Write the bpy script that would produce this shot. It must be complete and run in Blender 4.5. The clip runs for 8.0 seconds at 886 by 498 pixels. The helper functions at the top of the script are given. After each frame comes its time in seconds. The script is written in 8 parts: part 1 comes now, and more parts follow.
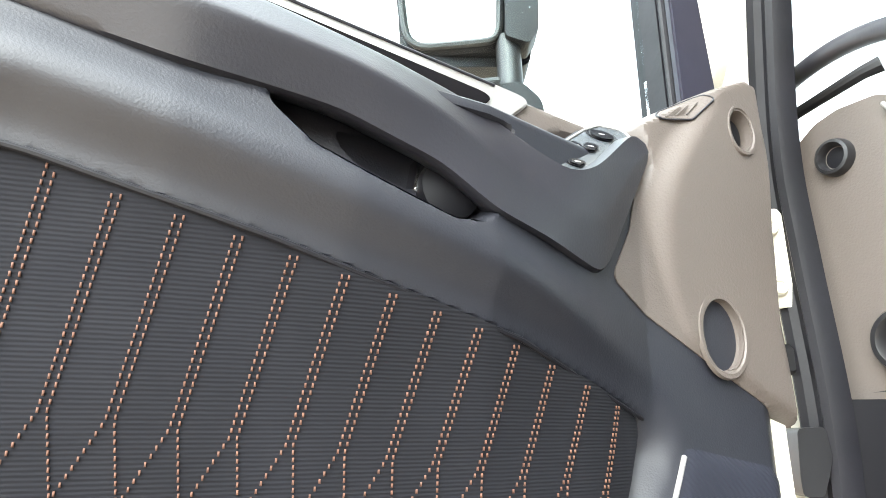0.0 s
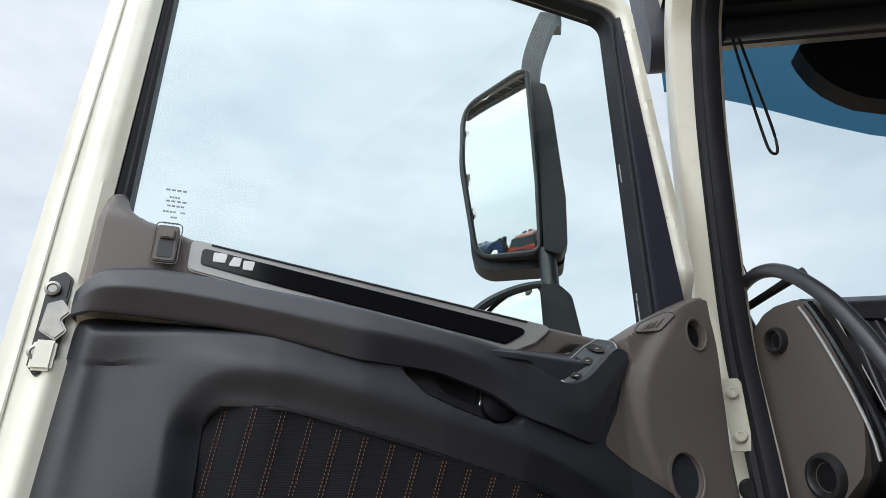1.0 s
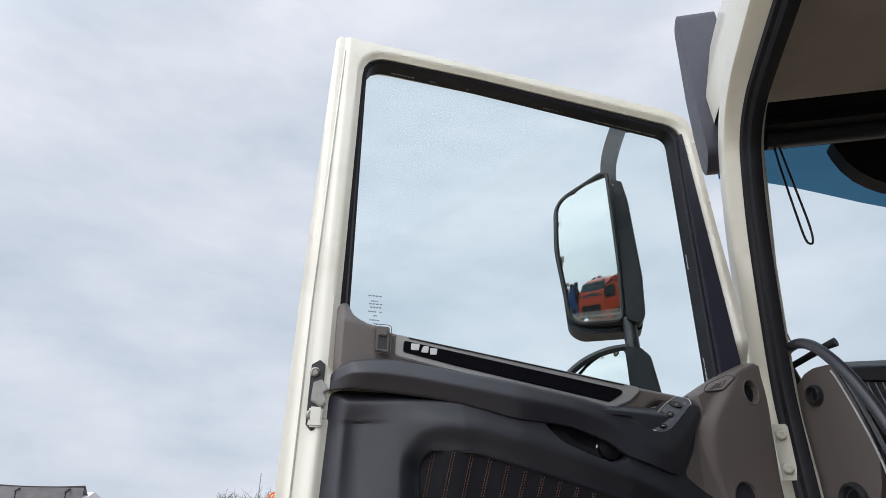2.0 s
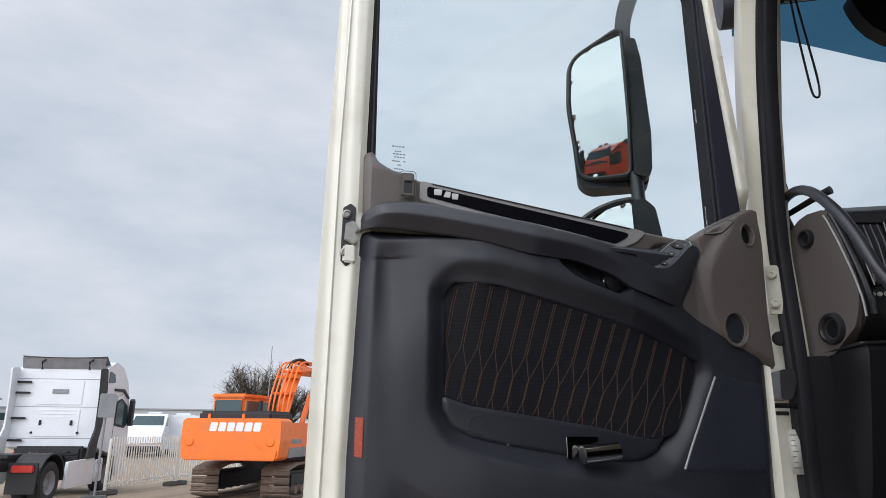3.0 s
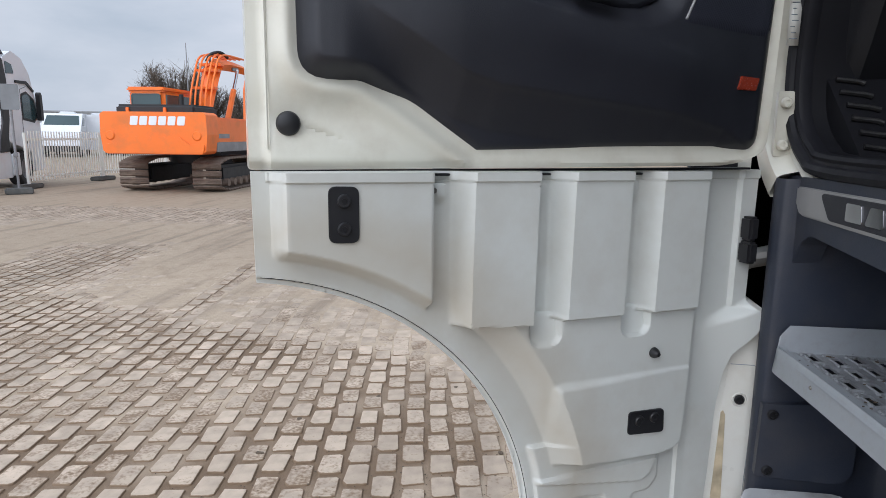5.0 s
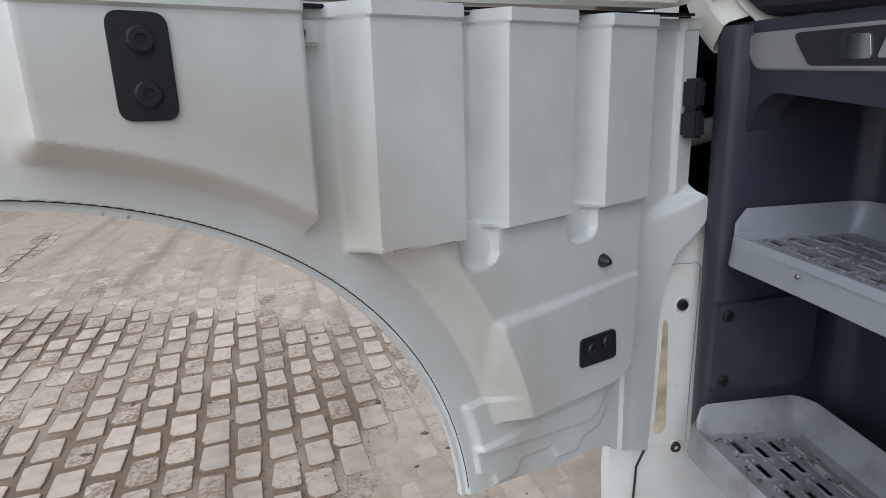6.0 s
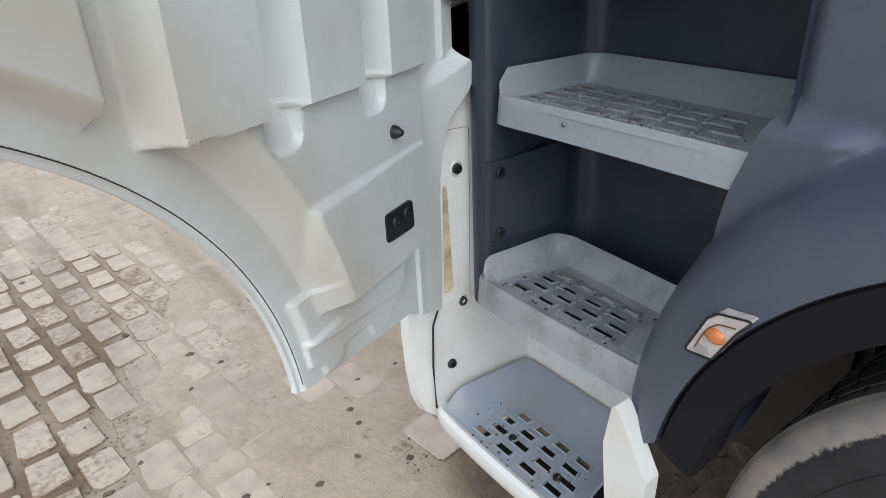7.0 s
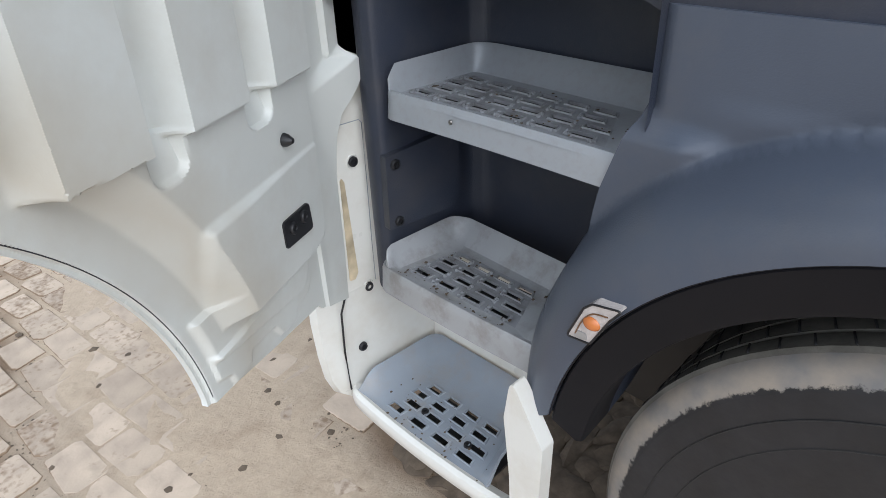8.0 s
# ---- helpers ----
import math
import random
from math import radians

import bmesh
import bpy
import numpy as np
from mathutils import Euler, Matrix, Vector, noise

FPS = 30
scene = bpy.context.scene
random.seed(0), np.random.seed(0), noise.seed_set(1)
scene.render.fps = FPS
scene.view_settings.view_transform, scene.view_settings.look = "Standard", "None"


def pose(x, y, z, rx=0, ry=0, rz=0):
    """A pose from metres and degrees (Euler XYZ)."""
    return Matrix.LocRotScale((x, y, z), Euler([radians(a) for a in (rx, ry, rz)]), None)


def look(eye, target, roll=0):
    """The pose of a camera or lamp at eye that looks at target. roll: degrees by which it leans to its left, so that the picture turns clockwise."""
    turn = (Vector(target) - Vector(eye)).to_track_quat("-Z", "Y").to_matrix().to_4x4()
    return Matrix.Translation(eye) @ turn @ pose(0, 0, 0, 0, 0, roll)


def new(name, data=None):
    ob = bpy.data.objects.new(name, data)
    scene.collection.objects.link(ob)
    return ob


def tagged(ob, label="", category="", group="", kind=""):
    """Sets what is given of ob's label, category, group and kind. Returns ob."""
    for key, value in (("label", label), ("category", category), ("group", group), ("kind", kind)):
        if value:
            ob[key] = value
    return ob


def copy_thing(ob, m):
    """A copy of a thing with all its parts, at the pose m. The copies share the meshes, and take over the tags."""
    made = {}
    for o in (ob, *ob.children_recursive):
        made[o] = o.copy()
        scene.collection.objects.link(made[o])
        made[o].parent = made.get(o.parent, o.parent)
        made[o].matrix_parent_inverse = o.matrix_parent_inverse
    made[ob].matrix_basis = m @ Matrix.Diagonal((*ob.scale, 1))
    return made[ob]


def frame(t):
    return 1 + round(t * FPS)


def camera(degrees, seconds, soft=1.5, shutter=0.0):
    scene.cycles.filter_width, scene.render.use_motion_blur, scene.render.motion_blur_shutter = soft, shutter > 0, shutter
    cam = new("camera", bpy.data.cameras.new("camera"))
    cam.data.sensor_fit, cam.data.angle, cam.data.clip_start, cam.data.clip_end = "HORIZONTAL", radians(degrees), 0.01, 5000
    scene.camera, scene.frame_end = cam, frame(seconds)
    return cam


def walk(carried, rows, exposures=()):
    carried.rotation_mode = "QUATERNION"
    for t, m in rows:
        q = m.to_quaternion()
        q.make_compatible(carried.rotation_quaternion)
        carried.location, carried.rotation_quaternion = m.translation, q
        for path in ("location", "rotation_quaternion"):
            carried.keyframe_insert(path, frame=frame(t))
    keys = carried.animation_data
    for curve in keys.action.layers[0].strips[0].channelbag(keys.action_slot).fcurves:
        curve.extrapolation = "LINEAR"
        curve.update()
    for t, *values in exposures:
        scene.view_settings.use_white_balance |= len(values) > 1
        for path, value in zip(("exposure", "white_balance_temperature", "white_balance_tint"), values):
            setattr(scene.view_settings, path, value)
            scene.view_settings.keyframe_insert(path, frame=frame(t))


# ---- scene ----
cam = camera(69.6, 8.0, soft=0.8)
PATH = [
    (0, (0.044, 0.166, 1.903), (0.078, 2.081, 2.480), -0.42),
    (0.5, (0.05, -0.003, 1.907), (-0.027, 1.84, 2.678), 0.28),
    (1, (0.086, -0.227, 1.911), (-0.137, 1.575, 2.749), -0.22),
    (1.5, (0.056, -0.43, 1.91), (-0.296, 1.33, 2.793), 0.5),
    (1.7, (0.032, -0.533, 1.902), (-0.332, 1.218, 2.797), 0.6),
    (2.8, (-0.035, -0.696, 1.796), (-0.416, 1.151, 2.480), 0.3),
    (3, (-0.026, -0.691, 1.785), (-0.421, 1.197, 2.331), 0.4),
    (3.5, (-0.024, -0.669, 1.705), (-0.428, 1.274, 1.966), 0.6),
    (4, (-0.049, -0.65, 1.642), (-0.442, 1.311, 1.65), 0.9),
    (4.5, (-0.094, -0.608, 1.582), (-0.395, 1.36, 1.395), 0.8),
    (4.7, (-0.109, -0.58, 1.562), (-0.369, 1.384, 1.29), 0.9),
    (5.8, (-0.197, -0.201, 1.408), (-0.013, 1.735, 0.944), -1.8),
    (6, (-0.218, -0.156, 1.398), (0.103, 1.745, 0.865), -2.3),
    (6.5, (-0.285, -0.1, 1.4), (0.498, 1.599, 0.694), -2.0),
    (7, (-0.311, -0.083, 1.374), (0.731, 1.379, 0.494), -2.6),
    (7.5, (-0.294, -0.089, 1.382), (0.773, 1.242, 0.338), -2.5),
    (8, (-0.292, -0.103, 1.454), (0.903, 1.132, 0.431), -2.4),
]
EXPOSURES = [(0, 2.70, 6900, 2), (0.3, 2.0, 6800, 4), (0.5, 1.25, 6700, 6), (0.8, 0.60, 6600, 6), (1.0, 0.17, 6600, 6), (1.5, -0.03, 6550, 10), (2.8, -0.13, 6550, 10), (3.5, -0.09, 6500, 11), (4.5, -0.17, 6400, 10), (6, -0.35, 6150, 10), (6.5, -0.22, 6200, 9), (7, -0.02, 6300, 9), (8, 0.10, 6350, 9)]
walk(cam, [(t, look(eye, target, roll)) for t, eye, target, roll in PATH], EXPOSURES)

# ---- world and light ----
world = bpy.data.worlds.new("overcast")
scene.world = world
world.use_nodes = True
wn, wl = world.node_tree.nodes, world.node_tree.links
wn.clear()
w_out = wn.new("ShaderNodeOutputWorld")
w_bg = wn.new("ShaderNodeBackground")
w_sky = wn.new("ShaderNodeTexSky")
w_sky.sky_type = "NISHITA"
w_sky.sun_disc = False
w_sky.sun_elevation = radians(38)
w_sky.sun_rotation = radians(200)
w_sky.dust_density = 4.0
w_co = wn.new("ShaderNodeTexCoord")
w_map = wn.new("ShaderNodeMapping")
w_map.inputs["Scale"].default_value = (1.0, 1.0, 2.6)
w_n1 = wn.new("ShaderNodeTexNoise")
w_n1.inputs["Scale"].default_value = 2.2
w_n1.inputs["Detail"].default_value = 6.0
w_n1.inputs["Roughness"].default_value = 0.55
w_ramp = wn.new("ShaderNodeValToRGB")
w_ramp.color_ramp.elements[0].position = 0.33
w_ramp.color_ramp.elements[0].color = (5.15, 5.9, 6.95, 1)
w_ramp.color_ramp.elements[1].position = 0.68
w_ramp.color_ramp.elements[1].color = (8.0, 8.35, 9.2, 1)
w_mix = wn.new("ShaderNodeMix")
w_mix.data_type = "RGBA"
w_mix.inputs["Factor"].default_value = 0.93
w_bg.inputs["Strength"].default_value = 0.112
wl.new(w_co.outputs["Generated"], w_map.inputs["Vector"])
wl.new(w_map.outputs["Vector"], w_n1.inputs["Vector"])
wl.new(w_n1.outputs["Fac"], w_ramp.inputs["Fac"])
wl.new(w_sky.outputs["Color"], w_mix.inputs["A"])
wl.new(w_ramp.outputs["Color"], w_mix.inputs["B"])
# overcast sky: brighter to the zenith and round the veiled sun
SUN_DIR = Vector((-0.30, -0.72, 0.62)).normalized()
w_dot = wn.new("ShaderNodeVectorMath")
w_dot.operation = "DOT_PRODUCT"
w_dot.inputs[1].default_value = SUN_DIR
wl.new(w_co.outputs["Generated"], w_dot.inputs[0])
w_glow = wn.new("ShaderNodeMapRange")
w_glow.interpolation_type = "SMOOTHSTEP"
w_glow.inputs["From Min"].default_value = 0.15
w_glow.inputs["From Max"].default_value = 1.0
w_glow.inputs["To Min"].default_value = 1.0
w_glow.inputs["To Max"].default_value = 3.2
wl.new(w_dot.outputs["Value"], w_glow.inputs["Value"])
w_scale = wn.new("ShaderNodeVectorMath")
w_scale.operation = "SCALE"
wl.new(w_mix.outputs["Result"], w_scale.inputs[0])
wl.new(w_glow.outputs["Result"], w_scale.inputs["Scale"])
wl.new(w_scale.outputs["Vector"], w_bg.inputs["Color"])
wl.new(w_bg.outputs["Background"], w_out.inputs["Surface"])

sun_data = bpy.data.lights.new("sun", "SUN")
sun_data.energy = 0.5
sun_data.angle = radians(25)
sun_data.color = (1.0, 0.985, 0.96)
sun = new("sun", sun_data)
sun.matrix_basis = look(SUN_DIR * 20, (0, 0, 0))


# ---- materials ----
def mat(name, color, rough=0.5, metal=0.0, vary=0.15, scale=6.0, bump=0.0, bump_scale=300.0, spec=0.5, coat=0.0,
        dirt=None, dirt_amount=0.0, dirt_scale=3.0):
    """A surface with slow colour variation, fine relief and, where given, patches of dirt."""
    m = bpy.data.materials.new(name)
    m.use_nodes = True
    n, l = m.node_tree.nodes, m.node_tree.links
    b = n["Principled BSDF"]
    b.inputs["Roughness"].default_value = rough
    b.inputs["Metallic"].default_value = metal
    b.inputs["Specular IOR Level"].default_value = spec
    b.inputs["Coat Weight"].default_value = coat
    co = n.new("ShaderNodeTexCoord")
    t1 = n.new("ShaderNodeTexNoise")
    t1.inputs["Scale"].default_value = scale
    t1.inputs["Detail"].default_value = 5.0
    l.new(co.outputs["Object"], t1.inputs["Vector"])
    ramp = n.new("ShaderNodeValToRGB")
    lo = [c * (1 - vary) for c in color]
    hi = [min(1.0, c * (1 + vary)) for c in color]
    ramp.color_ramp.elements[0].position, ramp.color_ramp.elements[1].position = 0.3, 0.7
    ramp.color_ramp.elements[0].color, ramp.color_ramp.elements[1].color = (*lo, 1), (*hi, 1)
    l.new(t1.outputs["Fac"], ramp.inputs["Fac"])
    out = ramp.outputs["Color"]
    if dirt:
        t3 = n.new("ShaderNodeTexNoise")
        t3.inputs["Scale"].default_value = dirt_scale
        t3.inputs["Detail"].default_value = 9.0
        t3.inputs["Roughness"].default_value = 0.65
        l.new(co.outputs["Object"], t3.inputs["Vector"])
        r3 = n.new("ShaderNodeValToRGB")
        r3.color_ramp.elements[0].position, r3.color_ramp.elements[1].position = 0.48, 0.72
        r3.color_ramp.elements[0].color = (0, 0, 0, 1)
        r3.color_ramp.elements[1].color = (dirt_amount, dirt_amount, dirt_amount, 1)
        l.new(t3.outputs["Fac"], r3.inputs["Fac"])
        mix = n.new("ShaderNodeMix")
        mix.data_type = "RGBA"
        mix.inputs["B"].default_value = (*dirt, 1)
        l.new(r3.outputs["Color"], mix.inputs["Factor"])
        l.new(out, mix.inputs["A"])
        out = mix.outputs["Result"]
    l.new(out, b.inputs["Base Color"])
    t4 = n.new("ShaderNodeTexNoise")
    t4.inputs["Scale"].default_value = scale * 3.3
    t4.inputs["Detail"].default_value = 6.0
    l.new(co.outputs["Object"], t4.inputs["Vector"])
    mr = n.new("ShaderNodeMapRange")
    mr.inputs["To Min"].default_value = max(0.0, rough - 0.10 * (rough > 0.12))
    mr.inputs["To Max"].default_value = min(1.0, rough + 0.10 * (rough > 0.12))
    l.new(t4.outputs["Fac"], mr.inputs["Value"])
    l.new(mr.outputs["Result"], b.inputs["Roughness"])
    if bump:
        t2 = n.new("ShaderNodeTexNoise")
        t2.inputs["Scale"].default_value = bump_scale
        t2.inputs["Detail"].default_value = 3.0
        l.new(co.outputs["Object"], t2.inputs["Vector"])
        bp = n.new("ShaderNodeBump")
        bp.inputs["Strength"].default_value = bump
        bp.inputs["Distance"].default_value = 0.002
        l.new(t2.outputs["Fac"], bp.inputs["Height"])
        l.new(bp.outputs["Normal"], b.inputs["Normal"])
    return m


def glass(name, tint, rough=0.0, shine=0.08):
    """A thin pane: clear with a tint, and a Fresnel gloss."""
    m = bpy.data.materials.new(name)
    m.use_nodes = True
    n, l = m.node_tree.nodes, m.node_tree.links
    n.clear()
    o = n.new("ShaderNodeOutputMaterial")
    mix = n.new("ShaderNodeMixShader")
    tr = n.new("ShaderNodeBsdfTransparent")
    tr.inputs["Color"].default_value = (*tint, 1)
    gl = n.new("ShaderNodeBsdfGlossy")
    gl.inputs["Roughness"].default_value = rough
    fr = n.new("ShaderNodeLayerWeight")
    fr.inputs["Blend"].default_value = 0.5
    pw = n.new("ShaderNodeMath")
    pw.operation = "POWER"
    pw.inputs[1].default_value = 4.0
    mu = n.new("ShaderNodeMath")
    mu.operation = "MULTIPLY_ADD"
    mu.inputs[1].default_value, mu.inputs[2].default_value = 0.4, 0.012
    l.new(fr.outputs["Facing"], pw.inputs[0])
    l.new(pw.outputs["Value"], mu.inputs[0])
    l.new(mu.outputs["Value"], mix.inputs["Fac"])
    l.new(tr.outputs["BSDF"], mix.inputs[1])
    l.new(gl.outputs["BSDF"], mix.inputs[2])
    l.new(mix.outputs["Shader"], o.inputs["Surface"])
    return m


M_CREAM = mat("cream_paint", (0.66, 0.645, 0.56), 0.32, vary=0.04, scale=3, coat=0.3, dirt=(0.36, 0.30, 0.22), dirt_amount=0.35, dirt_scale=7)
M_SKIRT = mat("skirt_plastic", (0.605, 0.625, 0.600), 0.40, vary=0.04, scale=3, bump=0.05, bump_scale=500, dirt=(0.38, 0.33, 0.26), dirt_amount=0.32, dirt_scale=4)

def dust_band(m, centre, r0, r1, dust, amount):
    """Road dust blown on in a patchy band round the wheel cut."""
    n, l = m.node_tree.nodes, m.node_tree.links
    b = n["Principled BSDF"]
    old = b.inputs["Base Color"].links[0].from_socket
    co = n.new("ShaderNodeTexCoord")
    mul = n.new("ShaderNodeVectorMath")
    mul.operation = "MULTIPLY"
    mul.inputs[1].default_value = (1, 0, 1)
    l.new(co.outputs["Object"], mul.inputs[0])
    dist = n.new("ShaderNodeVectorMath")
    dist.operation = "DISTANCE"
    dist.inputs[1].default_value = (centre[0], 0, centre[1])
    l.new(mul.outputs["Vector"], dist.inputs[0])
    noi = n.new("ShaderNodeTexNoise")
    noi.inputs["Scale"].default_value = 7.0
    noi.inputs["Detail"].default_value = 8.0
    l.new(co.outputs["Object"], noi.inputs["Vector"])
    wob = n.new("ShaderNodeMath")
    wob.operation = "MULTIPLY_ADD"
    wob.inputs[1].default_value = 0.16
    l.new(noi.outputs["Fac"], wob.inputs[0])
    l.new(dist.outputs["Value"], wob.inputs[2])
    rr = n.new("ShaderNodeValToRGB")
    rr.color_ramp.elements[0].position, rr.color_ramp.elements[0].color = r0 + 0.05, (0, 0, 0, 1)
    rr.color_ramp.elements[1].position, rr.color_ramp.elements[1].color = (r0 + r1) / 2 + 0.08, (amount, amount, amount, 1)
    e = rr.color_ramp.elements.new(r1 + 0.11)
    e.color = (0, 0, 0, 1)
    l.new(wob.outputs["Value"], rr.inputs["Fac"])
    mix = n.new("ShaderNodeMix")
    mix.data_type = "RGBA"
    mix.inputs["B"].default_value = (*dust, 1)
    l.new(rr.outputs["Color"], mix.inputs["Factor"])
    l.new(old, mix.inputs["A"])
    l.new(mix.outputs["Result"], b.inputs["Base Color"])


dust_band(M_SKIRT, (-0.05, 0.76), 0.55, 0.70, (0.42, 0.36, 0.27), 0.55)
M_WHITE = mat("white_paint", (0.67, 0.667, 0.625), 0.30, vary=0.03, scale=3, coat=0.3, dirt=(0.45, 0.38, 0.28), dirt_amount=0.3, dirt_scale=8)
M_TRIM = mat("trim_charcoal", (0.0165, 0.0176, 0.0240), 0.48, vary=0.10, scale=4, bump=0.16, bump_scale=620, spec=0.45, dirt=(0.042, 0.043, 0.050), dirt_amount=0.25, dirt_scale=5)
M_ARM = mat("armrest_charcoal", (0.020, 0.020, 0.026), 0.42, vary=0.08, scale=5, bump=0.12, bump_scale=500)
M_BROWN = mat("trim_taupe", (0.098, 0.083, 0.076), 0.50, vary=0.08, scale=5, bump=0.30, bump_scale=420)
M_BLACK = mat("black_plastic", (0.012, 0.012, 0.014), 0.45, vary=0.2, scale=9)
M_GLOSS = mat("black_gloss", (0.006, 0.006, 0.008), 0.12, vary=0.1, scale=9)
M_RUBBER = mat("seal_rubber", (0.0075, 0.0075, 0.0105), 0.55, vary=0.25, scale=12, bump=0.1, bump_scale=200, spec=0.28)
M_NAVY = mat("window_channel", (0.022, 0.022, 0.036), 0.45, vary=0.1, scale=8)
M_SILVER = mat("silver_trim", (0.34, 0.335, 0.33), 0.36, 0.3, vary=0.06, scale=10)
M_BADGE = mat("badge_silver", (0.62, 0.62, 0.62), 0.35, 0.2, vary=0.05, scale=30)
M_PRINT = mat("printed_mark", (0.20, 0.23, 0.26), 0.6, vary=0.1)
M_BIN = mat("bin_plastic", (0.0160, 0.0172, 0.0240), 0.44, vary=0.10, scale=6, bump=0.15, bump_scale=420)
M_CHROME = mat("chrome", (0.55, 0.55, 0.56), 0.12, 1.0, vary=0.1, scale=20)
M_STEEL = mat("zinc_steel", (0.26, 0.25, 0.23), 0.35, 0.9, vary=0.25, scale=40, dirt=(0.12, 0.09, 0.06), dirt_amount=0.6, dirt_scale=40)
M_ALU = mat("step_aluminium", (0.335, 0.357, 0.382), 0.38, 0.25, vary=0.025, scale=7, bump=0.06, bump_scale=260, dirt=(0.24, 0.21, 0.17), dirt_amount=0.22, dirt_scale=60)
M_ALU_DIRTY = mat("dirty_step_aluminium", (0.34, 0.352, 0.365), 0.45, 0.2, vary=0.06, scale=7, bump=0.10, bump_scale=260, dirt=(0.17, 0.15, 0.125), dirt_amount=0.6, dirt_scale=18)
M_TREADALU = mat("worn_tread_aluminium", (0.30, 0.312, 0.33), 0.34, 0.4, vary=0.12, scale=14, bump=0.15, bump_scale=220, dirt=(0.10, 0.085, 0.07), dirt_amount=0.5, dirt_scale=30)
M_STEPGREY = mat("step_grey_plastic", (0.262, 0.295, 0.335), 0.5, vary=0.08, scale=8, bump=0.12, bump_scale=300, dirt=(0.30, 0.26, 0.21), dirt_amount=0.5, dirt_scale=14)
M_WELL = mat("well_plastic", (0.0255, 0.0315, 0.048), 0.45, vary=0.10, scale=5, bump=0.25, bump_scale=420, dirt=(0.10, 0.09, 0.08), dirt_amount=0.25, dirt_scale=6)
M_FENDER = mat("fender_plastic", (0.066, 0.080, 0.108), 0.36, vary=0.08, scale=4, bump=0.12, bump_scale=420, dirt=(0.13, 0.12, 0.11), dirt_amount=0.25, dirt_scale=5)
M_RED = mat("red_reflector", (0.30, 0.042, 0.020), 0.25, vary=0.1, scale=90, bump=0.6, bump_scale=700)
M_ORANGE = mat("machine_orange", (0.85, 0.17, 0.015), 0.4, vary=0.06, scale=1.2, dirt=(0.35, 0.16, 0.06), dirt_amount=0.4, dirt_scale=2)
M_WELL_DARK = mat("knee_panel_plastic", (0.0060, 0.0062, 0.0080), 0.55, vary=0.15, scale=6, bump=0.2, bump_scale=420, spec=0.3)
M_RIB = mat("worn_rib_plastic", (0.007, 0.007, 0.008), 0.42, vary=0.5, scale=30, bump=0.3, bump_scale=300, dirt=(0.05, 0.045, 0.04), dirt_amount=0.3, dirt_scale=40)
M_LINER = mat("headliner_cloth", (0.52, 0.475, 0.42), 0.9, vary=0.06, scale=6, bump=0.25, bump_scale=700, spec=0.15)
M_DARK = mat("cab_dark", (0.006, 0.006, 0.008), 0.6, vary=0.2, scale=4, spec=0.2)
M_GLASS = glass("door_glass", (0.94, 0.985, 0.985))
M_SCREEN = glass("windscreen_glass", (0.90, 0.955, 0.96))
M_TINT = glass("tint_band_glass", (0.055, 0.15, 0.23))
M_MIRROR = mat("mirror_silver", (0.37, 0.36, 0.355), 0.02, 1.0, vary=0.0)


# ---- building helpers ----
def thing(name, label, category, m, group="", kind=""):
    ob = new(name)
    ob.empty_display_size = 0.05
    ob.matrix_basis = m
    return tagged(ob, label, category, group, kind)


def finish(bm, name, material, sharp=35):
    for f in bm.faces:
        f.smooth = True
    lim = radians(sharp)
    for e in bm.edges:
        if len(e.link_faces) == 2 and e.calc_face_angle(0) > lim:
            e.smooth = False
    me = bpy.data.meshes.new(name)
    bm.to_mesh(me)
    bm.free()
    me.materials.append(material)
    return me


def part(name, bm, material, parent, label="", local=False, sharp=35):
    """One mesh under a thing or part; built in the world's metres, or, if local, in the thing's own."""
    ob = new(name, finish(bm, name, material, sharp))
    ob.parent = parent
    if not local and parent.type == "EMPTY":
        ob.matrix_parent_inverse = parent.matrix_basis.inverted()
    return tagged(ob, label)


def fillet(pts, r, seg=5):
    """A closed outline with its corners rounded by r (a number, or one for each corner)."""
    out = []
    k = len(pts)
    for i in range(k):
        p = Vector(pts[i][:2])
        a, b = Vector(pts[i - 1][:2]) - p, Vector(pts[(i + 1) % k][:2]) - p
        rad = r[i] if isinstance(r, (list, tuple)) else r
        la, lb = a.length, b.length
        ang = a.angle(b)
        if rad <= 0 or ang > 3.0:
            out.append((p.x, p.y))
            continue
        d = min(rad / math.tan(ang / 2), 0.48 * la, 0.48 * lb)
        p0, p1 = p + a.normalized() * d, p + b.normalized() * d
        for j in range(seg + 1):
            t = j / seg
            q = p0.lerp(p, t).lerp(p.lerp(p1, t), t)
            out.append((q.x, q.y))
    return out


def spline(pts, n=8):
    """A smooth open line through points (Catmull-Rom)."""
    P = [Vector(p) for p in pts]
    P = [P[0] * 2 - P[1]] + P + [P[-1] * 2 - P[-2]]
    out = []
    for i in range(1, len(P) - 2):
        for j in range(n):
            t = j / n
            a, b, c, d = P[i - 1], P[i], P[i + 1], P[i + 2]
            out.append(0.5 * (2 * b + (c - a) * t + (2 * a - 5 * b + 4 * c - d) * t * t + (3 * b - a - 3 * c + d) * t ** 3))
    return out + [P[-2]]


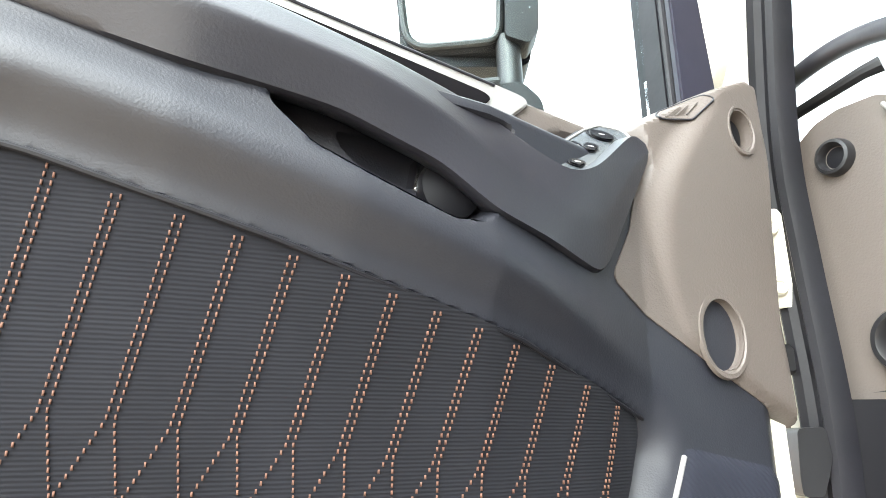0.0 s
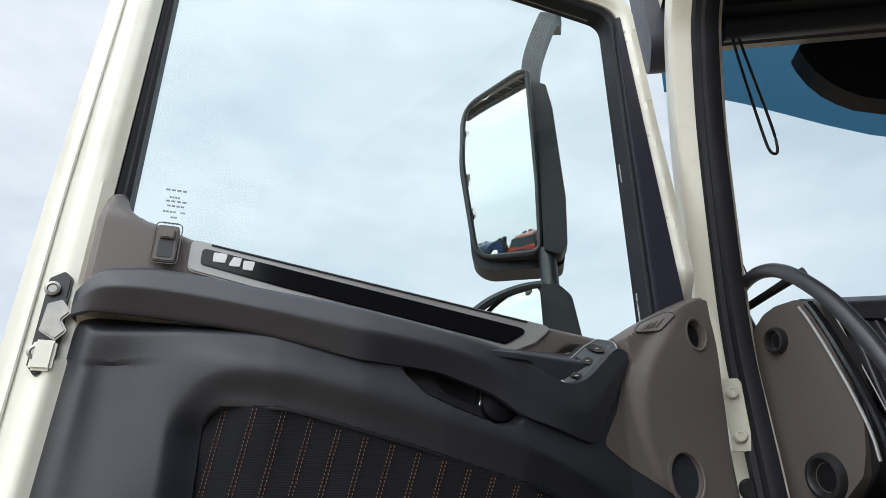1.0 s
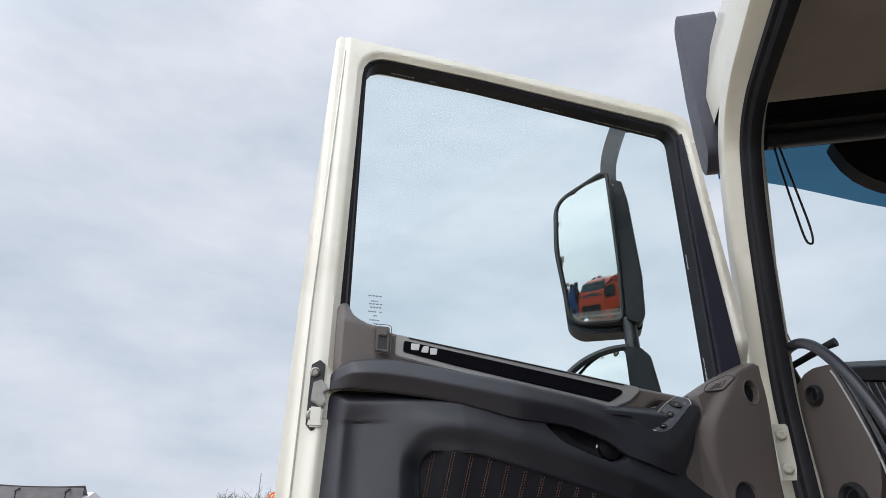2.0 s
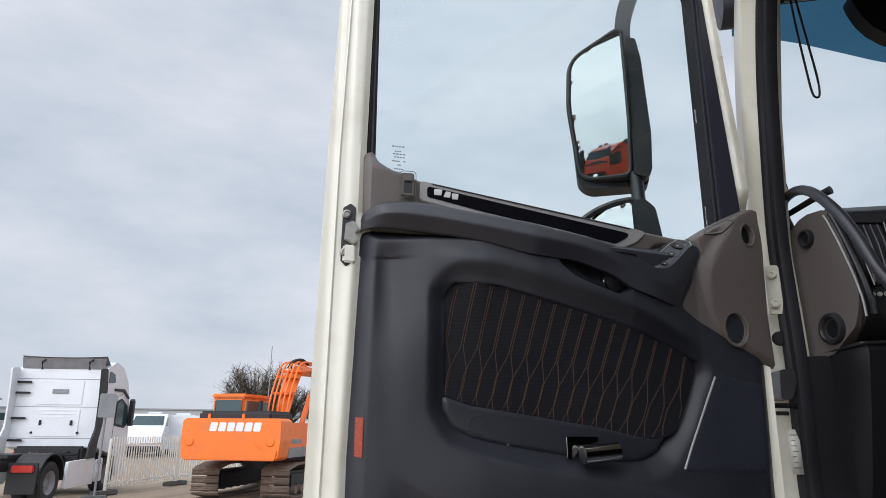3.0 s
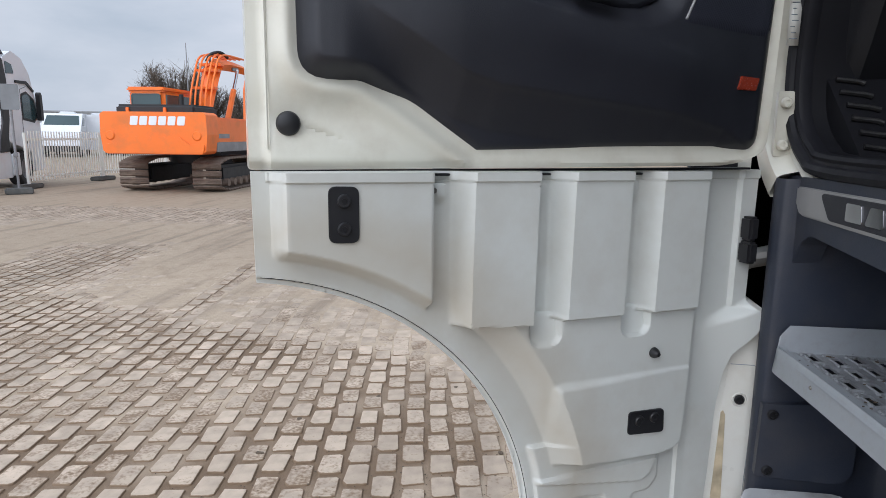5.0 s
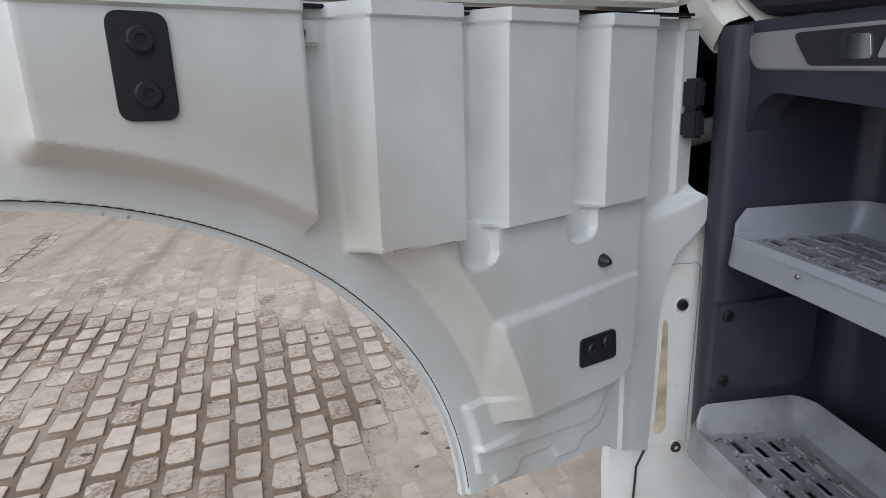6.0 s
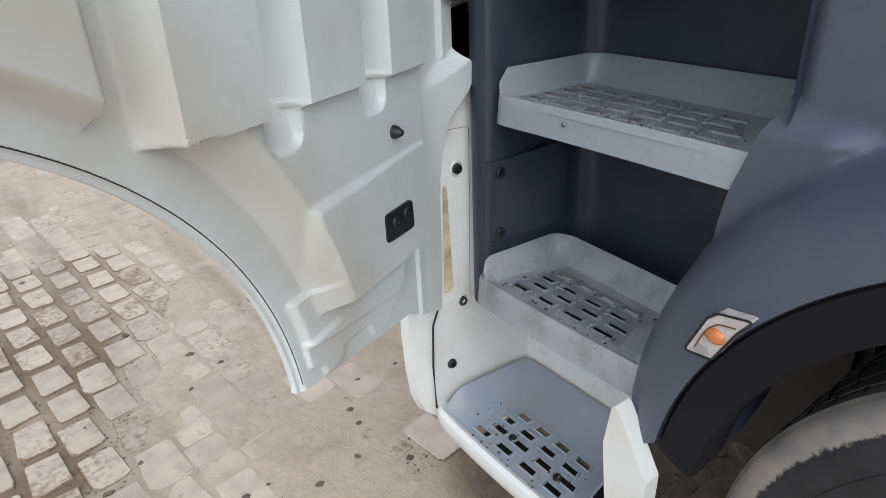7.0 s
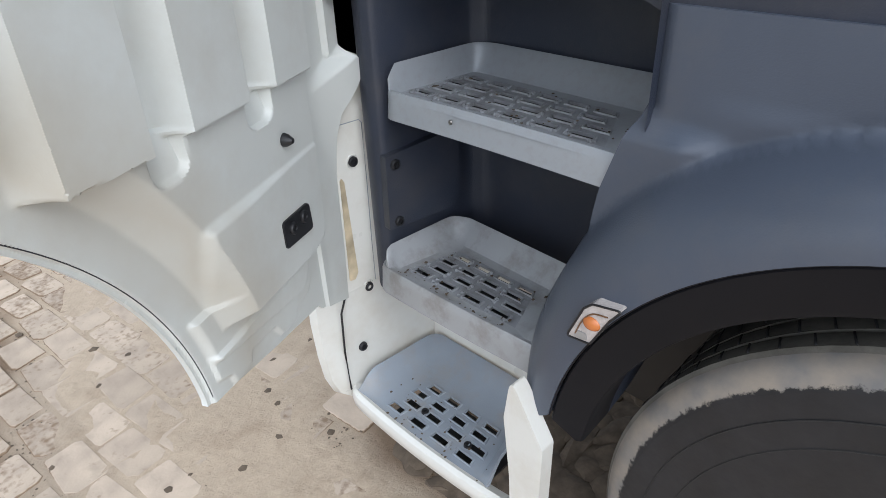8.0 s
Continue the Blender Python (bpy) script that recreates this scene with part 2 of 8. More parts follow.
def sdf(U, Z, poly):
    """Signed distance to a closed outline, minus inside, and the nearest point on it."""
    poly = np.array(poly)
    best = np.full(U.shape, 1e9)
    nu, nz = U.copy(), Z.copy()
    inside = np.zeros(U.shape, bool)
    for (x0, y0), (x1, y1) in zip(poly, np.roll(poly, -1, 0)):
        dx, dy = x1 - x0, y1 - y0
        q = dx * dx + dy * dy
        if q < 1e-14:
            continue
        t = np.clip(((U - x0) * dx + (Z - y0) * dy) / q, 0, 1)
        cx, cy = x0 + t * dx, y0 + t * dy
        d = np.hypot(U - cx, Z - cy)
        near = d < best
        best = np.where(near, d, best)
        nu, nz = np.where(near, cx, nu), np.where(near, cy, nz)
        if y0 != y1:
            cross = ((y0 > Z) != (y1 > Z)) & (U < (x1 - x0) * (Z - y0) / (y1 - y0) + x0)
            inside ^= cross
    return np.where(inside, -best, best), nu, nz


def sstep(a, b, x):
    t = np.clip((x - a) / (b - a), 0, 1)
    return t * t * (3 - 2 * t)


def moulded(outline, height, step=0.005, holes=(), back=None, iso=()):
    """A moulded panel: a fine grid over an outline in (u, z), with its depth from height(U, Z), and a rim turned back."""
    poly = np.array(outline)
    lo, hi = poly.min(0) - step, poly.max(0) + step
    us, zs = np.arange(lo[0], hi[0] + step, step), np.arange(lo[1], hi[1] + step, step)
    U, Z = np.meshgrid(us, zs, indexing="ij")
    D, NU, NZ = sdf(U, Z, outline)
    for h in holes:
        d, a, b = sdf(U, Z, h)
        use = np.abs(d) < np.abs(D)
        NU, NZ = np.where(use, a, NU), np.where(use, b, NZ)
        D = np.maximum(D, -d)
    snap = np.abs(D) < step * 0.71
    U, Z = np.where(snap, NU, U), np.where(snap, NZ, Z)
    # draw nearby grid points onto the lines where the form turns
    for line, offset in iso:
        d, a, b = sdf(U, Z, line)
        gap = d - offset
        use = (np.abs(gap) < step * 0.5) & ~snap
        k = np.where(np.abs(d) > 1e-6, 1 / np.where(np.abs(d) > 1e-6, d, 1), 0)
        U, Z = np.where(use, U - (U - a) * k * gap, U), np.where(use, Z - (Z - b) * k * gap, Z)
    ok = (D < 0) | snap
    N = height(U, Z)
    ids = np.full(U.shape, -1)
    bm = bmesh.new()
    face_ok = ok[:-1, :-1] & ok[1:, :-1] & ok[1:, 1:] & ok[:-1, 1:]
    used = np.zeros(U.shape, bool)
    for di, dj in ((0, 0), (1, 0), (1, 1), (0, 1)):
        used[di:U.shape[0] - 1 + di, dj:U.shape[1] - 1 + dj] |= face_ok
    verts = {}
    for i, j in zip(*np.nonzero(used)):
        verts[i, j] = bm.verts.new((U[i, j], N[i, j], Z[i, j]))
    for i, j in zip(*np.nonzero(face_ok)):
        bm.faces.new((verts[i, j], verts[i + 1, j], verts[i + 1, j + 1], verts[i, j + 1]))
    bmesh.ops.remove_doubles(bm, verts=bm.verts, dist=step * 0.05)
    if back is not None:
        rim = [e for e in bm.edges if len(e.link_faces) == 1]
        made = bmesh.ops.extrude_edge_only(bm, edges=rim)
        for v in made["geom"]:
            if isinstance(v, bmesh.types.BMVert):
                v.co.y = back
    bmesh.ops.recalc_face_normals(bm, faces=bm.faces)
    return bm


def plate(outline, front, back, bevel=0.0015, seg=2, axis="n"):
    """A flat plate with this outline, from depth back to depth front, its edges bevelled. axis n: outline in (u, z), depth along local y."""
    bm = bmesh.new()
    a = [bm.verts.new((p[0], front, p[1])) for p in outline]
    b = [bm.verts.new((p[0], back, p[1])) for p in outline]
    fa = bm.faces.new(a)
    fb = bm.faces.new(list(reversed(b)))
    k = len(a)
    for i in range(k):
        bm.faces.new((a[i], b[i], b[(i + 1) % k], a[(i + 1) % k]))
    bmesh.ops.recalc_face_normals(bm, faces=bm.faces)
    if bevel:
        edges = [e for e in bm.edges if fa in e.link_faces or fb in e.link_faces]
        bmesh.ops.bevel(bm, geom=edges, offset=bevel, segments=seg, affect="EDGES")
    return bm


def rect(u0, z0, u1, z1, r=0.003, seg=4):
    return fillet([(u0, z0), (u1, z0), (u1, z1), (u0, z1)], r, seg)


def oval(u, z, a, b, n=28):
    return [(u + a * math.cos(2 * math.pi * i / n), z + b * math.sin(2 * math.pi * i / n)) for i in range(n)]


def box(x0, y0, z0, x1, y1, z1, bevel=0.01, seg=2, bm=None):
    bm = bm or bmesh.new()
    r = bmesh.ops.create_cube(bm, size=1.0, matrix=Matrix.Translation(((x0 + x1) / 2, (y0 + y1) / 2, (z0 + z1) / 2)) @ Matrix.Diagonal((abs(x1 - x0), abs(y1 - y0), abs(z1 - z0), 1)))
    if bevel:
        edges = list({e for v in r["verts"] for e in v.link_edges})
        bmesh.ops.bevel(bm, geom=edges, offset=bevel, segments=seg, affect="EDGES")
    return bm


def turned(profile, m, seg=32, bm=None):
    """A body turned round its z axis from (radius, height) pairs, set at pose m."""
    bm = bm or bmesh.new()
    rings = []
    for r, h in profile:
        rings.append([bm.verts.new(m @ Vector((r * math.cos(2 * math.pi * i / seg), r * math.sin(2 * math.pi * i / seg), h))) for i in range(seg)] if r > 1e-6 else [bm.verts.new(m @ Vector((0, 0, h)))])
    for a, b in zip(rings, rings[1:]):
        for i in range(seg):
            j = (i + 1) % seg
            if len(a) == 1 and len(b) == 1:
                continue
            if len(a) == 1:
                bm.faces.new((a[0], b[i], b[j]))
            elif len(b) == 1:
                bm.faces.new((a[i], a[j], b[0]))
            else:
                bm.faces.new((a[i], a[j], b[j], b[i]))
    bmesh.ops.recalc_face_normals(bm, faces=bm.faces)
    return bm


def tube(path, r, seg=10, closed=False, bm=None, up=(0, 0, 1), sx=1.0):
    """A round bar along points; r a number or a list."""
    bm = bm or bmesh.new()
    P = [Vector(p) for p in path]
    k = len(P)
    rings = []
    for i, p in enumerate(P):
        a = P[(i - 1) % k] if closed or i else P[0]
        b = P[(i + 1) % k] if closed or i < k - 1 else P[-1]
        t = (b - a).normalized()
        side = t.cross(Vector(up))
        if side.length < 1e-4:
            side = t.cross(Vector((1, 0, 0)))
        side.normalize()
        top = side.cross(t)
        rad = r[i] if isinstance(r, (list, tuple)) else r
        rings.append([bm.verts.new(p + side * rad * sx * math.cos(2 * math.pi * j / seg) + top * rad * math.sin(2 * math.pi * j / seg)) for j in range(seg)])
    for i in range(k if closed else k - 1):
        a, b = rings[i], rings[(i + 1) % k]
        for j in range(seg):
            bm.faces.new((a[j], a[(j + 1) % seg], b[(j + 1) % seg], b[j]))
    if not closed:
        bm.faces.new(list(reversed(rings[0])))
        bm.faces.new(rings[-1])
    bmesh.ops.recalc_face_normals(bm, faces=bm.faces)
    return bm


def prism(profile, m, depth, bevel=0.0, seg=2, bm=None):
    """An outline in local (x, z) drawn out along local y from 0 to depth, set at pose m."""
    own = bmesh.new()
    a = [own.verts.new((p[0], 0, p[1])) for p in profile]
    b = [own.verts.new((p[0], depth, p[1])) for p in profile]
    k = len(a)
    own.faces.new(a)
    own.faces.new(list(reversed(b)))
    for i in range(k):
        own.faces.new((a[i], b[i], b[(i + 1) % k], a[(i + 1) % k]))
    bmesh.ops.recalc_face_normals(own, faces=own.faces)
    if bevel:
        bmesh.ops.bevel(own, geom=own.edges[:], offset=bevel, segments=seg, affect="EDGES", clamp_overlap=True)
    own.transform(m)
    if bm is None:
        return own
    me = bpy.data.meshes.new("tmp")
    own.to_mesh(me)
    own.free()
    bm.from_mesh(me)
    bpy.data.meshes.remove(me)
    return bm


def strip(rows, bm=None, closed=False, thick=0.0):
    """A sheet through rows of points."""
    bm = bm or bmesh.new()
    V = [[bm.verts.new(p) for p in r] for r in rows]
    for a, b in zip(V, V[1:]):
        for i in range(len(a) - (not closed)):
            j = (i + 1) % len(a)
            bm.faces.new((a[i], a[j], b[j], b[i]))
    bmesh.ops.recalc_face_normals(bm, faces=bm.faces)
    return bm


def addbox(bm, x0, y0, z0, x1, y1, z1):
    """A plain small block added to bm, quickly."""
    v = [bm.verts.new(c) for c in ((x0, y0, z0), (x1, y0, z0), (x1, y1, z0), (x0, y1, z0), (x0, y0, z1), (x1, y0, z1), (x1, y1, z1), (x0, y1, z1))]
    for f in ((3, 2, 1, 0), (4, 5, 6, 7), (0, 1, 5, 4), (1, 2, 6, 5), (2, 3, 7, 6), (3, 0, 4, 7)):
        bm.faces.new([v[i] for i in f])
    return v


def join(parts_list):
    """Several bmeshes as one."""
    out = bmesh.new()
    for b in parts_list:
        me = bpy.data.meshes.new("tmp")
        b.to_mesh(me)
        b.free()
        out.from_mesh(me)
        bpy.data.meshes.remove(me)
    return out

# ---- the open cab door ----
DOOR = pose(-0.493, 0.382, 0, 0, 0, 25)
door = thing("truck_door", "cream-white lorry cab door standing wide open, charcoal and taupe trim inside", "vehicle door", DOOR)

TRIM = fillet([(0.082, 2.15), (0.078, 2.03), (0.071, 1.735), (0.072, 1.60), (0.16, 1.597), (0.225, 1.560), (0.345, 1.480), (0.60, 1.485), (0.865, 1.490), (0.922, 1.506), (0.942, 1.90), (0.950, 2.16)],
              [0.02, 0.2, 0.2, 0.055, 0.05, 0.08, 0.02, 0.3, 0.2, 0.05, 0.1, 0.02])
POCKET = fillet([(0.230, 2.055), (0.331, 2.046), (0.460, 2.016), (0.633, 1.972), (0.783, 1.923), (0.707, 1.786), (0.668, 1.742), (0.630, 1.727), (0.582, 1.724), (0.474, 1.736), (0.363, 1.753), (0.300, 1.766), (0.258, 1.784), (0.236, 1.820)],
                [0.04, 0.2, 0.2, 0.2, 0.025, 0.2, 0.05, 0.05, 0.1, 0.2, 0.2, 0.1, 0.05, 0.05])
WIN_HOLE = fillet([(0.086, 2.18), (0.092, 2.932), (0.36, 2.919), (0.892, 2.874), (0.935, 2.18)], [0.01, 0.06, 0.5, 0.045, 0.01])
WIN_GLASS = fillet([(0.107, 2.17), (0.101, 2.922), (0.365, 2.907), (0.873, 2.858), (0.868, 2.17)], [0.01, 0.045, 0.5, 0.03, 0.01])


def skin_height(U, Z):
    d, _, _ = sdf(U, Z, TRIM)
    w, _, _ = sdf(U, Z, WIN_HOLE)
    n = 0.012 * (1 - sstep(0.026, 0.036, U))
    n = n - 0.012 * np.exp(-((d - 0.012) / 0.014) ** 2) * (Z < 2.1)
    n = n + 0.010 * (1 - sstep(0.0, 0.014, w)) - 0.006 * sstep(0.045, 0.06, U) * (Z > 2.15)
    n = n + 0.006 * np.exp(-(((U - 0.115) * 0.35 + (Z - 1.522)) / 0.004) ** 2 - ((U - 0.11) / 0.04) ** 2)
    low = np.exp(-((U - 0.10) / 0.10) ** 2 - ((Z - 1.545) / 0.03) ** 2)
    n = n + 0.008 * low
    n = n + 0.010 * (1 - sstep(0.0, 0.012, Z - 1.472))
    # set back behind the window ledge
    n = n + 0.024 * sstep(0.09, 0.13, U) * sstep(2.125, 2.145, Z) * (1 - sstep(2.26, 2.32, Z))
    return n


shell = part("door_shell", moulded(
    fillet([(0.004, 1.470), (0.012, 2.30), (0.026, 2.972), (0.098, 2.962), (0.353, 2.948), (0.835, 2.915), (0.918, 2.900), (0.935, 2.60), (0.960, 2.26), (0.948, 1.9), (0.936, 1.50), (0.86, 1.474)],
           [0.004, 0.3, 0.006, 0.2, 0.5, 0.2, 0.06, 0.4, 0.2, 0.3, 0.04, 0.2]),
    skin_height, 0.005, holes=[WIN_HOLE, rect(0.13, 1.64, 0.88, 2.13, 0.04)], back=0.06), M_CREAM, door, "cream painted steel shell with window frame", True)

part("edge_weld_seam", tube([(0.030, -0.0005, 1.50), (0.034, -0.001, 2.3), (0.048, -0.001, 2.93)], 0.0022, 6), M_CREAM, shell, local=True)
part("window_glass", plate(WIN_GLASS, 0.034, 0.038, 0), M_GLASS, door, "faintly green-tinted pane with rain drops", True).visible_shadow = False


def ring(outer, inner, n0, n1, k=160):
    """A frame between two outlines, by even steps round both."""
    def even(poly):
        P = np.array(poly + [poly[0]])
        s = np.concatenate([[0], np.cumsum(np.hypot(*np.diff(P, axis=0).T))])
        t = np.linspace(0, s[-1], k, endpoint=False)
        return np.c_[np.interp(t, s, P[:, 0]), np.interp(t, s, P[:, 1])]
    a = even(outer)
    b = np.array(inner + [inner[0]])
    out = []
    for p in a:
        _, x, z = sdf(np.array([p[0]]), np.array([p[1]]), inner)
        out.append((x[0], z[0]))
    bm = bmesh.new()
    rows = []
    for (ax, az), (bx, bz) in zip(a, out):
        rows.append([bm.verts.new(c) for c in ((ax, n1, az), (ax, n0 + 0.002, az), (ax * 0.85 + bx * 0.15, n0, az * 0.85 + bz * 0.15), (ax * 0.5 + bx * 0.5, n0 + 0.003, az * 0.5 + bz * 0.5),
                                              (ax * 0.3 + bx * 0.7, n0 + 0.001, az * 0.3 + bz * 0.7), (bx, n0 + 0.004, bz), (bx, n1, bz))])
    for i in range(k):
        p, q = rows[i], rows[(i + 1) % k]
        for j in range(6):
            bm.faces.new((p[j], p[j + 1], q[j + 1], q[j]))
    bmesh.ops.remove_doubles(bm, verts=bm.verts, dist=1e-5)
    bmesh.ops.recalc_face_normals(bm, faces=bm.faces)
    return bm


part("window_seal", ring(WIN_HOLE, WIN_GLASS, 0.006, 0.046), M_RUBBER, door, "black rubber glazing seal", True)
part("window_channel", plate(fillet([(0.876, 2.19), (0.880, 2.842), (0.893, 2.852), (0.934, 2.19)], 0.004), -0.004, 0.02, 0.002), M_NAVY, door, "dark blue-black channel beside the pane", True)
part("channel_lip", tube([(0.866, 0.0, 2.19), (0.870, 0.0, 2.83)], 0.004, 8), M_RUBBER, door, local=True)

# printed mark on the glass: plain bars
marks = bmesh.new()
for u0, u1, z in ((0.140, 0.168, 2.341), (0.146, 0.160, 2.330), (0.142, 0.170, 2.324), (0.145, 0.168, 2.317), (0.141, 0.158, 2.308), (0.163, 0.169, 2.308), (0.152, 0.160, 2.300), (0.145, 0.165, 2.291), (0.152, 0.160, 2.284)):
    for k in range(4):
        w = (u1 - u0) / 4
        box(u0 + k * w + 0.002, 0.0325, z + 0.0064, u0 + (k + 0.72) * w + 0.002, 0.0335, z + 0.0086, 0, bm=marks)
part("glass_marking", marks, M_PRINT, door, "small grey printed glass mark as bars", True)


HANDLE = fillet([(0.440, 2.117), (0.452, 2.090), (0.477, 2.067), (0.507, 2.055), (0.536, 2.046), (0.567, 2.037), (0.590, 2.040), (0.605, 2.052), (0.623, 2.09), (0.623, 2.119)], [0.01, 0.01, 0.02, 0.02, 0.03, 0.02, 0.01, 0.01, 0.01, 0.01])
# how far the trim stands off the door's skin, along the door: the band over the pocket and the part below it
BAND_U = [0.06, 0.07, 0.12, 0.20, 0.30, 0.40, 0.50, 0.60, 0.70, 0.78, 0.86, 0.95]
BAND_HIGH = [0.026, 0.030, 0.042, 0.066, 0.084, 0.090, 0.088, 0.079, 0.050, 0.022, 0.018, 0.015]
BAND_LOW = [0.036, 0.038, 0.044, 0.050, 0.054, 0.055, 0.054, 0.050, 0.042, 0.031, 0.021, 0.015]


def swell(U, Z):
    k = sstep(1.80, 1.98, Z)
    return -(np.interp(U, BAND_U, BAND_LOW) * (1 - k) + np.interp(U, BAND_U, BAND_HIGH) * k)


def pocket_top(U):
    return np.interp(U, [0.23, 0.331, 0.46, 0.633, 0.783], [2.055, 2.046, 2.016, 1.972, 1.923])


FLANGE_U = [0.09, 0.17, 0.242, 0.309, 0.366, 0.519, 0.692, 0.82, 0.90]
FLANGE_Z = [1.75, 1.700, 1.657, 1.616, 1.600, 1.583, 1.566, 1.540, 1.50]


def bank(v, a, b, w):
    return sstep(a - w, a, v) * (1 - sstep(b, b + w, v))


def trim_height(U, Z):
    d, _, _ = sdf(U, Z, TRIM)
    p, _, _ = sdf(U, Z, POCKET)
    n = swell(U, Z) * sstep(0.0, 0.030, -d) ** 0.6
    # rolled bezel of the pocket, shallow along its top
    over = sstep(-0.045, 0.0, Z - pocket_top(U))
    n = n + (0.024 - 0.017 * over) * (1 - sstep(-0.012, 0.034, p)) / 0.84
    inner = 1 - sstep(-0.016, -0.005, p)
    n = n * (1 - inner) + 0.014 * inner
    # finger scoop and the groove that runs down from it
    n = n + 0.011 * np.exp(-((U - 0.135 - 0.25 * (2.06 - Z) * 0.2) / 0.030) ** 2) * sstep(2.125, 2.085, Z) * sstep(1.86, 2.06, Z)
    n = n + 0.004 * np.exp(-((U - 0.135) / 0.03) ** 2) * sstep(1.70, 1.9, Z) * (Z < 2.09)
    # belly below the pocket and the chamfer along the lower edge
    n = n - 0.013 * np.exp(-((Z - 1.665 + 0.12 * (U - 0.5)) / 0.075) ** 2) * sstep(0.15, 0.32, U) * sstep(0.92, 0.7, U)
    below = np.interp(U, FLANGE_U, FLANGE_Z) - Z
    n = n + (0.62 * np.clip(below, 0, 0.07) + 0.003 * sstep(-0.004, 0.010, below)) * sstep(0.13, 0.26, U)
    # long soft crease across the belly
    n = n - 0.004 * sstep(-0.012, 0.004, 1.712 - 0.20 * (U - 0.45) - Z) * bank(U, 0.40, 0.66, 0.10) * sstep(1.62, 1.69, Z + 0.2 * (U - 0.45))
    # the band above the pocket: an upward facet, a soft crease, then the upright face
    crease = Z - pocket_top(U) - 0.034
    n = n - 0.013 * np.exp(-(np.maximum(crease, -0.6 * crease) / 0.024) ** 2) * sstep(0.003, 0.03, p) * sstep(0.76, 0.62, U) * sstep(0.18, 0.28, U) * over
    # hollow behind the grab handle
    h, _, _ = sdf(U, Z, HANDLE)
    n = n + 0.040 * (1 - sstep(-0.010, 0.002, h))
    return n


trim = part("trim_panel", moulded(TRIM, trim_height, 0.0036, back=0.004, iso=[(HANDLE, 0.0025), (HANDLE, -0.009)]), M_TRIM, door, "grained charcoal moulded door trim", True)

fabric_m = mat("pocket_fabric", (0.0110, 0.0115, 0.0150), 0.85, vary=0.12, scale=12, spec=0.18)
fn, fl = fabric_m.node_tree.nodes, fabric_m.node_tree.links
f_wave = fn.new("ShaderNodeTexWave")
f_wave.bands_direction = "Z"
f_wave.inputs["Scale"].default_value = 130.0
f_wave.inputs["Distortion"].default_value = 0.6
f_co = fn.new("ShaderNodeTexCoord")
f_b = fn.new("ShaderNodeBump")
f_b.inputs["Strength"].default_value = 0.22
f_b.inputs["Distance"].default_value = 0.0012
fl.new(f_co.outputs["Object"], f_wave.inputs["Vector"])
fl.new(f_wave.outputs["Fac"], f_b.inputs["Height"])
fl.new(f_b.outputs["Normal"], fn["Principled BSDF"].inputs["Normal"])
FAB = fillet([(0.229, 2.052), (0.326, 2.043), (0.455, 2.012), (0.624, 1.969), (0.772, 1.920), (0.696, 1.775), (0.610, 1.767), (0.492, 1.787), (0.354, 1.810), (0.237, 1.838)],
             [0.025, 0.2, 0.2, 0.2, 0.02, 0.05, 0.1, 0.1, 0.1, 0.02])


def cloth(U, Z):
    """The cloth leans back from the flush upper edge into the bin."""
    k = np.clip((pocket_top(U) - Z) / 0.235, 0, 1) ** 0.85
    top = -np.interp(U, BAND_U, BAND_HIGH) + 0.0045 + 0.018 * sstep(0.30, 0.232, U) + 0.006 * sstep(0.70, 0.765, U)
    return top * (1 - k) + np.maximum(top, -0.024) * k


fabric = part("fabric_insert", moulded(FAB, cloth, 0.006, back=0.012), fabric_m, door, "black ribbed cloth insert with orange stitching", True)

part("pocket_edge", tube([(u, float(cloth(np.array([u]), np.array([z]))[0]) - 0.0020, z) for u, z in fillet([(0.232, 2.049), (0.328, 2.0415), (0.457, 2.0105), (0.627, 1.967), (0.770, 1.919)], [0.0, 0.2, 0.2, 0.2, 0.0])], 0.0020, 8, up=(0, 1, 0)), M_RUBBER, fabric, "black edge bead of the cloth", True)

# double rows of stitches: straight above, forking into diamonds below
M_STITCH = mat("orange_thread", (0.122, 0.056, 0.036), 0.7, vary=0.15, scale=200)
stitch = bmesh.new()
for row in range(17):
    top_u = 0.2575 + 0.0305 * row + 0.0013 * max(0, row - 11) ** 2
    lean = -0.155 - 0.30 * (top_u - 0.282) - 0.25 * max(0.0, top_u - 0.5)
    fork = 1.925 - 0.14 * (top_u - 0.33)
    head = float(pocket_top(top_u)) - 0.008
    for side in (-1, 1):
        for k in range(75):
            z = head - k * 0.0040
            t = (fork - z) / 0.042
            phase = t % 3.6 if t > 0 else 0.0
            swing = 0.0140 * (min(phase, 1.0) if phase < 1.8 else max(0.0, 2.8 - phase))
            u = top_u + lean * (head - z) + side * (0.0021 + swing)
            if sdf(np.array([u]), np.array([z]), FAB)[0][0] > -0.004:
                continue
            y = float(cloth(np.array([u]), np.array([z]))[0])
            addbox(stitch, u - 0.0005, y - 0.0012, z - 0.0012, u + 0.0005, y + 0.0003, z + 0.0013)
part("stitching", stitch, M_STITCH, fabric, "orange twin-needle stitching", True)

POCKET_LOW = fillet([(0.237, 1.842), (0.289, 1.826), (0.363, 1.816), (0.475, 1.800), (0.544, 1.790), (0.617, 1.777), (0.691, 1.775), (0.689, 1.783), (0.657, 1.746), (0.622, 1.731), (0.579, 1.727), (0.469, 1.739), (0.360, 1.756), (0.297, 1.769), (0.257, 1.787), (0.237, 1.819)],
                    [0.004, 0.05, 0.1, 0.1, 0.1, 0.05, 0.004, 0.004, 0.03, 0.03, 0.05, 0.1, 0.1, 0.05, 0.03, 0.03])


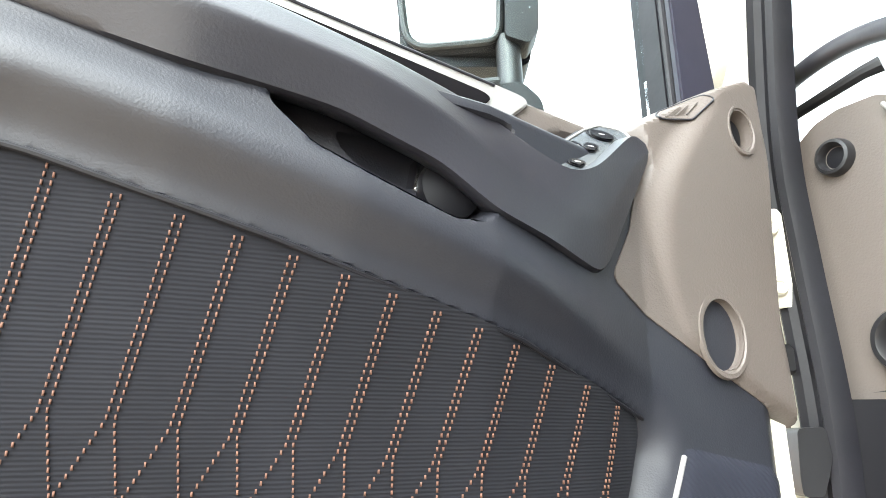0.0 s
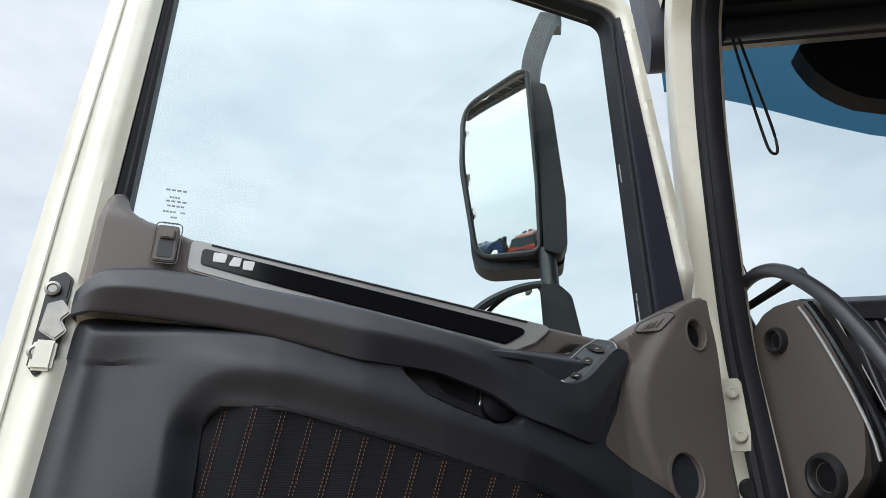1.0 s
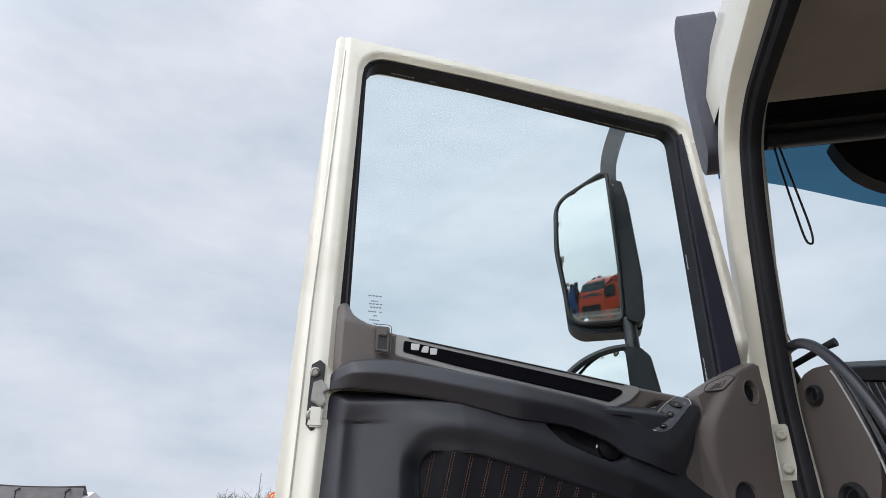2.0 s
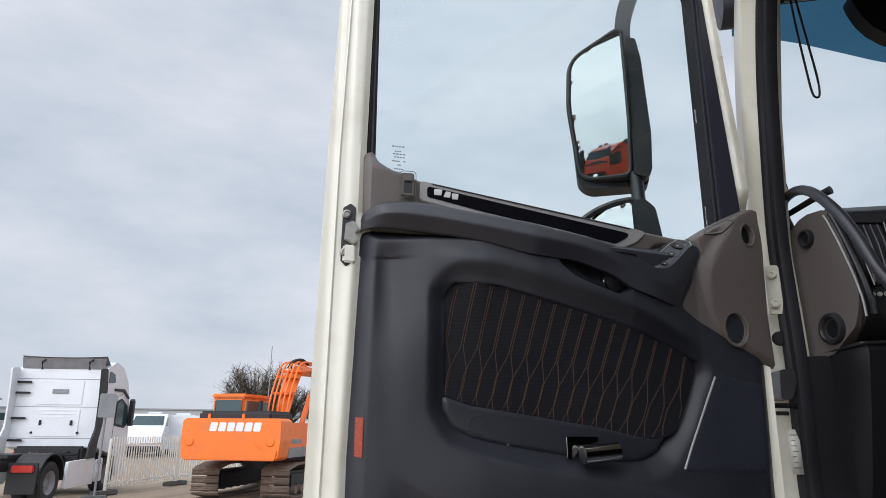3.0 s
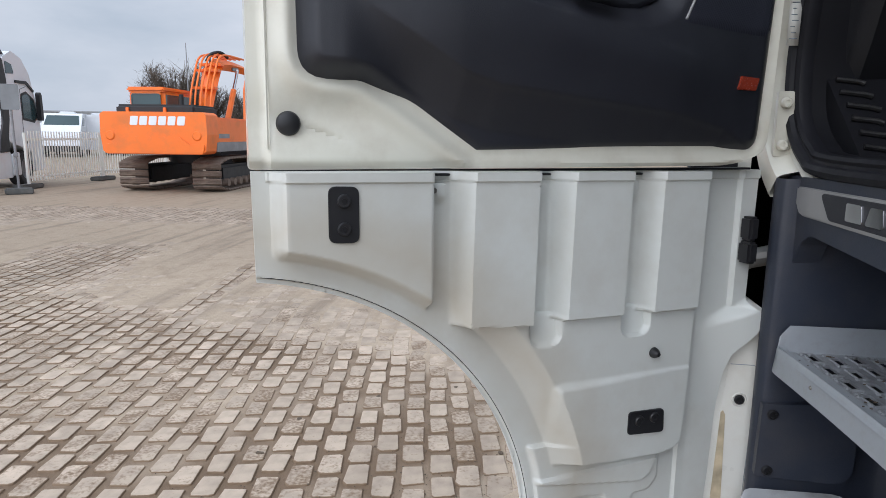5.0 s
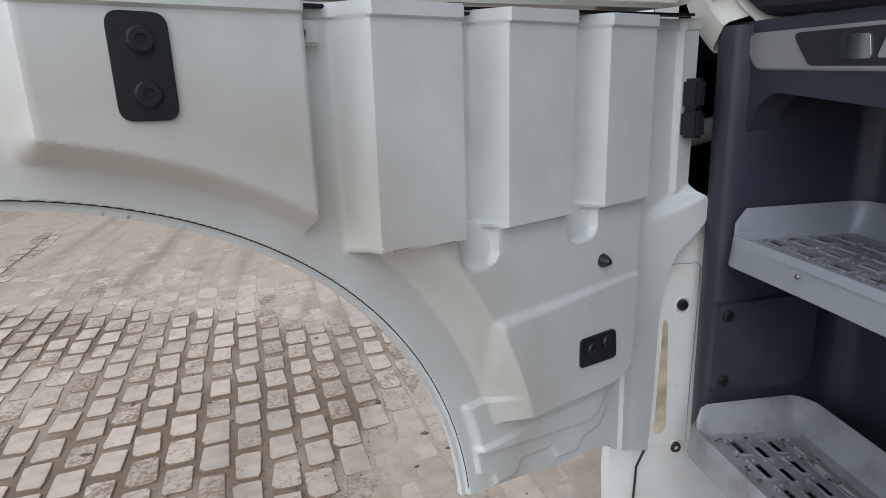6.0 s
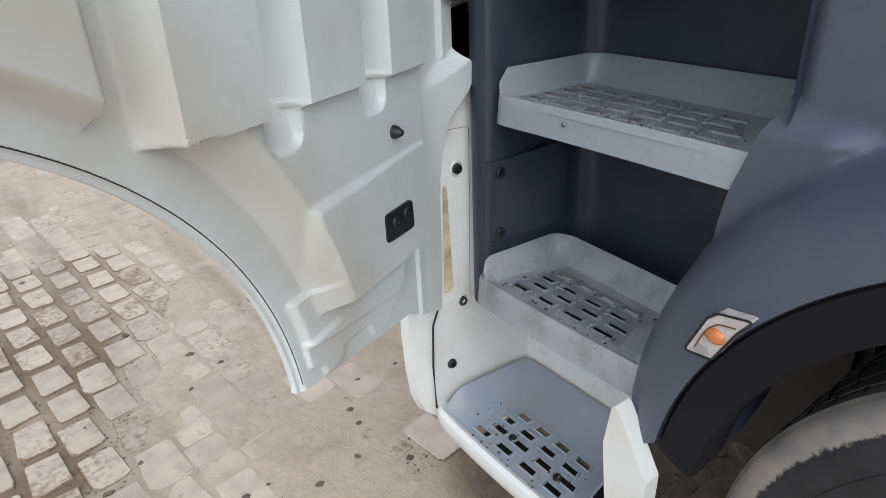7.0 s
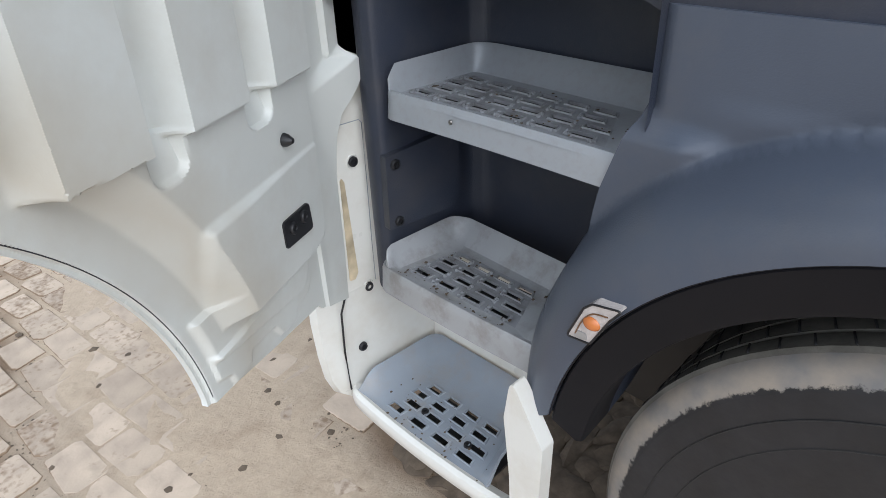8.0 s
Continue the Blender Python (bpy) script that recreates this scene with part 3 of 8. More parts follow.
def bin_face(U, Z):
    d, _, _ = sdf(U, Z, POCKET_LOW)
    return swell(U, Z) + 0.022 - 0.005 * sstep(0.0, 0.006, -d)


part("pocket_bin", moulded(POCKET_LOW, bin_face, 0.004, back=0.0), M_BIN, door, "smooth dark storage bin lip", True)
ring_y = float(bin_face(np.array([0.301]), np.array([1.793]))[0])
ringmark = tube([(0.301 + 0.015 * math.cos(a / 24 * 2 * math.pi), ring_y, 1.793 + 0.016 * math.sin(a / 24 * 2 * math.pi)) for a in range(24)], 0.0009, 6, closed=True, up=(0, 1, 0))
part("round_emboss", ringmark, M_TRIM, door, local=True)

def ledge(u):
    """Depth of the accent frame under the window, along the door."""
    return -0.026 + 0.049 * (u - 0.2)


def switch_plane(u, z):
    """The switch panel lies back: its depth at a place on the door."""
    return -0.051 + 0.8 * (z - 2.112) - 0.144 * (u - 0.675)


def arm_body():
    """Swept along the door: out from the accent frame to a rounded crest, down a face with a crease, in again to the trim; the far end carries the switches."""
    us = np.linspace(0.080, 0.788, 100)
    zc = np.interp(us, [0.080, 0.11, 0.16, 0.22, 0.28, 0.34, 0.40, 0.46, 0.52, 0.58, 0.62, 0.645, 0.673, 0.70, 0.74, 0.772, 0.788], [2.168, 2.185, 2.190, 2.184, 2.174, 2.167, 2.160, 2.152, 2.145, 2.134, 2.118, 2.105, 2.095, 2.105, 2.138, 2.165, 2.158])
    nc = np.interp(us, [0.080, 0.103, 0.16, 0.22, 0.28, 0.34, 0.40, 0.46, 0.52, 0.58, 0.62, 0.673, 0.70, 0.74, 0.775, 0.788], [-0.030, -0.068, -0.074, -0.080, -0.088, -0.092, -0.094, -0.090, -0.082, -0.074, -0.072, -0.073, -0.068, -0.052, -0.037, -0.034])
    zj = np.interp(us, [0.08, 0.15, 0.20, 0.25, 0.30, 0.35, 0.40, 0.456, 0.491, 0.527, 0.559, 0.579, 0.600, 0.65, 0.716, 0.75, 0.788], [2.143, 2.138, 2.134, 2.128, 2.119, 2.108, 2.098, 2.096, 2.093, 2.082, 2.073, 2.061, 2.048, 2.038, 2.022, 2.078, 2.138])
    nj = np.interp(us, [0.08, 0.103, 0.20, 0.30, 0.40, 0.46, 0.60, 0.65, 0.716, 0.788], [-0.026, -0.060, -0.070, -0.086, -0.097, -0.092, -0.085, -0.073, -0.050, -0.034])
    soft = np.array([0.25, 0.5, 0.25])
    for _ in range(3):
        for line in (zc, nc, zj, nj):
            line[1:-1] = np.convolve(line, soft, "valid")
    bed = sstep(0.625, 0.665, us)
    zb = (zc + 0.3 * (ledge(us) - nc)) * (1 - bed) + np.maximum(zc + 0.006, np.interp(us, [0.64, 0.66, 0.732, 0.788], [2.108, 2.114, 2.170, 2.184])) * bed
    nb = (ledge(us) + 0.004) * (1 - bed) + (switch_plane(us, zb) + 0.003) * bed
    bulge = 0.011 * (1 - sstep(0.50, 0.64, us)) * sstep(0.08, 0.14, us) + 0.003
    rows = [(nb + 0.02, zb), (nb, zb)]
    for k in (0.3, 0.6, 0.8, 0.92):
        zk = zb + (zc + 0.004 * bed - zb) * k
        rows.append(((nb + (nc - nb) * k) * (1 - bed) + (switch_plane(us, zk) + 0.004) * bed, zk + 0.002 * k * (1 - bed)))
    for k, b in ((0.02, 0.0), (0.06, 0.15), (0.14, 0.30), (0.30, 0.66), (0.42, 0.90), (0.48, 0.99), (0.53, 0.96), (0.60, 0.80), (0.75, 0.48), (0.90, 0.16), (0.98, 0.0)):
        rows.append((nc + (nj - nc) * k - bulge * b, zc + (zj - zc) * k))
    rows += [(nj + 0.005, zj), (nj + 0.022, zj + 0.006), (nj + 0.034, zj + 0.020)]
    grid = [[(float(u), float(n), float(z)) for u, n, z in zip(us, a, b)] for a, b in rows]
    for r in grid:
        r.insert(0, (r[0][0] + 0.001, 0.0, r[0][2]))
        r.append((r[-1][0] - 0.001, 0.0, r[-1][2]))
    return strip(grid)


armrest = part("armrest", arm_body(), M_ARM, door, "smooth dark armrest with grab handle", True, sharp=50)
# smooth liner whose lip laps over the trim round the hollow
HC = (0.533, 2.082)
lip = np.array(HANDLE)
lip_n = trim_height(HC[0] + (lip[:, 0] - HC[0]) * 1.16, HC[1] + (lip[:, 1] - HC[1]) * 1.22)
liner = []
for k, dn, deep in ((1.01, 0.004, 0), (0.98, 0.008, 0), (0.95, 0.016, 0), (0.90, 0, 1), (0.4, 0, 1)):
    liner.append([(HC[0] + (u - HC[0]) * k, float(v + dn) if not deep else -0.054 - 0.003 * (k < 0.5), HC[1] + (z - HC[1]) * k) for (u, z), v in zip(HANDLE, lip_n)])
part("cup_liner", strip(liner, closed=True), M_ARM, door, "smooth dark liner of the grab hollow", local=True)
part("lever_boss", turned([(0, 0.024), (0.014, 0.023), (0.022, 0.019), (0.025, 0.0)], pose(0.577, -0.046, 2.067, 90), 24), M_DARK, door, "dark round release lever boss", local=True)
part("latch_lever", plate(fillet([(0.556, 2.090), (0.551, 2.064), (0.556, 2.062), (0.566, 2.088)], 0.002), -0.060, -0.024, 0.0015), M_CHROME, door, "small chrome release lever tip", True)

STRIP = fillet([(0.084, 2.172), (0.082, 2.312), (0.101, 2.322), (0.113, 2.290), (0.134, 2.273), (0.198, 2.260), (0.656, 2.205), (0.806, 2.189), (0.795, 2.16), (0.72, 2.165), (0.653, 2.105), (0.349, 2.155)],
               [0.005, 0.012, 0.01, 0.03, 0.02, 0.2, 0.5, 0.03, 0.02, 0.03, 0.03, 0.2])


def strip_height(U, Z):
    d, _, _ = sdf(U, Z, STRIP)
    face = ledge(U) + 0.004 - 0.012 * sstep(0.19, 0.15, U) + 0.030 * sstep(2.262, 2.320, Z) * (U < 0.13)
    return face + 0.018 * (1 - sstep(0, 0.012, -d) ** 0.5)


part("top_rail", moulded(STRIP, strip_height, 0.004, back=0.034), M_BROWN, door, "taupe window-ledge trim", True)
def laid(bm, depth):
    """A flat plate laid onto a slanting face: its local y is counted from depth(u, z)."""
    for v in bm.verts:
        v.co.y += float(depth(v.co.x, v.co.z))
    return bm


def on_ledge(u, z):
    return ledge(u)


SILV = fillet([(0.191, 2.254), (0.191, 2.212), (0.307, 2.193), (0.464, 2.170), (0.619, 2.148), (0.664, 2.168), (0.694, 2.195), (0.656, 2.200)], [0.008, 0.01, 0.3, 0.3, 0.02, 0.03, 0.01, 0.02])
silver = part("silver_frame", laid(plate(SILV, 0.0, 0.012, 0.002), on_ledge), M_SILVER, door, "silver painted accent frame", True)
part("frame_groove", tube([(u, ledge(u) - 0.0008, 2.2505 - (u - 0.198) * 0.1175) for u in np.linspace(0.215, 0.65, 12)], 0.0013, 6), M_ARM, silver, "fine groove along the frame", True)
INLAY = fillet([(0.205, 2.243), (0.205, 2.221), (0.308, 2.204), (0.465, 2.182), (0.614, 2.161), (0.656, 2.186)], [0.006, 0.006, 0.3, 0.3, 0.015, 0.01])
part("black_inlay", laid(plate(INLAY, -0.002, 0.006, 0.001), on_ledge), M_GLOSS, silver, "gloss black accent inlay", True)
badge = []
for i, (w0, w1) in enumerate(((0.0, 0.0165), (0.0185, 0.034), (0.036, 0.050))):
    u0 = 0.219
    top = 2.2395 - (w0 + w1) / 2 * 0.155
    b = [(u0 + w0, top - 0.0125), (u0 + w1 - 0.002, top - 0.0125), (u0 + w1, top), (u0 + w0 + (0.005 if i == 1 else 0), top)]
    badge.append(laid(plate(fillet(b, 0.002), -0.0035, -0.001, 0.0004), on_ledge))
part("maker_badge", join(badge), M_BADGE, silver, "silver maker's badge as plain blocks", True)
RAIL_Y = ledge(0.16) - 0.010
sw = part("lock_slider", plate(rect(0.152, 2.215, 0.177, 2.262, 0.005), RAIL_Y - 0.0015, RAIL_Y + 0.01, 0.0015), M_BROWN, door, "taupe sliding lock button", True)
part("slider_knob", plate(rect(0.156, 2.243, 0.173, 2.256, 0.003), RAIL_Y - 0.007, RAIL_Y, 0.0015), M_BROWN, sw, local=True)
part("slider_slot", plate(rect(0.156, 2.220, 0.173, 2.242, 0.003), RAIL_Y - 0.0022, RAIL_Y, 0.0003), M_BLACK, sw, local=True)
part("slider_rim", tube([(u, RAIL_Y - 0.0015, z) for u, z in rect(0.150, 2.212, 0.180, 2.265, 0.007)], 0.0007, 6, closed=True, up=(0, 1, 0)), M_BROWN, sw, local=True)

SWITCH = fillet([(0.657, 2.110), (0.675, 2.097), (0.698, 2.104), (0.780, 2.165), (0.781, 2.177), (0.757, 2.180), (0.732, 2.166)], [0.006, 0.010, 0.014, 0.010, 0.008, 0.010, 0.02])
switch = part("switch_panel", laid(plate(SWITCH, -0.0015, 0.01, 0.0015), switch_plane), mat("switch_face", (0.055, 0.062, 0.070), 0.25, vary=0.05), door, "dark switch panel with five buttons", True)
part("switch_rim", tube([(u, switch_plane(u, z) - 0.0015, z) for u, z in SWITCH], 0.0011, 6, closed=True, up=(0, 1, 0)), M_SILVER, switch, "thin silver outline", True)
for pts in (oval(0.745, 2.161, 0.0125, 0.0085, 20), fillet([(0.694, 2.134), (0.703, 2.129), (0.713, 2.137), (0.708, 2.145)], 0.004), fillet([(0.708, 2.131), (0.719, 2.130), (0.731, 2.141), (0.722, 2.145), (0.715, 2.140)], 0.004),
            fillet([(0.667, 2.114), (0.675, 2.110), (0.684, 2.117), (0.679, 2.122)], 0.003), fillet([(0.680, 2.109), (0.690, 2.105), (0.702, 2.113), (0.690, 2.117)], 0.003)):
    cu, cz = sum(p[0] for p in pts) / len(pts), sum(p[1] for p in pts) / len(pts)
    part("switch_button", laid(plate(pts, -0.0050, 0.0, 0.0015), switch_plane), M_GLOSS, switch, local=True)
    part("button_mark", laid(plate(rect(cu - 0.0026, cz - 0.0007, cu + 0.0026, cz + 0.0009, 0.0003, 1), -0.0052, -0.004, 0), switch_plane), M_SILVER, switch, local=True)

QUART = fillet([(0.782, 2.183), (0.826, 2.210), (0.872, 2.236), (0.926, 2.261), (0.945, 2.252), (0.957, 1.909), (0.940, 1.920), (0.732, 2.027), (0.766, 2.075), (0.792, 2.145)],
               [0.01, 0.05, 0.1, 0.02, 0.01, 0.004, 0.03, 0.01, 0.05, 0.02])
DUCTS = ((0.906, 2.192, 0.0150, 0.0215), (0.866, 1.992, 0.0245, 0.0320))


def quart_height(U, Z):
    d, _, _ = sdf(U, Z, QUART)
    n = -0.004 - (0.034 - 0.019 * sstep(2.20, 1.99, Z)) * sstep(0, 0.009, -d) ** 0.5
    # soft shoulder that runs from the window ledge down to the trim
    c = 0.805 + 0.075 * sstep(2.07, 2.25, Z) ** 1.5 + 0.02 * sstep(2.05, 1.96, Z)
    n = n - 0.012 * sstep(-0.025, 0.012, U - c) + 0.006
    # it laps flush over the trim
    return np.where(Z < 2.14, np.minimum(n, trim_height(U, Z) - 0.0015), n)


quarter = part("corner_panel", moulded(QUART, quart_height, 0.004, holes=[oval(u, z, a, b, 32) for u, z, a, b in DUCTS], back=0.012), M_BROWN, door, "taupe corner panel with two round vents", True)
for u, z, a, b in DUCTS:
    y0 = float(quart_height(np.array([u + a * 1.3]), np.array([z]))[0])

    def round_duct(steps):
        bm = bmesh.new()
        return strip([[(u + a * k * math.cos(2 * math.pi * i / 32), y0 + y, z + b * k * math.sin(2 * math.pi * i / 32)) for i in range(32)] for k, y in steps], bm, closed=True)
    vent = part("demist_vent", round_duct(((1.26, 0.002), (1.22, -0.0015), (1.10, -0.0015), (1.02, 0.0015), (0.97, 0.010), (0.95, 0.024))), M_BROWN, door, "moulded rim of the duct", local=True)
    part("vent_cup", round_duct(((0.96, 0.022), (0.90, 0.016), (0.75, 0.011), (0.5, 0.009), (0.2, 0.008), (0.01, 0.008))), M_DARK, vent, "black closing plug in the duct", True)
GRILLE = fillet([(0.802, 2.187), (0.828, 2.208), (0.864, 2.225), (0.876, 2.220), (0.847, 2.193)], 0.006)


def on_corner(u, z):
    return quart_height(np.array([u]), np.array([z]))[0]


part("vent_grille", laid(plate(GRILLE, -0.0015, 0.006, 0.001), on_corner), M_BROWN, door, "ribbed demister grille", True)
part("grille_edge", tube([(u, on_corner(u, z) - 0.0016, z) for u, z in GRILLE], 0.0009, 6, closed=True, up=(0, 1, 0)), M_ARM, door, local=True)
for i in range(3):
    a, b = (0.817 + i * 0.013, 2.191 + i * 0.004), (0.837 + i * 0.010, 2.206 + i * 0.004)
    part("grille_rib", tube([(a[0], on_corner(*a) - 0.0022, a[1]), (b[0], on_corner(*b) - 0.0022, b[1])], 0.0007, 6), M_BROWN, door, local=True)

INSET = fillet([(0.806, 1.897), (0.697, 1.712), (0.893, 1.704), (0.922, 1.712), (0.932, 1.876)], [0.01, 0.004, 0.1, 0.02, 0.03])
cover_m = mat("cover_ribbed", (0.0205, 0.0224, 0.0335), 0.50, vary=0.10, scale=4, bump=0.3, bump_scale=420, spec=0.42)
cover_n = cover_m.node_tree.nodes
cover_wave = cover_n.new("ShaderNodeTexWave")
cover_wave.bands_direction = "DIAGONAL"
cover_wave.inputs["Scale"].default_value = 90.0
cover_co = cover_n.new("ShaderNodeTexCoord")
cover_bump = cover_n.new("ShaderNodeBump")
cover_bump.inputs["Strength"].default_value = 0.35
cover_bump.inputs["Distance"].default_value = 0.001
cover_m.node_tree.links.new(cover_co.outputs["Object"], cover_wave.inputs["Vector"])
cover_m.node_tree.links.new(cover_wave.outputs["Fac"], cover_bump.inputs["Height"])
cover_m.node_tree.links.new(cover_bump.outputs["Normal"], cover_n["Principled BSDF"].inputs["Normal"])
part("lower_cover", moulded(INSET, lambda U, Z: trim_height(U, Z) - 0.0025 * sstep(0.0, 0.003, -sdf(U, Z, INSET)[0]), 0.006, back=0.0), cover_m, door, "charcoal speaker cover", True)


def on_trim(u, z):
    return float(trim_height(np.array([u]), np.array([z]))[0])


part("silver_piping", tube([(u, on_trim(u, z) - 0.0015, z) for u, z in ((0.802, 1.890), (0.776, 1.846), (0.751, 1.802), (0.726, 1.759), (0.701, 1.716))], 0.0022, 8), M_SILVER, door, "thin silver line", True)
for name, pts in (("side_reflector", [(0.084, 1.804), (0.085, 1.739), (0.097, 1.738), (0.097, 1.804)]), ("lower_reflector", [(0.846, 1.633), (0.838, 1.609), (0.888, 1.609), (0.895, 1.631)])):
    part(name, laid(plate(fillet(pts, 0.002), -0.003, 0.01, 0.0012), on_trim), M_RED, door, "red safety reflector", True)

# shiny tube clipped over the pocket's lip
holder = part("chrome_holder", tube([(0.487, -0.066, 1.742), (0.556, -0.066, 1.749)], 0.0165, 24, up=(0, 0, 1)), M_CHROME, door, "mirror-chrome cylindrical holder clipped on the pocket", True)
part("holder_bore", tube([(0.4855, -0.066, 1.7417), (0.4875, -0.066, 1.7419)], 0.0135, 20), M_BLACK, holder, local=True)
part("holder_clip", plate(fillet([(0.463, 1.774), (0.463, 1.737), (0.473, 1.734), (0.490, 1.755), (0.526, 1.766), (0.526, 1.774)], 0.003), -0.052, -0.049, 0.001), M_CHROME, holder, local=True)

# lock on the free edge
lock = part("lock_plate", plate(fillet([(0.046, 2.088), (0.046, 2.190), (0.060, 2.200), (0.070, 2.192), (0.070, 2.084), (0.056, 2.076)], 0.004), -0.012, 0.004, 0.002), M_BLACK, door, "dull zinc-plated rotary door lock", True)
for z in (2.102, 2.176):
    part("lock_bolt", turned([(0, 0.0), (0.0085, 0.0), (0.0085, 0.007), (0.0055, 0.008), (0.0045, 0.006), (0, 0.006)], pose(0.053, -0.010, z, 90), 16), M_STEEL, lock, local=True)
part("lock_claw", plate(fillet([(0.050, 2.126), (0.068, 2.116), (0.078, 2.128), (0.070, 2.140), (0.078, 2.150), (0.066, 2.164), (0.052, 2.158)], 0.003), -0.017, -0.010, 0.002), M_STEEL, lock, local=True)
part("lock_mouth", plate(rect(0.056, 2.120, 0.070, 2.166, 0.003), -0.0135, -0.011, 0.001), M_BLACK, lock, local=True)
part("lock_box", box(0.049, -0.018, 2.082, 0.072, -0.008, 2.116, 0.003), M_CREAM, lock, local=True)

part("blanking_plug", turned([(0, 0.010), (0.010, 0.0095), (0.0155, 0.007), (0.0175, 0.003), (0.0175, 0.0)], pose(0.060, 0.004, 1.537, 90), 28), M_BLACK, door, "black rubber blanking plug", True)


# the lower skirt that covers the steps, cut round the wheel
ARCH_U, ARCH_Z, ARCH_R = -0.05, 0.760, 0.536
arc = [(ARCH_U + ARCH_R * math.cos(radians(a)), ARCH_Z + ARCH_R * math.sin(radians(a))) for a in np.linspace(6, 83.5, 30)]
SKIRT = [(0.008, 1.462), (0.968, 1.464), (0.963, 1.192), (0.992, 1.166), (0.975, 1.135), (0.935, 1.09), (0.925, 1.05), (0.918, 0.94), (0.914, 0.82), (0.905, 0.712), (0.815, 0.748), (0.803, 0.762), (0.66, 0.781), (0.545, 0.799), (0.482, 0.806)] + arc
RIBS = [[(u0 - 0.004, 1.203), (u1, zb), (u1 + 0.003, 1.47), (u0, 1.47)] for u0, u1, zb in ((0.352, 0.465, 1.199), (0.538, 0.650, 1.203), (0.722, 0.818, 1.205))]
FIELD = fillet([(0.30, 0.90), (0.589, 0.908), (0.768, 0.901), (0.817, 0.914), (0.8245, 1.07), (0.828, 1.15), (0.829, 1.207), (0.30, 1.207)], [0, 0, 0.05, 0.03, 0.1, 0.1, 0, 0])
FOOT = fillet([(0.44, 0.91), (0.500, 0.872), (0.53, 0.867), (0.712, 0.842), (0.755, 0.842), (0.782, 0.90), (0.77, 0.95), (0.44, 0.95)], [0, 0.02, 0.02, 0.02, 0.03, 0.02, 0, 0])
NOTCH = fillet([(0.50, 0.88), (0.503, 0.836), (0.534, 0.822), (0.540, 0.802), (0.585, 0.806), (0.590, 0.826), (0.656, 0.820), (0.672, 0.794), (0.720, 0.788), (0.728, 0.809), (0.768, 0.812), (0.785, 0.835), (0.787, 0.89)], [0, 0.012, 0.006, 0.004, 0.004, 0.006, 0.006, 0.004, 0.004, 0.006, 0.015, 0.01, 0])


def skirt_height(U, Z):
    R = np.hypot(U - ARCH_U, Z - ARCH_Z)
    n = np.full(U.shape, 0.046)
    # right-hand flange, with an upright fold, flaring out below
    right = sstep(0.826, 0.832, U)
    n = n - 0.006 * right - 0.010 * sstep(0.926, 0.930, U) * sstep(1.185, 1.195, Z)
    n = n - 0.040 * sstep(0.84, 0.99, U + 0.35 * (Z - 1.16)) * right * sstep(1.192, 1.165, Z - 0.4 * (U - 0.93)) * sstep(0.75, 1.12, Z)
    # stepped foot
    d, _, _ = sdf(U, Z, NOTCH)
    n = n - 0.006 * (1 - sstep(-0.004, 0.003, d)) * sstep(0.560, 0.566, R)
    d, _, _ = sdf(U, Z, FOOT)
    n = n - 0.010 * (1 - sstep(-0.004, 0.004, d)) * sstep(0.562, 0.575, R)
    # the flat field below the ribs, prouder under its slanting crease
    d, _, _ = sdf(U, Z, FIELD)
    field = (1 - sstep(-0.006, 0.003, d)) * np.clip((R - 0.600) / 0.052, 0, 1)
    taper = 1 - 0.9 * sstep(0.54, 0.83, U)
    low = sstep(1.084 - 0.004 * taper, 1.079 - 0.014 * taper, Z) * sstep(0.515, 0.535, U)
    face = 0.015 - 0.009 * low * (0.25 + 0.75 * taper)
    n = n * (1 - field) + face * field
    # channels between the ribs run out in the field
    for uc, zb in ((0.498, 1.152), (0.688, 1.154)):
        g = np.hypot(np.maximum(np.abs(U - uc) - 0.010, 0), np.maximum(zb + 0.022 - Z, 0)) - 0.020
        cut = (1 - sstep(-0.003, 0.003, g)) * (Z < 1.30)
        floor_n = 0.046 - 0.022 * np.clip((1.228 - Z) / 0.075, 0, 1) - 0.10 * np.clip(U - uc, 0, 0.03) * np.clip((1.235 - Z) / 0.03, 0, 1)
        n = np.where(cut > 0, n * (1 - cut) + np.maximum(n, floor_n) * cut, n)
    # left box over the wheel, and the ribs: a broad bank on one side, a sharp edge on the other
    out = sstep(0.034, 0.056, U) * (1 - sstep(0.280, 0.285, U)) * sstep(0.572, 0.598, R)
    for rib in RIBS:
        d, _, _ = sdf(U, Z, rib)
        near = 1 - sstep(0.0, 0.0042, d)
        bank_side = sstep(rib[3][0] - 0.030, rib[3][0] + 0.002, U) ** 1.3 * (U < rib[1][0]) * sstep(1.197, 1.203, Z)
        out = np.maximum(out, np.maximum(near, bank_side))
    n = n * (1 - out)
    # header lip along the top and flange round the wheel cut
    n = n - 0.004 * sstep(1.446, 1.4485, Z) * (U > 0.03)
    return n + 0.006 * (1 - sstep(ARCH_R + 0.006, ARCH_R + 0.010, R))


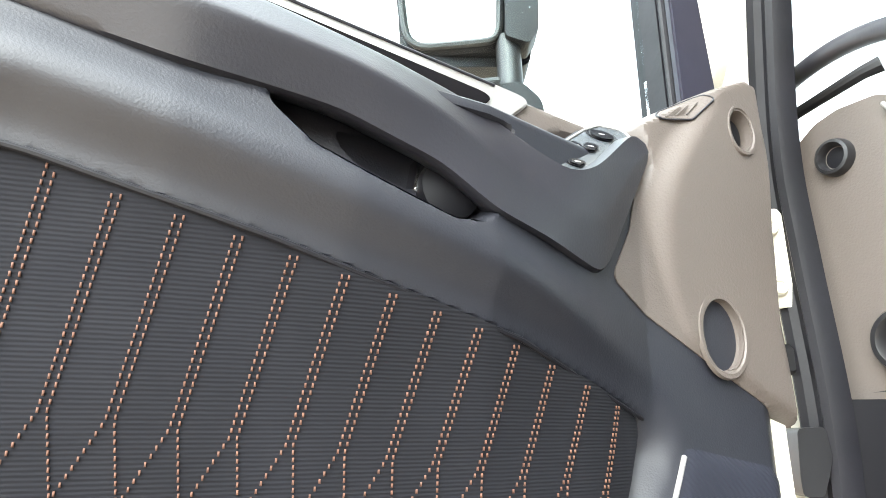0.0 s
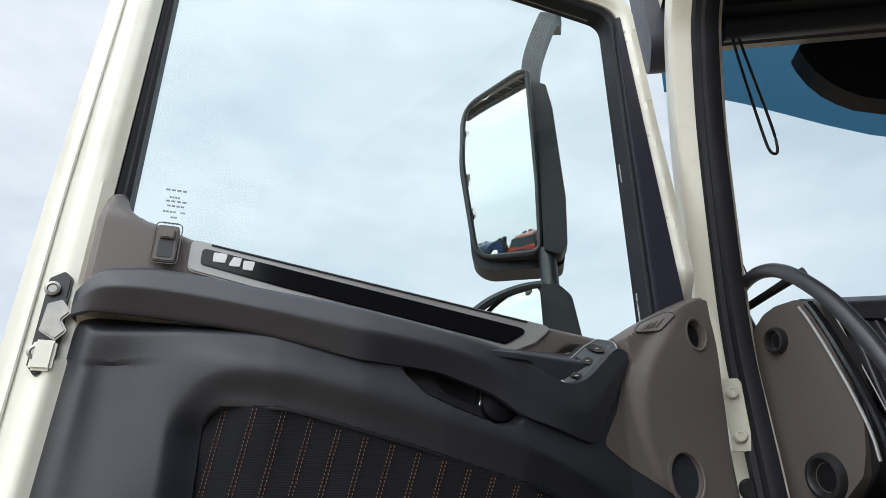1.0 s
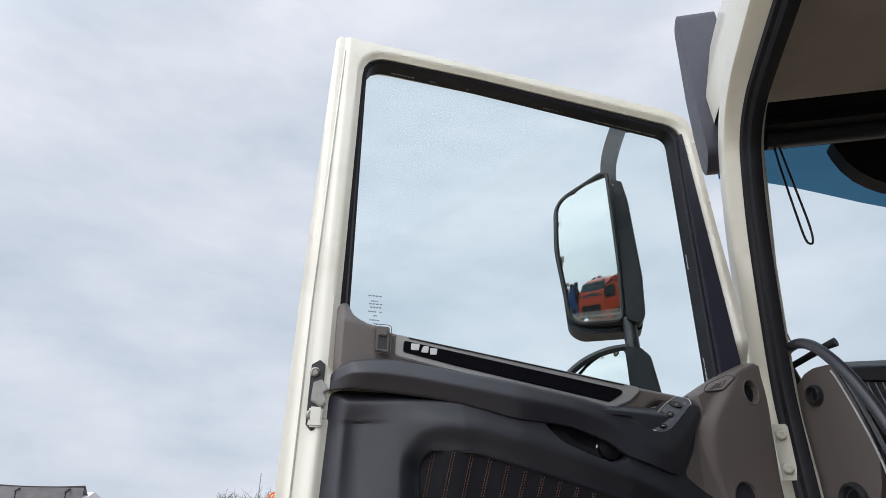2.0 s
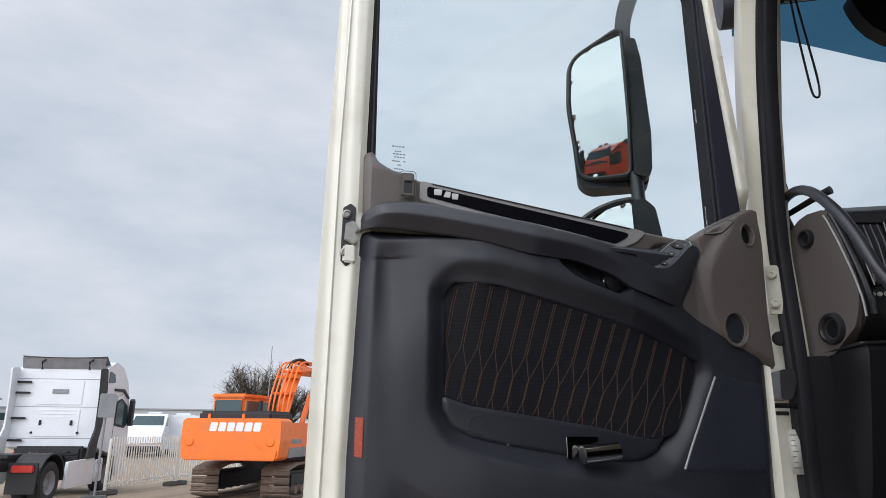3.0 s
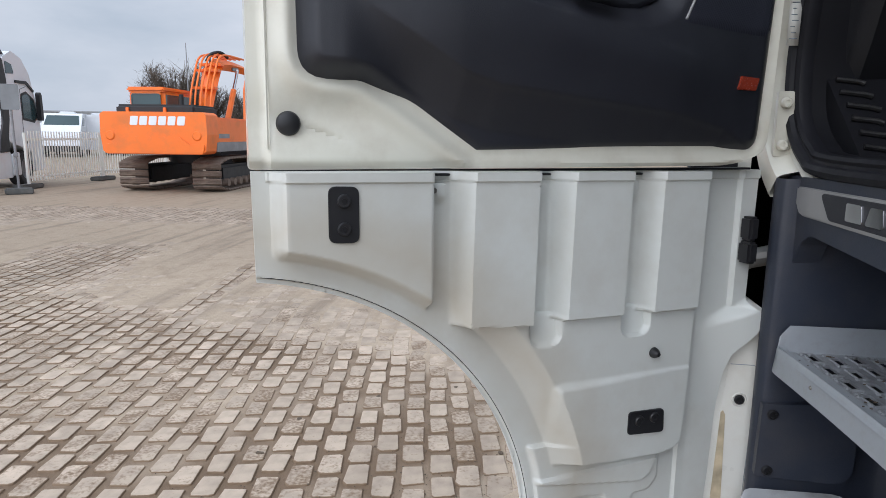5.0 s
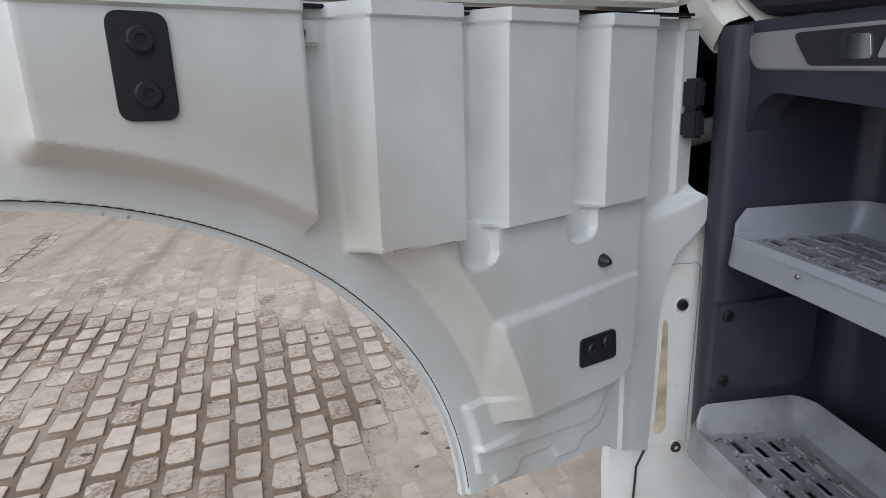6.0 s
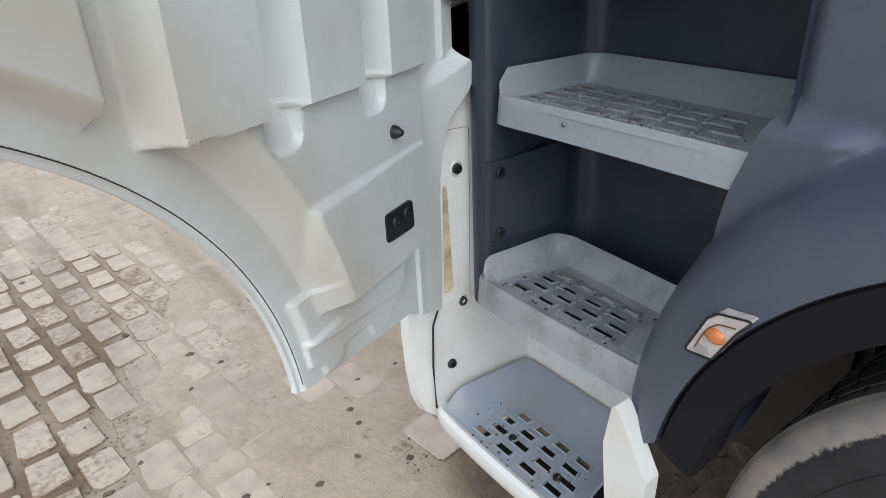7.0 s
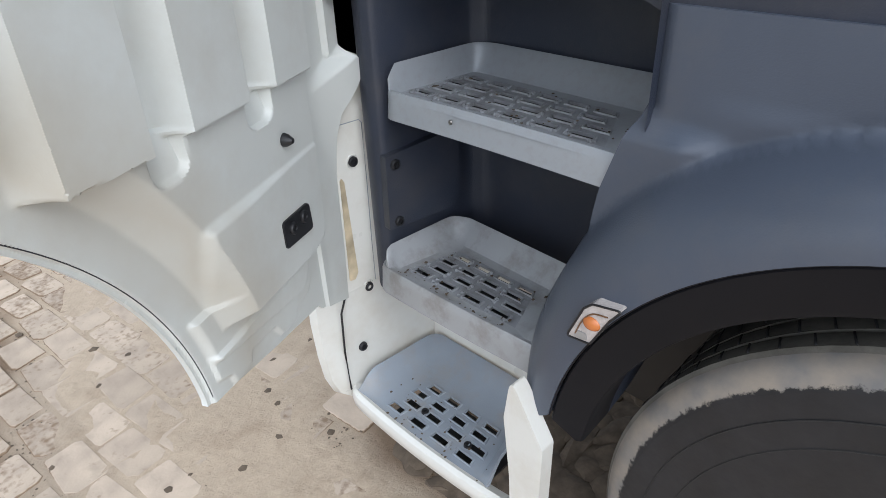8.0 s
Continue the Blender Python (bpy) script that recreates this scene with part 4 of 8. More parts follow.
skirt = part("skirt_panel", moulded(SKIRT, skirt_height, 0.0029, back=0.062, iso=[(line, off) for line in RIBS for off in (0.0, 0.0042)] + [(FIELD, 0.003), (FIELD, -0.006)] + [([(ARCH_U + r * math.cos(radians(a)), ARCH_Z + r * math.sin(radians(a))) for a in range(0, 360, 2)], 0.0) for r in (0.600, 0.652)]), M_SKIRT, door, "pale grey-white moulded skirt with ribs and wheel cut-out", True)
part("arch_edge_seal", tube([(u, 0.0475, z) for u, z in [(ARCH_U + (ARCH_R + 0.009) * math.cos(radians(a)), ARCH_Z + (ARCH_R + 0.009) * math.sin(radians(a))) for a in np.linspace(6, 83, 40)]], 0.0008, 6, up=(0, 1, 0)), M_ARM, skirt, "dark bead line round the wheel cut", True)
for (pts, tilt) in (([(0.114, 1.358), (0.160, 1.357), (0.160, 1.442), (0.114, 1.443)], 0), ([(0.680, 0.960), (0.764, 0.955), (0.761, 1.003), (0.680, 1.006)], 1)):
    y = -0.0005 if not tilt else 0.009
    pl = part("bolt_plate", plate(fillet(pts, 0.012 if not tilt else 0.008), y - 0.0035, y + 0.01, 0.001), M_BLACK, skirt, "black bolted fixing plate", True)
    centres = [(0.137, 1.421), (0.137, 1.379)] if not tilt else [(0.703, 0.987), (0.737, 0.990)]
    for u, z in centres:
        part("plate_bolt", turned([(0, 0.004), (0.004, 0.004), (0.0045, 0.006), (0.009, 0.006), (0.0105, 0.004), (0.0105, 0)], pose(u, y - 0.003, z, 90), 20), M_BLACK, pl, local=True)
part("rubber_buffer", turned([(0, 0.016), (0.004, 0.0155), (0.0095, 0.006), (0.0105, 0.0)], pose(0.733, 0.014, 1.118, 90), 20), M_BLACK, skirt, "black cone buffer", True)
for u, z in ((0.296, 1.432), (0.482, 1.432), (0.672, 1.432)):
    b = part("fixing_tab", box(u - 0.014, 0.030, z - 0.012, u + 0.016, 0.049, z + 0.012, 0.003), M_SKIRT, skirt, local=True)
    part("fixing_screw", turned([(0, 0.003), (0.0045, 0.003), (0.005, 0)], pose(u - 0.006, 0.030, z, 90), 14), M_STEEL, b, local=True)
    part("slot", box(u - 0.008, 0.030, 1.4555, u + 0.022, 0.045, 1.4595, 0.001), M_BLACK, skirt, local=True)
# the skirt bows out towards the door's free edge
BOW_AXIS = Vector((-0.057, -1.066, 1.582))
for ob in [skirt] + list(skirt.children_recursive):
    for v in ob.data.vertices:
        k = (0.075 - 0.088 * min(v.co.x, 0.85)) / (v.co.y - BOW_AXIS.y)
        v.co = v.co.lerp(BOW_AXIS, k)
part("skirt_gap", box(0.02, 0.010, 1.4655, 0.925, 0.03, 1.4695, 0.0005), M_RUBBER, door, "dark joint above the skirt", True)
part("hinge_arm", box(0.930, 0.0, 1.327, 0.953, 0.03, 1.374, 0.005), M_BLACK, door, "black lower check strap block", True)
part("hinge_arm", box(0.928, -0.003, 1.282, 0.952, 0.03, 1.325, 0.005), M_BLACK, door, "black lower check strap block", True)

# ---- the cab behind the door ----
cab = thing("truck_cab", "cream-white lorry cab, door wide open, with boarding steps and front wheel", "truck", pose(1.2, 0.0, 0.0))

# the open door hangs on the cab: its shell carries the rest of the door
door_parts = [ob for ob in door.children_recursive if ob is not shell]
for ob in door_parts:
    ob.parent = shell
    ob.matrix_parent_inverse = Matrix.Identity(4)
shell.parent = cab
shell.matrix_parent_inverse = cab.matrix_basis.inverted()
shell.matrix_basis = DOOR
shell.name = "truck_door"
tagged(shell, "cream-white cab door standing wide open, charcoal and taupe trim inside")
bpy.data.objects.remove(door)

# door opening: the line of the seal in the cab's side, as (y, z)
OPENING = [(-0.62, 1.458), (0.20, 1.458), (0.66, 1.460), (0.765, 1.485), (0.835, 1.555), (0.856, 1.66), (0.846, 1.78), (0.832, 1.92), (0.838, 2.08), (0.840, 2.20), (0.818, 2.33), (0.763, 2.55), (0.705, 2.69), (0.66, 2.755), (0.58, 2.795), (0.45, 2.81), (0.0, 2.82), (-0.62, 2.82)]
open_line = spline([(0, y, z) for y, z in OPENING], 8)


def along_opening(section, lo=0, hi=None):
    """Sweeps (outward, x) pairs along the opening's line."""
    L = open_line[lo:hi]
    rows = []
    for i, p in enumerate(L):
        t = (L[min(i + 1, len(L) - 1)] - L[max(i - 1, 0)]).normalized()
        o = Vector((0, t.z, -t.y))
        rows.append([(x, p.y + o.y * w, p.z + o.z * w) for w, x in section])
    return strip(rows)


frame_ob = part("door_frame", along_opening([(0.006, 0.470), (0.006, 0.452), (0.014, 0.440), (0.024, 0.432), (0.034, 0.398), (0.040, 0.392), (0.075, 0.388), (0.085, 0.392), (0.088, 0.46)], 24), M_CREAM, cab, "cream painted door opening and pillar")
part("door_sill", along_opening([(-0.03, 0.52), (0.0, 0.45), (0.010, 0.43), (0.020, 0.424), (0.026, 0.430), (0.03, 0.47)], 0, 33), M_CREAM, cab, "cream painted sill")
part("inner_edge_trim", along_opening([(-0.012, 0.462), (-0.034, 0.452), (-0.038, 0.50), (-0.036, 0.54)], 0, 58), M_DARK, cab, "dark inner edge trim of the doorway")
seal = part("door_seal", along_opening([(0.002, 0.440), (0.006, 0.428), (0.001, 0.418), (-0.008, 0.414), (-0.016, 0.418), (-0.019, 0.426), (-0.024, 0.427), (-0.030, 0.424), (-0.036, 0.429), (-0.038, 0.437), (-0.036, 0.452)]), M_RUBBER, cab, "fat black rubber door seal with two beads")

# hinges on the pillar
for z0, z1 in ((2.035, 2.145), (1.490, 1.615)):
    hp = part("hinge_plate", prism(fillet([(0.397, z0), (0.426, z0), (0.432, z0 + 0.02), (0.432, z1 - 0.015), (0.424, z1), (0.397, z1)], 0.004), pose(0, 0.848 if z0 > 2 else 0.852, 0, 0, 0, -4), 0.012, 0.002), M_CREAM, cab, "cream painted hinge leaf")
    for z in (z0 + 0.022, z1 - 0.022):
        part("hinge_bolt", turned([(0, 0.006), (0.004, 0.006), (0.005, 0.008), (0.0085, 0.0075), (0.0105, 0.004), (0.0105, 0.0)], pose(0.409, 0.818, z, 90), 18), M_CREAM, hp)
check = part("door_check", prism(fillet([(0.392, 1.850), (0.392, 1.868), (0.396, 1.912), (0.424, 1.914), (0.426, 1.885), (0.420, 1.868), (0.412, 1.850)], 0.006), pose(0, 0.80, 0), 0.09, 0.006, 3), M_BLACK, cab, "black rubber-covered door check arm")
part("check_rod", tube([(0.36, 0.79, 1.838), (0.436, 0.826, 1.838)], 0.0055, 10), M_BLACK, check)
part("check_rod", tube([(0.372, 0.79, 1.822), (0.400, 0.80, 1.822)], 0.0045, 10), M_BLACK, check)
part("pillar_plug", turned([(0, 0.006), (0.012, 0.006), (0.016, 0.002), (0.016, 0)], pose(0.411, 0.826, 1.981, 90), 20), M_BLACK, cab, "black rubber plug")
part("roof_bracket", box(0.424, 0.795, 2.716, 0.442, 0.82, 2.776, 0.004), M_CREAM, cab, "small cream bracket")
lab = bmesh.new()
addbox(lab, 0.402, 0.829, 1.70, 0.424, 0.830, 1.79)
part("pillar_label", lab, M_WHITE, cab, "white paper label with unreadable print")
bars = bmesh.new()
for i in range(7):
    addbox(bars, 0.406 + (i % 2) * 0.002, 0.8284, 1.712 + i * 0.011, 0.420 - (i % 3) * 0.003, 0.8292, 1.7138 + i * 0.011)
part("label_print", bars, M_PRINT, cab)

# cab outside in front of the pillar, roof edge and sun visor end
part("front_corner", strip([[(0.392, 0.92, z), (0.400, 1.02, z - 0.0), (0.47, 1.12, z), (0.62, 1.17, z)] for z in (1.46, 1.8, 2.2)] + [[(0.395 + k * 0.010, 0.905 - k * 0.042, z), (0.402 + k * 0.010, 0.95 - k * 0.045, z), (0.46 + k * 0.01, 1.00 - k * 0.045, z), (0.50 + k * 0.01, 1.01 - k * 0.045, z)] for k, z in enumerate((2.24, 2.4, 2.6, 2.8, 3.0))]), M_CREAM, cab, "cream painted front corner")
part("roof_side", strip([[(0.405, y, 2.89), (0.400, y, 2.98), (0.44, y, 3.15), (0.60, y, 3.30), (1.2, y, 3.38)] for y in (0.80, 0.70, 0.4, 0.0, -0.7)]), M_CREAM, cab, "cream painted roof side")
part("roof", box(0.60, -0.96, 3.30, 2.88, 0.82, 3.39, 0.03), M_CREAM, cab, "cream painted cab roof")
part("front_panel", box(0.64, 1.175, 0.75, 2.74, 1.25, 2.15, 0.03), M_CREAM, cab, "cream painted lower front panel")
part("visor_end", prism(fillet([(0.78, 2.80), (0.84, 2.76), (0.885, 2.83), (0.895, 3.05), (0.87, 3.30), (0.80, 3.30), (0.79, 3.0)], 0.04), pose(0.375, 0, 0, 0, 0, 0) @ Matrix(((0, 1, 0, 0), (1, 0, 0, 0), (0, 0, 1, 0), (0, 0, 0, 1))), 0.10, 0.008), M_NAVY, cab, "dark outer sun visor end")

# windscreen with its tint band, frame and dash
def screen_y(x, z):
    return 1.17 - 0.16 * (z - 2.2) + 0.10 * (1 - (1 - min(1.0, (x - 0.48) / 0.8)) ** 2)


def pane(x0, x1, z0, z1, bow=0.0):
    rows = []
    for i in range(13):
        x = x0 + (x1 - x0) * i / 12
        lo = z0 + bow * ((i / 12) ** 2 - 1) if bow else z0
        rows.append([(x, screen_y(x, z), z) for z in (lo, (lo + z1) / 2, z1)])
    return strip(rows)


part("windscreen", pane(0.46, 2.0, 2.18, 3.14), M_SCREEN, cab, "clear windscreen").visible_shadow = False
tb = bmesh.new()
strip([[(x, screen_y(x, z) - 0.004, z) for z in (2.885 - 0.115 * sstep(0.50, 1.1, x), 3.14)] for x in np.linspace(0.46, 2.0, 17)], tb)
part("tint_band", tb, M_TINT, cab, "blue-tinted band along the top of the windscreen").visible_shadow = False
part("windscreen_base", tube([(x, screen_y(x, 2.2) - 0.01, 2.20) for x in np.linspace(0.44, 2.0, 12)], 0.02, 8), M_BLACK, cab)

# taupe dash end with two vents, and the dark fascia
DASH = fillet([(-0.03, 1.925), (-0.03, 2.20), (0.026, 2.232), (0.05, 2.246), (0.078, 2.251), (0.12, 2.247), (0.143, 2.235), (0.171, 2.13), (0.182, 2.054), (0.172, 2.016), (0.159, 1.988), (0.092, 1.94), (0.037, 1.933)], [0.005, 0.02, 0.03, 0.03, 0.03, 0.02, 0.012, 0.08, 0.02, 0.01, 0.02, 0.02, 0.02])
DASH_POSE = Matrix.Translation((0.462, 0.862, 0)) @ Matrix.Rotation(radians(-68), 4, "Z")
dash = part("dashboard", prism(DASH, DASH_POSE, 0.055, 0.010, 4), M_BROWN, cab, "taupe dashboard end panel with round vents")
for u, z, a in ((0.068, 2.197, 0.021), (0.101, 1.992, 0.033)):
    m = DASH_POSE @ pose(u, 0.0, z, 90)
    vn = part("dash_vent", turned([(a * 0.60, -0.004), (a * 0.66, 0.007), (a * 0.76, 0.011), (a * 0.92, 0.010), (a, 0.005), (a * 1.02, -0.002)], m, 36), M_BLACK, dash, "black round air vent")
    part("vent_core", turned([(0, 0.0015), (a * 0.3, 0.0012), (a * 0.56, 0.0004), (a * 0.68, -0.003)], m, 28), M_DARK, vn)
SIDE = Matrix(((0, 1, 0, 0), (1, 0, 0, 0), (0, 0, 1, 0), (0, 0, 0, 1)))
fascia_profile = fillet([(1.16, 2.262), (0.80, 2.266), (0.735, 2.235), (0.70, 2.15), (0.685, 2.05), (0.69, 2.00), (0.76, 1.96), (1.16, 1.94)], [0.02, 0.05, 0.04, 0.08, 0.05, 0.02, 0.03, 0.02])
fascia = part("fascia", prism(fascia_profile, Matrix.Translation((0.534, 0, 0)) @ SIDE, 1.55, 0.012, 3), M_BLACK, cab, "black dashboard fascia with louvred vent")
line_pts = [DASH_POSE @ Vector((u, -0.004, z)) for u, z in ((0.128, 2.232), (0.138, 2.212), (0.158, 2.160), (0.180, 2.091), (0.192, 2.039), (0.194, 2.003))]
part("silver_fascia_line", tube(spline(line_pts, 5), 0.0024, 8), M_SILVER, fascia, "silver accent line")
part("edge_trim", tube(spline([p + Vector((0.012, -0.006, 0.002)) for p in line_pts], 5), 0.007, 10), M_GLOSS, fascia, "glossy black edge of the fascia")
vent_frame = part("louvre_frame", tube([(0.548, 0.722, 2.205), (0.605, 0.718, 2.200), (0.605, 0.677, 2.065), (0.552, 0.680, 2.062)], 0.004, 8, closed=True), M_GLOSS, fascia, "frame of the louvred side vent")
for i in range(4):
    x = 0.556 + i * 0.013
    part("fascia_louvre", tube([(x, 0.718, 2.198), (x + 0.001, 0.699, 2.15), (x + 0.001, 0.681, 2.07)], 0.0028, 8), M_ARM, vent_frame)
for x in (0.548, 0.560, 0.572):
    part("small_button", turned([(0, 0.003), (0.004, 0.003), (0.0048, 0.0)], pose(x, 0.679, 2.045, 90), 14), M_SILVER, fascia)
# black knee panel that folds down into the footwell
knee_rows = []
for z, d in ((1.952, 0.0), (1.94, -0.006), (1.90, 0.004), (1.82, 0.030), (1.70, 0.075), (1.58, 0.13), (1.46, 0.19)):
    knee_rows.append([(0.455, 0.868 + d * 0.3, z), (0.476, 0.840 + d * 0.4, z), (0.510, 0.755 + d * 0.7, z), (0.522, 0.722 + d, z), (0.535, 0.712 + d, z), (0.60, 0.715 + d, z), (0.75, 0.73 + d, z), (1.60, 0.74 + d, z)])
part("kick_panel", strip(knee_rows), M_WELL_DARK, cab, "black moulded knee panel over the footwell")
part("knee_panel_edge", tube(spline([(0.476, 0.838, 1.945), (0.500, 0.775, 1.948), (0.521, 0.716, 1.953), (0.55, 0.708, 1.955), (0.75, 0.722, 1.958)], 5), 0.0035, 8), M_BLACK, cab)
# worn ribbed footrest that slopes up beside the doorway
rest = part("footrest", prism(fillet([(0.60, 1.452), (0.66, 1.487), (0.85, 1.668), (0.90, 1.72), (0.95, 1.72), (0.95, 1.452)], [0.004, 0.02, 0.02, 0.02, 0.004, 0.004]), Matrix.Translation((0.478, 0, 0)) @ SIDE, 0.17, 0.008), M_DARK, cab, "worn black ribbed footrest")
for i in range(7):
    y = 0.675 + i * 0.026
    z = 1.494 + (y - 0.66) * 0.9526
    part("footrest_rib", tube([(0.488 + 0.003 * (i % 2), y + 0.006, z + 0.004), (0.530, y, z - 0.001), (0.545 - 0.003 * (i % 3), y - 0.004, z - 0.005)], 0.0052, 8), M_RIB, rest, "worn grey tread rib")

# steering wheel, with cable tie and stalk
rim_curve = spline([(0.545, 1.00, 2.22), (0.515, 0.985, 2.285), (0.487, 0.926, 2.318), (0.466, 0.781, 2.301), (0.455, 0.651, 2.256), (0.457, 0.555, 2.185), (0.468, 0.509, 2.117), (0.482, 0.482, 2.047), (0.515, 0.462, 1.985), (0.60, 0.455, 1.93), (0.72, 0.47, 1.915)], 7)
steer = part("steering_wheel", tube(rim_curve, 0.0105, 14, up=(1, 0, 0)), M_ARM, cab, "black plastic-rimmed steering wheel")
part("spoke", tube([(0.72, 0.47, 1.915), (0.78, 0.64, 2.02), (0.80, 0.75, 2.02)], 0.015, 10), M_ARM, steer)
tie = Vector((0.474, 0.823, 2.318))
part("cable_tie", tube([tie - Vector((0, 0, 0.012)), tie + Vector((-0.004, 0, 0.018)), tie + Vector((-0.012, 0.0, 0.036))], [0.0020, 0.0010, 0.0006], 6), M_BLACK, steer, "thin black cable tie end")
part("stalk", tube([(0.478, 0.90, 2.282), (0.505, 0.84, 2.290), (0.530, 0.79, 2.298), (0.543, 0.776, 2.301)], [0.007, 0.007, 0.008, 0.0095], 10), M_BLACK, cab, "black control stalk")

# roller blind, header and its pull cord
part("header_rail", box(0.49, 0.72, 2.835, 2.3, 0.87, 2.902, 0.02), M_DARK, cab, "dark header above the windscreen")
part("roller_blind", tube([(0.52, 0.80, 2.835), (2.2, 0.80, 2.835)], 0.026, 14), M_TRIM, cab, "rolled-up dark sun blind")
part("headliner", strip([[(x, y, z) for y, z in ((1.0, 2.95), (0.75, 2.99), (0.3, 3.06), (-0.7, 3.10))] for x in (0.44, 0.9, 1.6, 2.4)]), M_LINER, cab, "light taupe cab headliner")
loop = spline([(0.535, 0.805, 2.845), (0.538, 0.805, 2.74), (0.545, 0.806, 2.62), (0.550, 0.807, 2.560), (0.557, 0.808, 2.545), (0.566, 0.809, 2.552), (0.567, 0.809, 2.60), (0.556, 0.807, 2.72), (0.545, 0.806, 2.845)], 8)
part("blind_cord", tube(loop, 0.0026, 8), M_BLACK, cab, "black looped pull cord")
part("sensor_housing", prism(fillet([(0.755, 2.95), (0.763, 2.911), (0.778, 2.87), (0.800, 2.836), (0.828, 2.810), (0.860, 2.790), (0.95, 2.765), (1.30, 2.755), (1.35, 2.95)], 0.02), pose(0, 1.0, 0), 0.05, 0.01), M_DARK, cab, "dark rounded sensor housing on the screen")

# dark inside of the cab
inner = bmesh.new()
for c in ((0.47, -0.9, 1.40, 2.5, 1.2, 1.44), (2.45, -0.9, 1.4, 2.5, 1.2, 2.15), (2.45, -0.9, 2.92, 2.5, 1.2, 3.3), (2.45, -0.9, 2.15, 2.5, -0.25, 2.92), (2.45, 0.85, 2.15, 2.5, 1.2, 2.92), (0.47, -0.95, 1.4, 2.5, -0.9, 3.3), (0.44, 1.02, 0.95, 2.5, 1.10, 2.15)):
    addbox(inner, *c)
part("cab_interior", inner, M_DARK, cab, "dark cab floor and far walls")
outer = bmesh.new()
for c in ((0.40, -0.95, 0.9, 0.44, -0.60, 3.2), (0.42, -0.99, 0.9, 2.9, -0.96, 3.3), (2.86, -0.95, 0.9, 2.9, 1.1, 2.10), (2.86, -0.95, 2.96, 2.9, 1.1, 3.3), (2.86, -0.95, 2.10, 2.9, -0.30, 2.96), (2.86, 0.90, 2.10, 2.9, 1.1, 2.96)):
    addbox(outer, *c)
part("cab_body", outer, M_CREAM, cab, "cream painted cab side and back wall")

far_pane = bmesh.new()
addbox(far_pane, 2.66, -0.34, 2.06, 2.665, 0.94, 3.0)
part("far_door_glass", far_pane, M_GLASS, cab, "clear window of the far door").visible_shadow = False

# ---- wing mirror on the front corner ----
mirror = part("wing_mirror", prism(fillet([(0.0, 2.425), (-0.012, 2.62), (0.0, 2.745), (0.112, 2.826), (0.160, 2.824), (0.180, 2.77), (0.195, 2.54), (0.182, 2.405), (0.03, 2.402)], [0.05, 0.2, 0.05, 0.06, 0.02, 0.05, 0.2, 0.02, 0.06]), pose(0, 0.945, 0, 0, 0, 0), 0.060, 0.014, 3), M_RUBBER, cab, "black wing mirror housing spotted with rain")
GL = fillet([(0.010, 2.430), (-0.013, 2.63), (-0.006, 2.760), (0.115, 2.815), (0.132, 2.812), (0.135, 2.69), (0.138, 2.560), (0.136, 2.424)], [0.040, 0.3, 0.060, 0.03, 0.012, 0.3, 0.3, 0.02])


def mirror_face(outline, centre, normal_turn, bulge, y):
    """A convex looking-glass over an outline, turned by (pitch, yaw) degrees in its housing."""
    bm = moulded(outline, lambda U, Z: y + ((U - centre[0]) ** 2 + (Z - centre[1]) ** 2) / (2 * bulge) + np.tan(radians(normal_turn[0])) * (Z - centre[1]) + np.tan(radians(normal_turn[1])) * (U - centre[0]), 0.008)
    return bm


MIRROR_BASE, MIRROR_PITCH, MIRROR_YAW = 0.890, math.tan(radians(-9.3)), math.tan(radians(-14.2))
mf = part("mirror_glass", mirror_face(GL, (0.06, 2.63), (-9.3, -14.2), 2.8, MIRROR_BASE), M_MIRROR, mirror, "large rectangular looking-glass", sharp=180)
rim_line = [(x, MIRROR_BASE + MIRROR_PITCH * (z - 2.63) + MIRROR_YAW * (x - 0.06) + ((x - 0.06) ** 2 + (z - 2.63) ** 2) / 5.6, z) for x, z in GL]
part("mirror_rim", tube(rim_line, 0.0055, 8, closed=True, up=(0, 1, 0)), M_BLACK, mirror)
part("mirror_shell", strip([rim_line, [(0.07 + (x - 0.07) * 1.10, y + 0.012, 2.62 + (z - 2.62) * 1.04) for x, y, z in rim_line], [(0.075 + (x - 0.07) * 1.10, 0.958, 2.62 + (z - 2.62) * 1.03) for x, y, z in rim_line]], closed=True), M_RUBBER, mirror, "black mirror bowl")
part("side_cheek", prism(fillet([(0.140, 2.825), (0.172, 2.812), (0.182, 2.748), (0.192, 2.53), (0.187, 2.43), (0.174, 2.408), (0.142, 2.42), (0.144, 2.56)], 0.008), pose(0, 0.895, 0), 0.04, 0.006, 2), M_RUBBER, mirror)
arm_mid = spline([(0.140, 0.93, 2.825), (0.142, 0.93, 2.855), (0.149, 0.93, 2.902), (0.164, 0.93, 2.953), (0.186, 0.93, 3.010), (0.200, 0.94, 3.042), (0.208, 0.99, 3.055)], 4)
part("upper_arm", strip([[(p.x - 0.021, p.y - 0.02, p.z + 0.002), (p.x - 0.019, p.y + 0.02, p.z), (p.x + 0.021, p.y + 0.02, p.z - 0.004), (p.x + 0.021, p.y - 0.02, p.z - 0.003)] for p in arm_mid], closed=True), M_BLACK, mirror, "black curved upper mirror arm")
part("lower_arm", tube([(0.148, 0.92, 2.43), (0.150, 0.915, 2.33)], 0.017, 12), M_BLACK, mirror)
